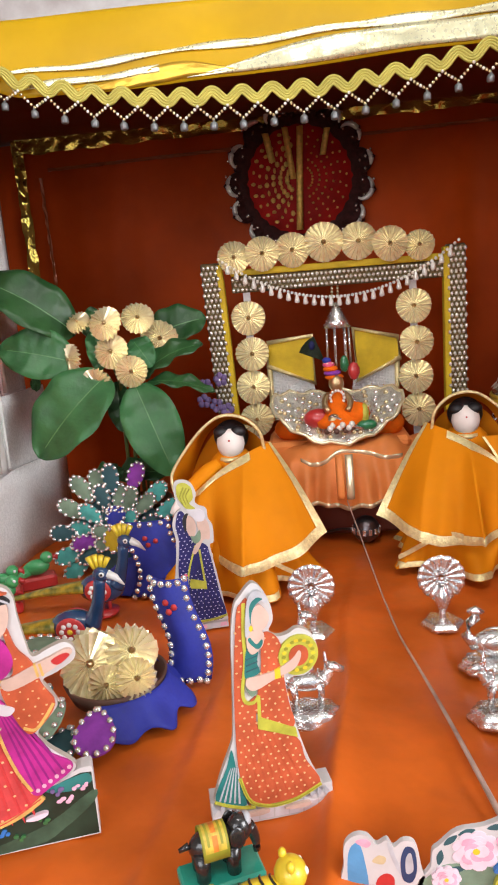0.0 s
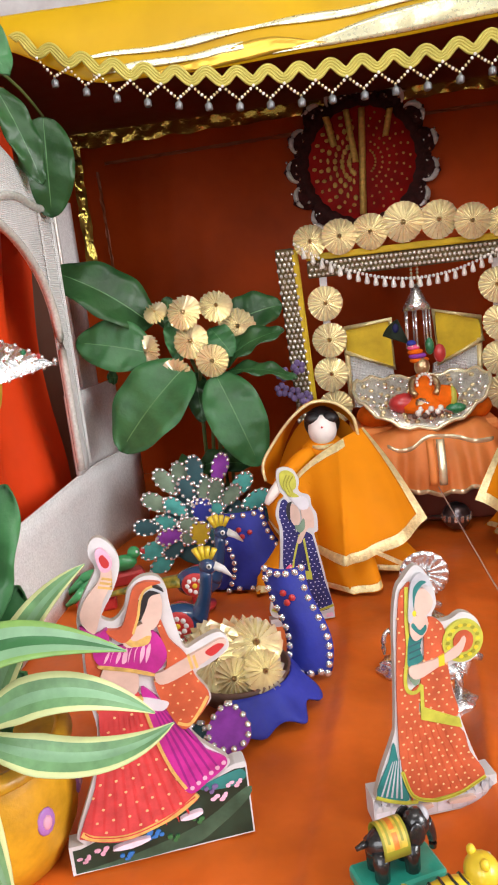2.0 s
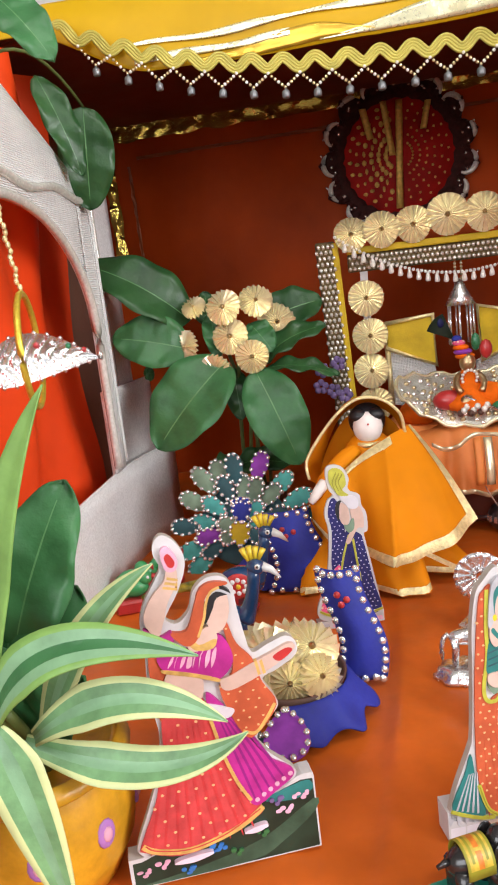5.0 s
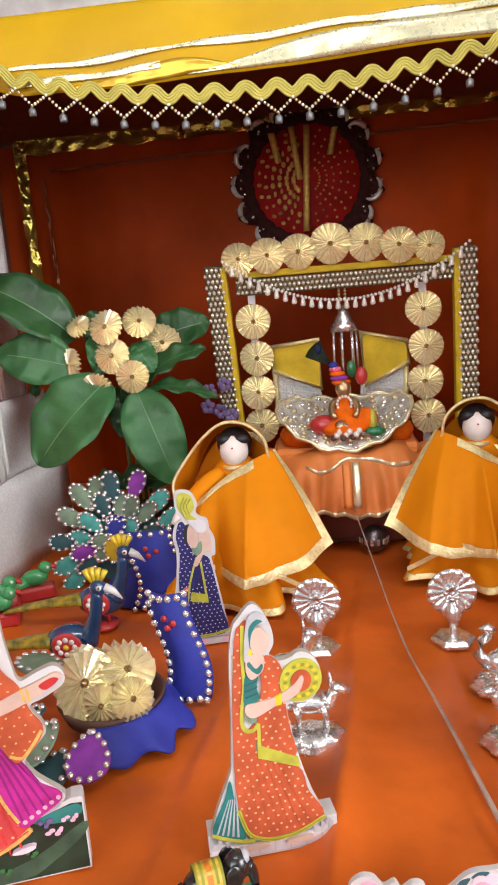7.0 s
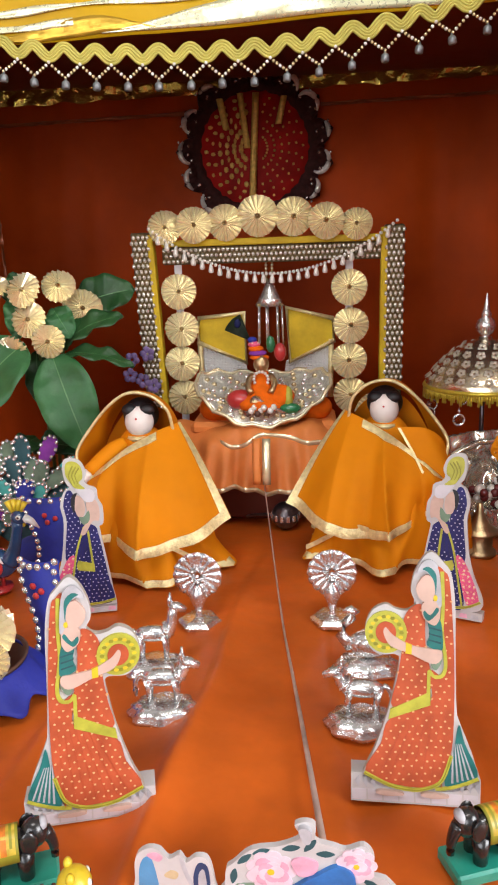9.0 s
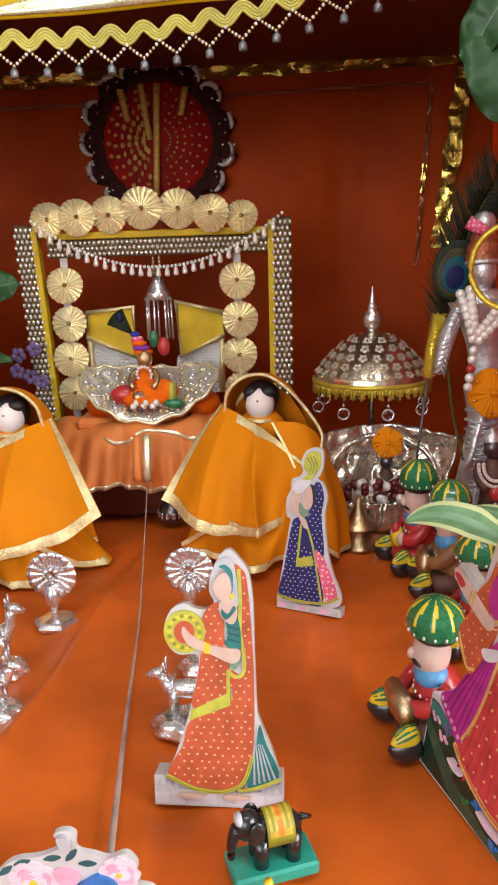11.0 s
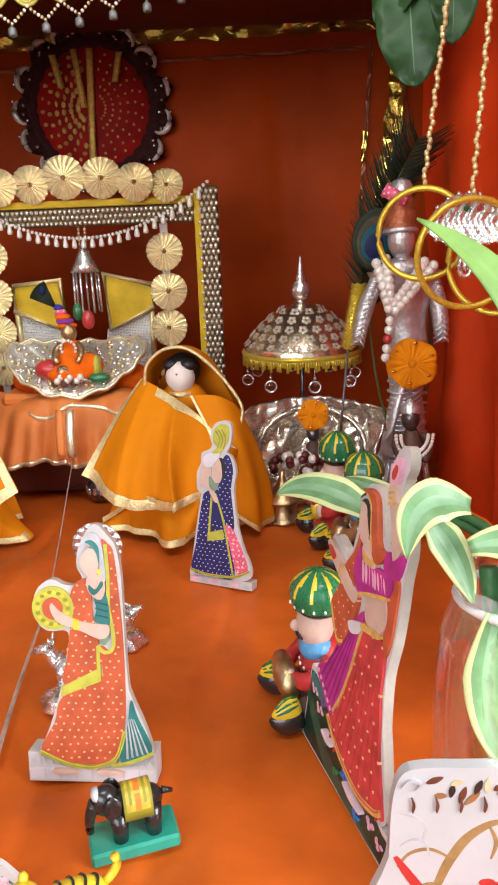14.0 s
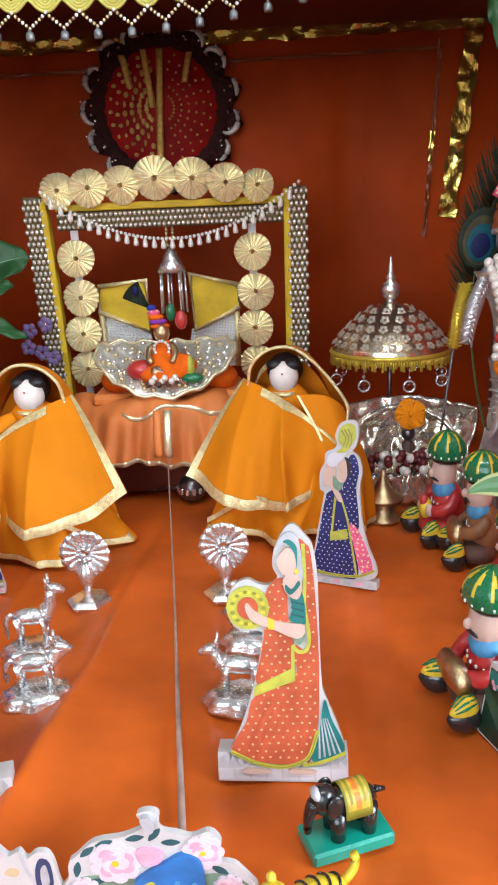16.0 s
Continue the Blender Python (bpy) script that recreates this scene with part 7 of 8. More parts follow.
couch = thing("foil_couch", (0.330, 0.955, 0.0), "small couch wrapped in crumpled silver-gold foil cloth", "couch")
CREPE = mat("silver_gold_brocade", (0.94, 0.82, 0.64), 0.22, 0.85, var=0.25, scale=30, bump=0.9, bscale=60, col2=(0.86, 0.80, 0.72))
_s = Shape()
def _couch(u, v):
    q = 2 * u - 1
    half = 0.084 * (0.74 + 0.30 * math.sin(min(1.0, v * 1.12) * math.pi * 0.56)) + 0.003 * math.sin(v * 9)
    top = 0.117 - 0.010 * q * q
    crease = wob(u * 2, v * 1.5, 3, 0.012, 3) + wob(u * 5, v * 4, 3, 0.003, 6)
    return (q * half, 0.022 - 0.034 * q * q + 0.012 * v + crease, 0.006 + (top - 0.006) * v + wob(u * 3, v, 6, 0.004, 8) * v)
_s.grid(_couch, 70, 30, CREPE)
backrest = part("backrest", _s, couch, "crumpled foil backrest", thick=0.003)
_s = Shape()
_s.tube([tuple(Vector(_couch(0.5 - 0.42 * math.cos(math.pi * i / 24), 0.42 + 0.46 * math.sin(math.pi * i / 24))) + Vector((0, -0.004, 0))) for i in range(25)], 0.0042, CREPE, 8)
part("arch_fold", _s, backrest)
_s = Shape()
_s.grid(lambda u, v: (0.074 * (2 * u - 1), -0.048 + 0.055 * max(0, v - 0.45) / 0.55 + wob(u * 5, v, 4, 0.006), 0.003 + 0.036 * math.sin(min(1.0, v * 2.0) * math.pi / 2) + wob(u * 8, v * 3, 3, 0.008, 8)), 60, 20, CREPE)
part("seat", _s, couch, "crumpled foil seat", thick=0.002)

_s = Shape()
_s.lathe([(0, 0), (0.014, 0.001), (0.012, 0.014), (0.008, 0.024), (0.004, 0.030)], BROWN, 14)
_s.ball((0, -0.002, 0.038), (0.0085, 0.008, 0.0095), DARK_METAL, 12)
for k in range(16):
    a = radians(180 + 180 * k / 15)
    _s.ball((0.011 * math.cos(a), -0.010, 0.026 + 0.012 * math.sin(a)), 0.0021, PEARL, 6)
thing("small_idol", (0.330, 0.930, 0.047), "small dark idol with pearl necklace sitting on the foil couch", "idol", shape=_s)


def fabric_flower(c, normal, r, label):
    f = thing("fabric_flower", (0, 0, 0), label, "flower", "orange fabric flowers")
    q = Matrix.Translation(c) @ Vector((0, 0, 1)).rotation_difference(Vector(normal)).to_matrix().to_4x4()
    s = Shape(q)
    s.grid(lambda u, v: (r * (0.12 + 0.88 * v) * (1 + 0.10 * abs(math.sin(u * math.tau * 2.5)) * v - 0.05 * v) * math.cos(u * math.tau), r * (0.12 + 0.88 * v) * (1 + 0.10 * abs(math.sin(u * math.tau * 2.5)) * v - 0.05 * v) * math.sin(u * math.tau), r * (0.07 * math.sin(u * math.tau * 21 + 2 * math.sin(u * math.tau * 3)) * v * (1.3 - v) + 0.16 * math.sin(u * math.tau * 5) * v * v + 0.10 * (1 - v))), 128, 6, SAFFRON, wrap_u=True)
    part("ruffle", s, f, thick=0.0008)
    s = Shape(q)
    s.ball((0, 0, r * 0.22), (r * 0.16, r * 0.16, r * 0.1), SAFFRON, 8)
    part("button", s, f)
    for k in range(6):
        a = k / 6 * math.tau + 0.3
        s = Shape(q)
        s.ball((r * 0.82 * math.cos(a), r * 0.82 * math.sin(a), r * 0.16), (r * 0.10, r * 0.06, r * 0.04), GOLD_FOIL, 6)
        part("foil_fleck", s, f, "gold foil fleck")


fabric_flower((0.330, 0.917, 0.111), (0, -1, 0.25), 0.018, "orange ruffled fabric flower above the small dark idol")
fabric_flower((0.4315, 0.850, 0.181), (-0.1, -1, 0.25), 0.026, "orange ruffled fabric flower on the silver statue")
rnd = random.Random(3)
beads = thing("bead_heap", (0.325, 0.905, 0.0), "heap of maroon and pearl beads on the foil couch", "beads")
for i in range(38):
    _s = Shape()
    _s.ball((rnd.uniform(-0.046, 0.026), rnd.uniform(-0.012, 0.012), 0.046 + rnd.uniform(0, 0.020)), 0.0054, MAROON_BEAD if i % 3 else PEARL, 9)
    part("bead", _s, beads)

bell = thing("brass_bell", (0.291, 0.868, 0.0), "dull brass bell standing on a copper foot beside the couch", "bell")
_s = Shape()
_s.lathe([(0.0, 0.060), (0.003, 0.060), (0.004, 0.052), (0.008, 0.042), (0.013, 0.034), (0.022, 0.028), (0.023, 0.025), (0.018, 0.025)], BRASS, 28)
part("bell_body", _s, bell)
_s = Shape()
_s.lathe([(0.016, 0.025), (0.0155, 0.006), (0.020, 0.003), (0.021, 0.0), (0, 0)], BRASS, 24)
part("foot", _s, bell, "copper foot")
_s = Shape()
_s.ball((-0.018, -0.010, 0.036), (0.006, 0.006, 0.007), CRYSTAL, 10)
part("glass_bead", _s, bell, "clear glass bead")


# the silver statue is one plain shape
_s = Shape()
_s.lathe([(0, 0), (0.040, 0.0), (0.040, 0.012), (0.030, 0.018)], SILVER_PAINT, 28)
_s.lathe([(0.040, 0.014), (0.036, 0.04), (0.028, 0.075), (0.023, 0.10)], SILVER_PAINT, 60, lobes=15, depth=0.06)
_s.lathe([(0.022, 0.09), (0.026, 0.11), (0.020, 0.14), (0.024, 0.165), (0.028, 0.18)], SILVER_PAINT, 28, (0.004, 0, 0))
def _torso(u, v):
    a = u * math.tau
    w = 0.030 - 0.010 * math.sin(v * math.pi) + 0.008 * v * v
    return (0.008 - 0.010 * v + w * math.cos(a) * (1 + 0.25 * v), w * 0.72 * math.sin(a), 0.170 + 0.105 * v)
_s.grid(_torso, 24, 10, SILVER_PAINT, wrap_u=True)
_s.ball((-0.002, 0, 0.276), (0.034, 0.020, 0.014), SILVER_PAINT, 16)
_s.tube([(-0.004, 0, 0.276), (-0.006, -0.002, 0.292)], 0.010, SILVER_PAINT, 10)
_s.ball((-0.008, -0.004, 0.308), (0.0165, 0.0165, 0.020), SILVER_PAINT, 18)
_s.lathe([(0.0180, 0.314), (0.0200, 0.318), (0.0190, 0.324), (0.0175, 0.325), (0.0190, 0.329), (0.0170, 0.336), (0.0145, 0.337), (0.0160, 0.341), (0.0130, 0.349), (0.0090, 0.351)], COPPER, 30, (-0.008, 0, 0), lobes=15, depth=0.05)
_s.lathe([(0.0100, 0.349), (0.0140, 0.353), (0.0140, 0.360), (0.0100, 0.366), (0.0, 0.369)], SILVER_PAINT, 20, (-0.008, 0, 0))
_s.tube(ring_pts((-0.008, -0.001, 0.316), 0.0190, (0, 0.1, 1), 24), 0.0030, SILVER_PAINT, 6, closed=True)
_s.tube(arc((-0.030, 0, 0.274), (-0.054, -0.01, 0.250), (-0.066, -0.018, 0.202), 10), [0.010, 0.0095, 0.009, 0.009, 0.0095, 0.010, 0.010, 0.0095, 0.009, 0.008, 0.005], SILVER_PAINT, 12)
_s.tube(arc((0.028, 0, 0.272), (0.043, -0.008, 0.25), (0.042, -0.016, 0.200), 10), [0.010, 0.0098, 0.0095, 0.0095, 0.010, 0.0105, 0.011, 0.0105, 0.010, 0.0085, 0.005], SILVER_PAINT, 12)
_s.tube(arc((0.020, 0.0, 0.19), (-0.030, -0.03, 0.15), (-0.022, -0.018, 0.07), 12), 0.010, SILVER_PAINT, 10, flat=0.5)
for k in range(7):
    _s.tube(ring_pts((0.005, 0, 0.100 + 0.011 * k), 0.0245, (0.1, 0.15, 1), 20), 0.0018, SILVER_PAINT, 5, closed=True)
for pts, r0 in ((((-0.030, 0, 0.274), (-0.054, -0.01, 0.250), (-0.066, -0.018, 0.202)), 0.0092), (((0.028, 0, 0.272), (0.043, -0.008, 0.25), (0.042, -0.016, 0.200)), 0.0100)):
    spine = arc(*pts, 16)
    for k in range(2, 16):
        d = (spine[min(k + 1, 16)] - spine[k - 1]).normalized()
        for side in (-1, 1):
            w = Vector((d.z, 0, -d.x)) * side
            _s.tube([spine[k] + Vector((0, -r0, 0)), spine[k] + w * r0 * 0.6 + Vector((0, -r0 * 0.8, 0)) + d * 0.004, spine[k] + w * r0 + d * 0.008], [0.0016, 0.0016, 0.0009], SILVER_PAINT, 5)
for k in range(26):
    a = k / 26 * math.tau
    _s.tube([(0.030 * math.cos(a), 0.030 * math.sin(a), 0.072), (0.035 * math.cos(a), 0.035 * math.sin(a), 0.048), (0.041 * math.cos(a + 0.1), 0.041 * math.sin(a + 0.1), 0.018)], 0.0018, SILVER_PAINT, 5)
for k in range(14):
    _s.tube(arc((-0.026 + 0.002 * math.sin(k), -0.021, 0.150 - 0.006 * k), (-0.006, -0.032, 0.142 - 0.006 * k), (0.018, -0.022, 0.158 - 0.006 * k), 6), 0.0016, SILVER_PAINT, 5)
thing("silver_statue", pose(0.428, 0.880, 0.0, 0, 0, 8) @ Matrix.Diagonal((0.86, 0.86, 1, 1)), "tall silver statue hung with white beads before the scarlet drape", "statue", shape=_s)

garland2 = thing("bead_garland", (0.424, 0.858, 0.0), "string of large white beads hung round the silver statue", "necklace")
for end, count in (((-0.032, 0.286), 7), ((0.026, 0.282), 9)):
    for row in range(2):
        for i in range(count):
            f = i / count
            _s = Shape()
            _s.ball((end[0] + (-0.018 - end[0]) * f + 0.0095 * row * (1 - f) * (1 if end[0] < 0 else -1), -0.012 - 0.010 * math.sin(f * 2.4), end[1] + (0.234 + 0.004 * row - end[1]) * f + 0.004 * row), 0.0052, PEARL, 9)
            part("bead", _s, garland2)
for i in range(5):
    _s = Shape()
    _s.ball((-0.019 - 0.001 * i, -0.022, 0.229 - 0.0095 * i), 0.0048, PEARL if i != 2 else RED_PAINT, 9)
    part("bead", _s, garland2)

_s = Shape()
_s.lathe([(0, 0), (0.020, 0.0), (0.020, 0.006), (0.014, 0.010), (0.016, 0.050), (0.011, 0.080), (0.014, 0.100), (0.006, 0.116)], BROWN, 20)
_s.ball((-0.002, -0.003, 0.128), (0.010, 0.010, 0.012), DARK_METAL, 12)
_s.lathe([(0.010, 0.134), (0.011, 0.140), (0.0, 0.150)], SILVER_PAINT, 14, (-0.002, 0, 0))
for sx in (-1, 1):
    _s.tube(arc((sx * 0.012, 0, 0.112), (sx * 0.024, -0.006, 0.10), (sx * 0.010, -0.016, 0.086), 6), 0.0045, BROWN, 8)
for k in range(22):
    a = radians(180 + 180 * k / 21)
    for r in (0.014, 0.019):
        _s.ball((r * math.cos(a), -0.017, 0.114 + r * 1.3 * math.sin(a)), 0.0022, PEARL, 6)
_s.ball((0, -0.018, 0.082), (0.008, 0.004, 0.008), RED_PAINT, 10)
for k in range(8):
    _s.ball((0.002 * math.sin(k), -0.017, 0.070 - 0.005 * k), 0.0022, PEARL, 6)
thing("standing_idol", (0.428, 0.826, 0.0), "small dark standing idol with white bead collar and red bloom", "idol", shape=_s)

feather = thing("peacock_feather", (0, 0, 0), "peacock feather with blue eye standing behind the silver statue", "feather")
quill = arc((0.452, 0.925, 0.0), (0.350, 0.915, 0.24), (0.430, 0.905, 0.385), 24)
_s = Shape()
_s.tube(quill, [0.0018 - 0.00005 * i for i in range(25)], STEM, 6)
part("quill", _s, feather)
_s = Shape()
for i in range(13, 25):
    for k in range(14):
        p = quill[i] + (quill[min(i + 1, 24)] - quill[min(i, 23)]) * (k / 7)
        d = (quill[min(i + 1, 24)] - quill[max(i - 1, 0)]).normalized()
        nrm = Vector((d.z, 0, -d.x))
        for sgn in (-1, 1):
            ln = 0.034 * (0.7 + 0.5 * rnd.random())
            e = p + nrm * sgn * ln * 0.8 + d * ln * 0.9 + Vector((0, rnd.uniform(-0.004, 0.004), 0))
            _s.tube([p, (p + e) / 2 + d * -0.004, e], [0.0009, 0.0008, 0.0003], BARB if rnd.random() < 0.75 else BARB_BRONZE, 3)
tagged(part("barb_fringe", _s, feather, "dark green fine barbs"), kind="stuff")
EYE_AT = pose(0.398, 0.897, 0.308, 0, 12, 0)
for r, col, dy in ((0.032, BARB, 0.0), (0.026, BARB_BRONZE, -0.0010), (0.020, TEAL_EYE, -0.0020), (0.013, NAVY_EYE, -0.0030)):
    _s = Shape(EYE_AT)
    _s.ball((0, dy, -0.012 * (0.03 - r) / 0.03), (r * 0.78, 0.0012, r), col, 22)
    part("eye_ring", _s, feather)

_s = Shape()
_s.tube([(0.366, 0.872, 0.195), (0.372, 0.882, 0.230), (0.380, 0.886, 0.262)], [0.0050, 0.0056, 0.0050], GOLD_SPARK, 10)
_s.tube([(0.366, 0.872, 0.197), (0.352, 0.90, 0.002)], 0.0016, DARK_METAL, 6)
for k in range(220):
    f, a = (k + 0.5) / 220, k * 2.4
    c = Vector((0.366 + 0.014 * f, 0.872 + 0.014 * f, 0.195 + 0.067 * f))
    d = Vector((math.cos(a), math.sin(a), 0.3))
    _s.tube([c, c + d * 0.0088], [0.0011, 0.0004], GOLD_SPARK, 3)
thing("tinsel_stick", (0, 0, 0), "gold tinsel stick leaning beside the silver statue", "stick", shape=_s)
_s = Shape()
_s.tube([(0.402, 0.868, 0.358), (0.424, 0.866, 0.345)], [0.007, 0.006], PINK, 8)
thing("pink_bow", (0, 0, 0), "bright pink ribbon tied to the statue's crown", "ribbon", shape=_s)


# ---- seated clay musicians along the side, each one plain shape ----
def musician(k):
    s = Shape()
    coat = RED_PAINT if k != 1 else BROWN_PAINT
    s.ball((0.004, 0, 0.030), (0.021, 0.024, 0.024), coat, 18)
    s.ball((-0.002, 0, 0.046), (0.016, 0.018, 0.010), BLUE_PAINT, 14)
    s.ball((-0.006, 0, 0.012), (0.028, 0.034, 0.012), BROWN if k % 2 else RED_PAINT, 16)
    for i in range(9):
        a = radians(100 + 20 * i)
        s.ball((0.004 + 0.0205 * math.cos(a), 0.0235 * math.sin(a), 0.034), 0.0016, WHITE_PAINT, 5)
    for sy in (-1, 1):
        s.tube(arc((0.004, sy * 0.022, 0.044), (-0.012, sy * 0.034, 0.030), (-0.026, sy * 0.012, 0.030), 7), [0.007, 0.0075, 0.0075, 0.007, 0.0065, 0.006, 0.006, 0.005], coat, 9)
        s.ball((-0.028, sy * 0.011, 0.030), 0.0062, SKIN, 9)
        # pointed shoe: dark below, yellow striped top with a curled toe
        s.tube(arc((-0.022, sy * 0.026, 0.010), (-0.040, sy * 0.029, 0.006), (-0.050, sy * 0.031, 0.012), 8), [0.008, 0.0095, 0.0100, 0.0098, 0.009, 0.0078, 0.006, 0.004, 0.0015], BLACK, 12)
        s.tube(arc((-0.024, sy * 0.026, 0.017), (-0.038, sy * 0.029, 0.014), (-0.048, sy * 0.031, 0.015), 8), [0.006, 0.0078, 0.0084, 0.0082, 0.0075, 0.0066, 0.005, 0.0035, 0.001], YELLOW_PAINT, 12)
        for q in range(5):
            w = 0.0042 * (q - 2)
            s.tube([(-0.026, sy * 0.027 + w * 0.9, 0.0245 - 0.0012 * abs(q - 2)), (-0.036, sy * 0.028 + w, 0.0228 - 0.0016 * abs(q - 2)), (-0.045, sy * 0.031 + w * 0.6, 0.0190 - 0.001 * abs(q - 2))], [0.0006, 0.0013, 0.0005], GREEN_PAINT, 4)
    s.ball((-0.003, 0, 0.062), (0.0165, 0.0155, 0.0170), SKIN, 18)
    s.ball((-0.0200, 0, 0.062), (0.0052, 0.0036, 0.0042), SKIN, 8)
    s.tube(arc((-0.0165, -0.011, 0.0560), (-0.0225, 0, 0.0585), (-0.0165, 0.011, 0.0560), 6), [0.0006, 0.0014, 0.0016, 0.0012, 0.0016, 0.0014, 0.0006], HAIR, 5)
    s.tube(ring_pts((0, 0, 0.075), 0.0155, (0, 0, 1), 22), 0.0042, BLACK, 7, closed=True)
    def turban(u, v):
        a = u * math.tau
        b = math.radians(-20 + 110 * v)
        r = 0.0245 * math.cos(b) * (1 + 0.03 * math.cos(a * 9))
        return (r * math.cos(a), r * math.sin(a), 0.082 + 0.0175 * math.sin(b))
    s.grid(turban, 54, 8, GREEN_PAINT, wrap_u=True, pick=lambda i, j: YELLOW_PAINT if (i % 6 == 0 and 1 < j < 7) or (i % 6 == 1 and 3 < j < 6) else GREEN_PAINT)
    for i in range(16):
        a = i / 16 * math.tau
        s.ball((0.0240 * math.cos(a), 0.0240 * math.sin(a), 0.0785), 0.0014, WHITE_PAINT, 5)
    if k % 2 == 0:
        s.ball((-0.028, 0, 0.030), (0.009, 0.008, 0.010), YELLOW_PAINT, 12)
        s.ball((-0.031, 0, 0.037), (0.006, 0.006, 0.006), RED_PAINT, 10)
    else:
        s.tube([(-0.030, -0.022, 0.026), (-0.030, 0, 0.027), (-0.030, 0.022, 0.028)], [0.008, 0.011, 0.008], BRASS, 12)
    return s


for k, (x, y, yaw, tall) in enumerate(((0.341, 0.815, 14, 1.20), (0.361, 0.752, -6, 1.17), (0.362, 0.645, 2, 1.05), (0.302, 0.522, 10, 1.08))):
    thing("clay_musician", pose(x + 0.008, y, 0.0, 0, 0, yaw) @ Matrix.Diagonal((0.80, 0.82, tall, 1)), "painted clay musician doll with striped green turban and yellow shoes", "figurine", "clay musicians", musician(k))


# ---- potted plants at the two front corners ----
LILAC_SPOT = mat("lilac_paint", (0.42, 0.18, 0.50), 0.5, var=0.2, scale=90)
POT_PAINT = mat("ochre_yellow_paint", (0.62, 0.32, 0.015), 0.4, var=0.3, scale=50, coat=0.2)
pot = thing("potted_spider_plant", (-0.318, 0.405, 0.0), "striped cream and green spider plant in a yellow painted pot", "plant")
_s = Shape()
_s.lathe([(0, 0), (0.042, 0.0), (0.052, 0.02), (0.057, 0.045), (0.054, 0.072), (0.050, 0.082), (0.047, 0.082), (0.048, 0.070), (0, 0.066)], POT_PAINT, 36)
body = part("pot", _s, pot, "yellow painted pot")
for i in range(7):
    a = radians(-150 + 40 * i)
    _s = Shape(Matrix.Rotation(a, 4, "Z") @ Matrix.Translation((0.0560, 0, 0.044)) @ Matrix.Rotation(radians(90), 4, "Y"))
    _s.ball((0, 0, 0), (0.009, 0.0065, 0.0018), LILAC_SPOT, 12)
    _s.ball((0, 0, 0.0012), (0.005, 0.0035, 0.0018), ROSE, 8)
    part("painted_spot", _s, body, "lilac painted spot")
_s = Shape()
_s.lathe([(0.0545, 0.073), (0.0575, 0.076), (0.0545, 0.081), (0.0505, 0.083)], POT_PAINT, 36)
part("rim", _s, body, "ochre painted rim")


def blade(pts, half, kind="striped"):
    """A long arching strap leaf through three points."""
    s = Shape()
    line = arc(*pts, 22)
    cols = (-1, -0.70, -0.25, 0.0, 0.25, 0.70, 1)
    def fn(u, v):
        i = int(round(v * 22))
        t = (line[min(i + 1, 22)] - line[max(i - 1, 0)]).normalized()
        side = t.cross(Vector((0, -0.75, 0.65))).normalized()
        n = side.cross(t)
        w = half * (min(1, 0.35 + 2.2 * v) * (1 - v ** 3.2)) + 0.0004
        c = cols[int(round(u * 6))]
        return tuple(line[i] + side * c * w + n * abs(c) * w * 0.22)
    s.grid(fn, 6, 22, STRIPE_GREEN, pick=lambda i, j: (STRIPE_CREAM if i in (0, 5) else (STRIPE_GREEN if i in (1, 4) else STRIPE_MID)) if kind == "striped" else (STRAP_GREEN if kind == "plain" or i in (0, 5) else (LEAF_PALE if i in (2, 3) else STRIPE_MID)))
    return s


for p0, p1, p2, half, kind in (
        ((0.006, -0.035, 0.150), (0.018, -0.035, 0.235), (0.061, -0.040, 0.297), 0.011, "plain"),
        ((0.003, -0.040, 0.122), (0.033, -0.050, 0.188), (0.120, -0.050, 0.160), 0.014, "green"),
        ((0.020, -0.020, 0.100), (0.046, -0.023, 0.168), (0.098, -0.030, 0.201), 0.011, "striped"),
        ((0.024, -0.040, 0.112), (0.078, -0.050, 0.156), (0.130, -0.050, 0.124), 0.012, "striped"),
        ((0.018, -0.040, 0.110), (0.094, -0.052, 0.084), (0.140, -0.053, 0.120), 0.011, "striped"),
        ((0.014, -0.060, 0.130), (0.028, -0.067, 0.108), (0.044, -0.070, 0.022), 0.015, "striped"),
        ((-0.010, -0.045, 0.125), (-0.005, -0.080, 0.130), (0.000, -0.085, 0.010), 0.012, "striped"),
        ((-0.010, -0.035, 0.125), (-0.050, -0.050, 0.220), (-0.090, -0.045, 0.190), 0.014, "striped"),
        ((0.000, -0.030, 0.120), (-0.010, -0.030, 0.250), (0.020, -0.030, 0.335), 0.014, "striped"),
        ((-0.005, -0.030, 0.120), (-0.04, -0.030, 0.24), (-0.065, -0.035, 0.300), 0.014, "plain")):
    part("leaf", blade((p0, p1, p2), half, kind), pot, thick=0.0007)
for b0, t0, half in (((0.000, 0.00, 0.14), (0.040, 0.02, 0.236), 0.026), ((0.00, 0.0, 0.11), (0.036, 0.02, 0.172), 0.026), ((-0.01, 0.0, 0.11), (0.012, 0.02, 0.205), 0.026), ((0.0, 0.0, 0.09), (0.040, 0.0, 0.125), 0.022), ((0.0, 0.0, 0.09), (-0.05, 0.0, 0.16), 0.03)):
    part("broad_leaf", leaf(b0, t0, half, (0.1, -1, 0.4), 0.010, "pale"), pot, "broad green leaf", thick=0.0007)
for i in range(5):
    _s = Shape()
    _s.tube(arc((0.004 * (i - 2), 0, 0.064), (0.006 * (i - 2), -0.02, 0.10), (0.003 * (i - 2), -0.036, 0.128), 6), 0.0035, STEM, 6)
    part("stem", _s, pot)

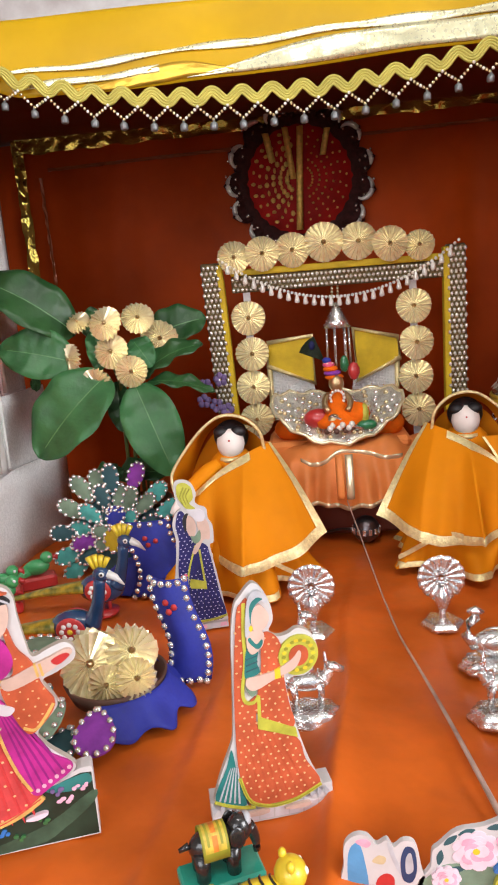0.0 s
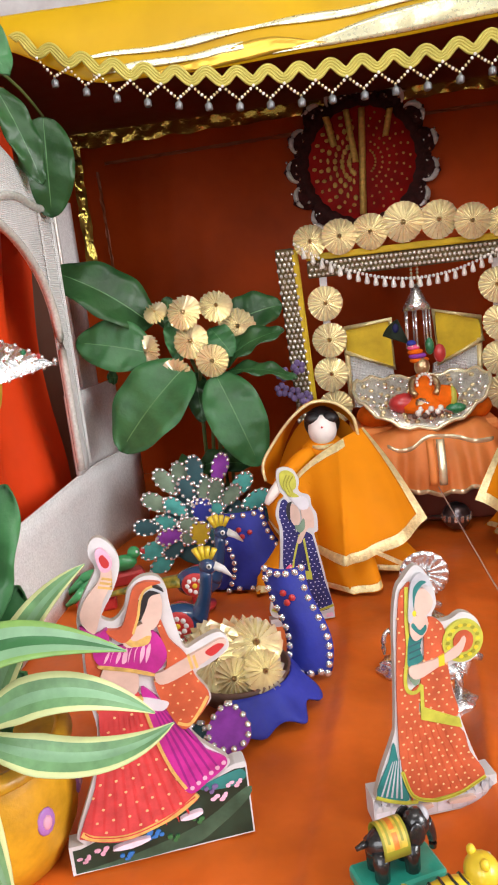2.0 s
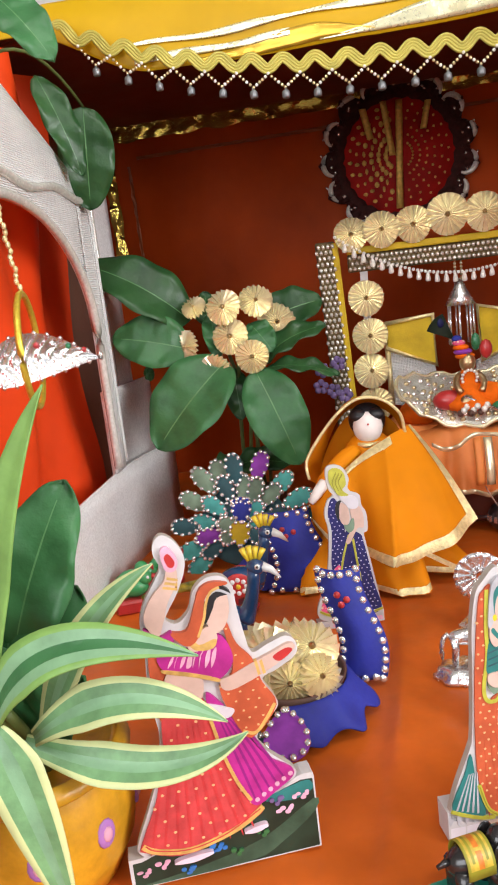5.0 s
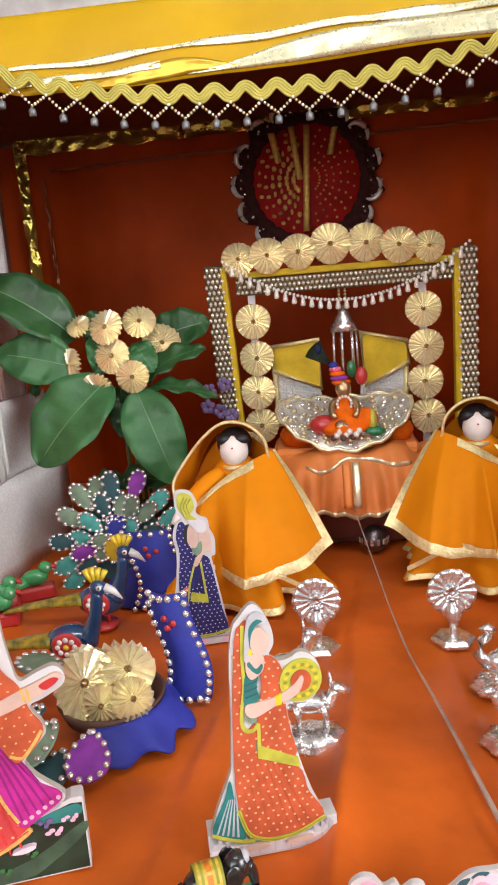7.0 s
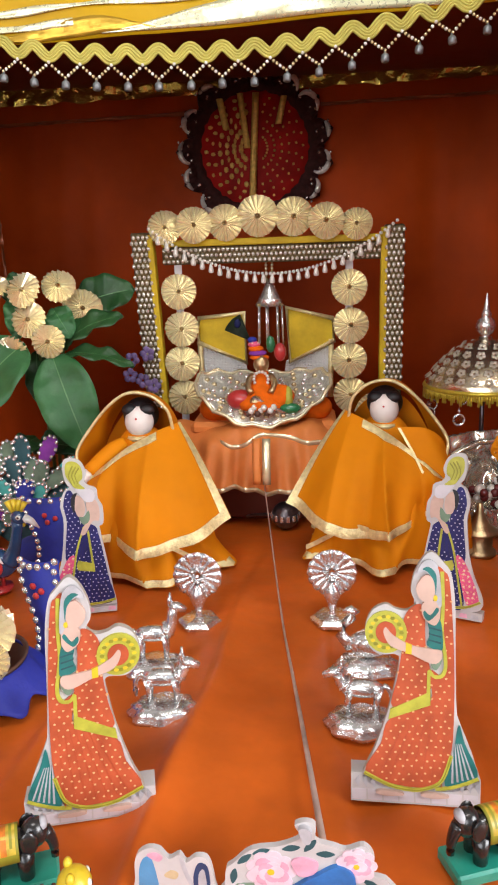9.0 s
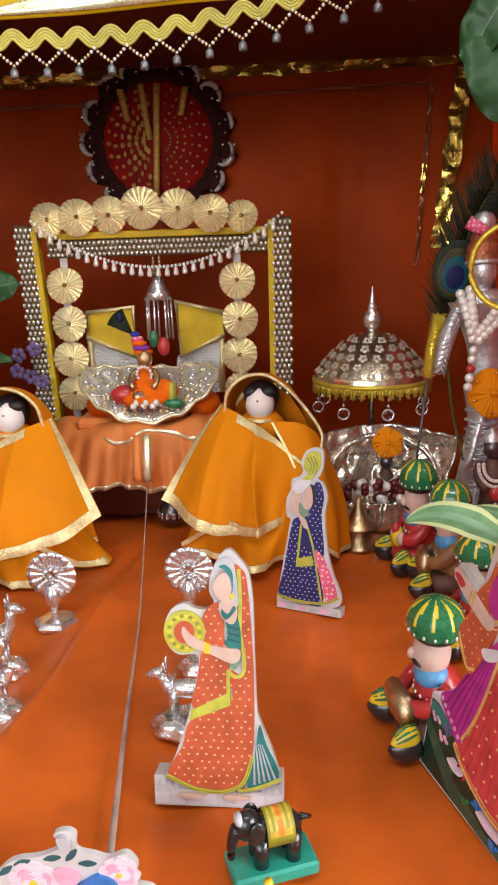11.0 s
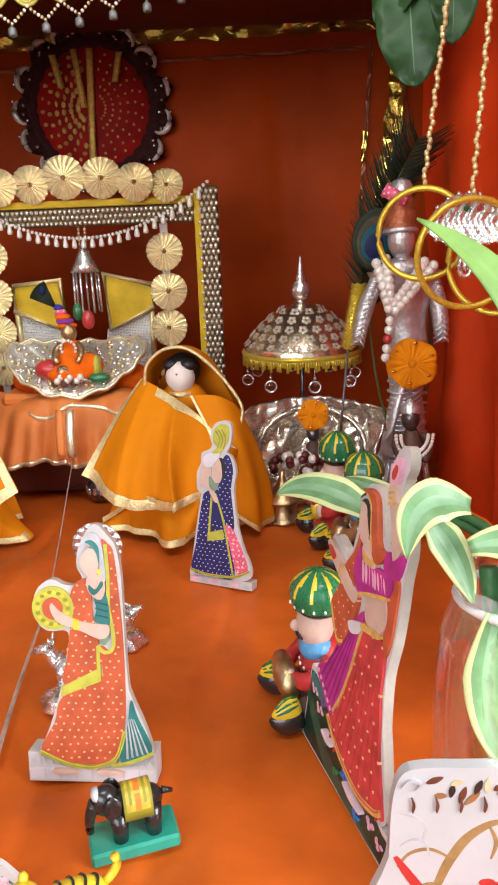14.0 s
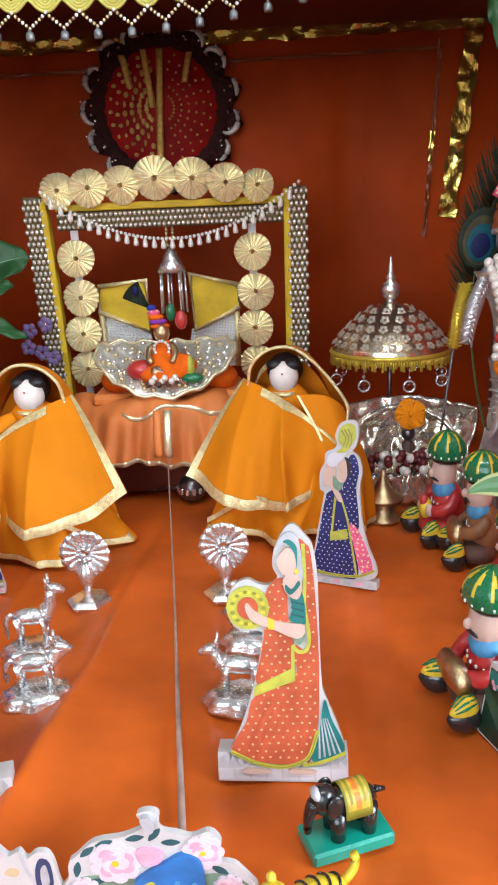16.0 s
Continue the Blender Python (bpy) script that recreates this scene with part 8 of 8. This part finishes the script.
BOARD_PAPER = mat("white_board_paper", (0.46, 0.46, 0.48), 0.4, var=0.06, scale=40, bump=0.05)
BRANCH = mat("painted_ochre_branch", (0.30, 0.18, 0.07), 0.4, var=0.4, scale=90, bump=0.05)
UMBER = mat("painted_umber_figures", (0.12, 0.035, 0.02), 0.4, var=0.5, scale=120, bump=0.05)


def white_board():
    b = Board()
    b.prism(mm([(-56, 0), (-55, 40), (-54, 70), (-50, 86), (-40, 90), (-16, 90), (24, 90), (60, 90), (62, 0)]), 0.0, 0.006, BOARD_PAPER)
    def stroke(pts, w, col, name):
        line = along_line([(x - (0 if name in ("outline", "red_ribbon") else 15), z) for x, z in pts])
        left, right = [], []
        for i, (x, z) in enumerate(line):
            x0, z0 = line[max(0, i - 1)]
            x1, z1 = line[min(len(line) - 1, i + 1)]
            d = math.hypot(x1 - x0, z1 - z0) or 1
            q = w * (0.35 + 0.65 * math.sin(math.pi * (i + 0.5) / len(line)))
            left.append((x - (z1 - z0) / d * q, z + (x1 - x0) / d * q))
            right.append((x + (z1 - z0) / d * q, z - (x1 - x0) / d * q))
        b.paint(straight(left + right[::-1]), col, name)
    stroke([(-26, 8), (-18, 20), (-12, 36), (-4, 50), (6, 58), (14, 60)], 2.6, BRANCH, "branch")
    stroke([(14, 60), (26, 54), (34, 44), (46, 40)], 2.2, BRANCH, "branch")
    stroke([(-10, 38), (-20, 44), (-30, 42), (-36, 34)], 1.0, BRANCH, "twig")
    stroke([(6, 58), (10, 48), (8, 38)], 1.0, BRANCH, "twig")
    stroke([(-52, 66), (-42, 62), (-38, 56), (-40, 48)], 0.8, GREYVEIL, "outline")
    stroke([(-50, 46), (-44, 50), (-38, 48), (-36, 40)], 0.7, GREYVEIL, "outline")
    stroke([(-52, 40), (-46, 30), (-38, 18), (-32, 12)], 2.4, RED_PAINT, "red_ribbon")
    for cx, cz in ((-39, 14), (-33, 10), (-43, 20), (-29, 18), (-35, 22)):
        b.paint(disc_pts(cx, cz, 4.2, 2.6, n=10), BRANCH, "leaf_print")
    for cx, cz in ((-8, 24), (-4, 22), (10, 30)):
        b.paint(disc_pts(cx, cz, 4.0, 2.4, n=9), RED_PAINT, "berry")
    rnd = random.Random(8)
    for k in range(26):
        cx, cz = -34 + 3.4 * k + rnd.uniform(-1.5, 1.5), 78 + rnd.uniform(-6, 6)
        a, l = rnd.uniform(0, 3.1), rnd.uniform(2.4, 5.0)
        c, q = math.cos(a), math.sin(a)
        b.paint(mm([(cx + l * c, cz + l * q), (cx - 1.6 * q, cz + 1.6 * c), (cx - l * c, cz - l * q), (cx + 1.6 * q, cz - 1.6 * c)], 3), (UMBER, BROWN_PAINT, BLACK, BEIGE_PRINT)[k % 4], "figure_print")
    for k in range(8):
        x = -30 + 11 * k
        stroke([(x, 74), (x + 1, 70), (x + 0.4, 66)], 0.6, UMBER, "figure_print")
    stroke([(-50, 80), (-46, 84), (-41, 82), (-44, 78)], 0.7, GREYVEIL, "outline")
    return b


def along_line(pts, steps=6):
    """A smooth open line through flat points."""
    n = (len(pts) - 1) * steps
    return [tuple(along([(x, z, 0) for x, z in pts], i / n)[:2]) for i in range(n + 1)]


board_thing(pose(0.387, 0.352, 0.0, 0, 0, 0), "white cut-out board painted with brown and red strokes", "", (white_board(),))

pot2 = thing("vase_plant", (0.392, 0.378, 0.0), "striped cream and green plant standing in a clear plastic vase", "plant")
_s = Shape()
_s.lathe([(0.0, 0.002), (0.040, 0.003), (0.043, 0.05), (0.044, 0.10), (0.042, 0.135), (0.036, 0.155), (0.040, 0.168)], CLEAR, 40, (0.014, 0.012, 0), lobes=9, depth=0.04)
wrap = part("vase", _s, pot2, "clear crinkled plastic vase", thick=0.0004)
wrap.visible_shadow = False
_s = Shape()
_s.tube(ring_pts((0.014, 0.012, 0.155), 0.037, (0, 0.1, 1), 30), 0.0022, WHITE_PAINT, 6, closed=True)
part("tie", _s, wrap, "white tie")
for p0, p1, p2, half, kind in (
        ((-0.069, 0.092, 0.164), (-0.106, 0.110, 0.189), (-0.128, 0.124, 0.169), 0.0105, "striped"),
        ((-0.052, 0.079, 0.171), (-0.069, 0.106, 0.179), (-0.086, 0.124, 0.179), 0.0075, "striped"),
        ((-0.041, 0.009, 0.204), (-0.072, -0.003, 0.221), (-0.071, -0.004, 0.185), 0.0105, "striped"),
        ((0.000, -0.005, 0.150), (0.010, 0.000, 0.290), (-0.065, 0.025, 0.330), 0.013, "plain"),
        ((-0.061, 0.009, 0.200), (-0.047, 0.002, 0.185), (-0.041, -0.004, 0.162), 0.0085, "striped"),
        ((-0.044, -0.005, 0.190), (-0.010, -0.010, 0.205), (0.004, -0.015, 0.145), 0.010, "striped"),
        ((0.010, 0.0, 0.120), (0.020, 0.005, 0.260), (0.036, 0.010, 0.340), 0.016, "striped"),
        ((0.000, 0.010, 0.110), (0.000, 0.020, 0.250), (0.014, 0.030, 0.320), 0.014, "striped"),
        ((0.012, 0.000, 0.140), (0.060, 0.000, 0.260), (0.110, 0.000, 0.200), 0.015, "striped"),
        ((-0.032, -0.010, 0.160), (-0.040, -0.012, 0.110), (-0.022, -0.014, 0.080), 0.012, "striped")):
    part("leaf", blade([Vector(p) + Vector((0.020, -0.002, 0)) for p in (p0, p1, p2)], half, kind), pot2, thick=0.0007)
for e in ((-0.069, 0.092, 0.164), (-0.052, 0.079, 0.171)):
    _s = Shape()
    _s.tube(arc((0.020, 0.012, 0.120), (0.012, 0.040, 0.200), Vector(e) + Vector((0.020, -0.002, 0)), 10), 0.0028, LEAF_PALE, 6)
    part("stem", _s, pot2)
for i in range(4):
    _s = Shape()
    _s.tube(arc((0.014 + 0.008 * (i - 1.5), 0.01, 0.010), (0.014 + 0.008 * (i - 1.5), 0.012, 0.11), (-0.006 + 0.014 * i, 0.024, 0.165), 8), 0.0048, LEAF_PALE, 7)
    part("stem", _s, pot2)
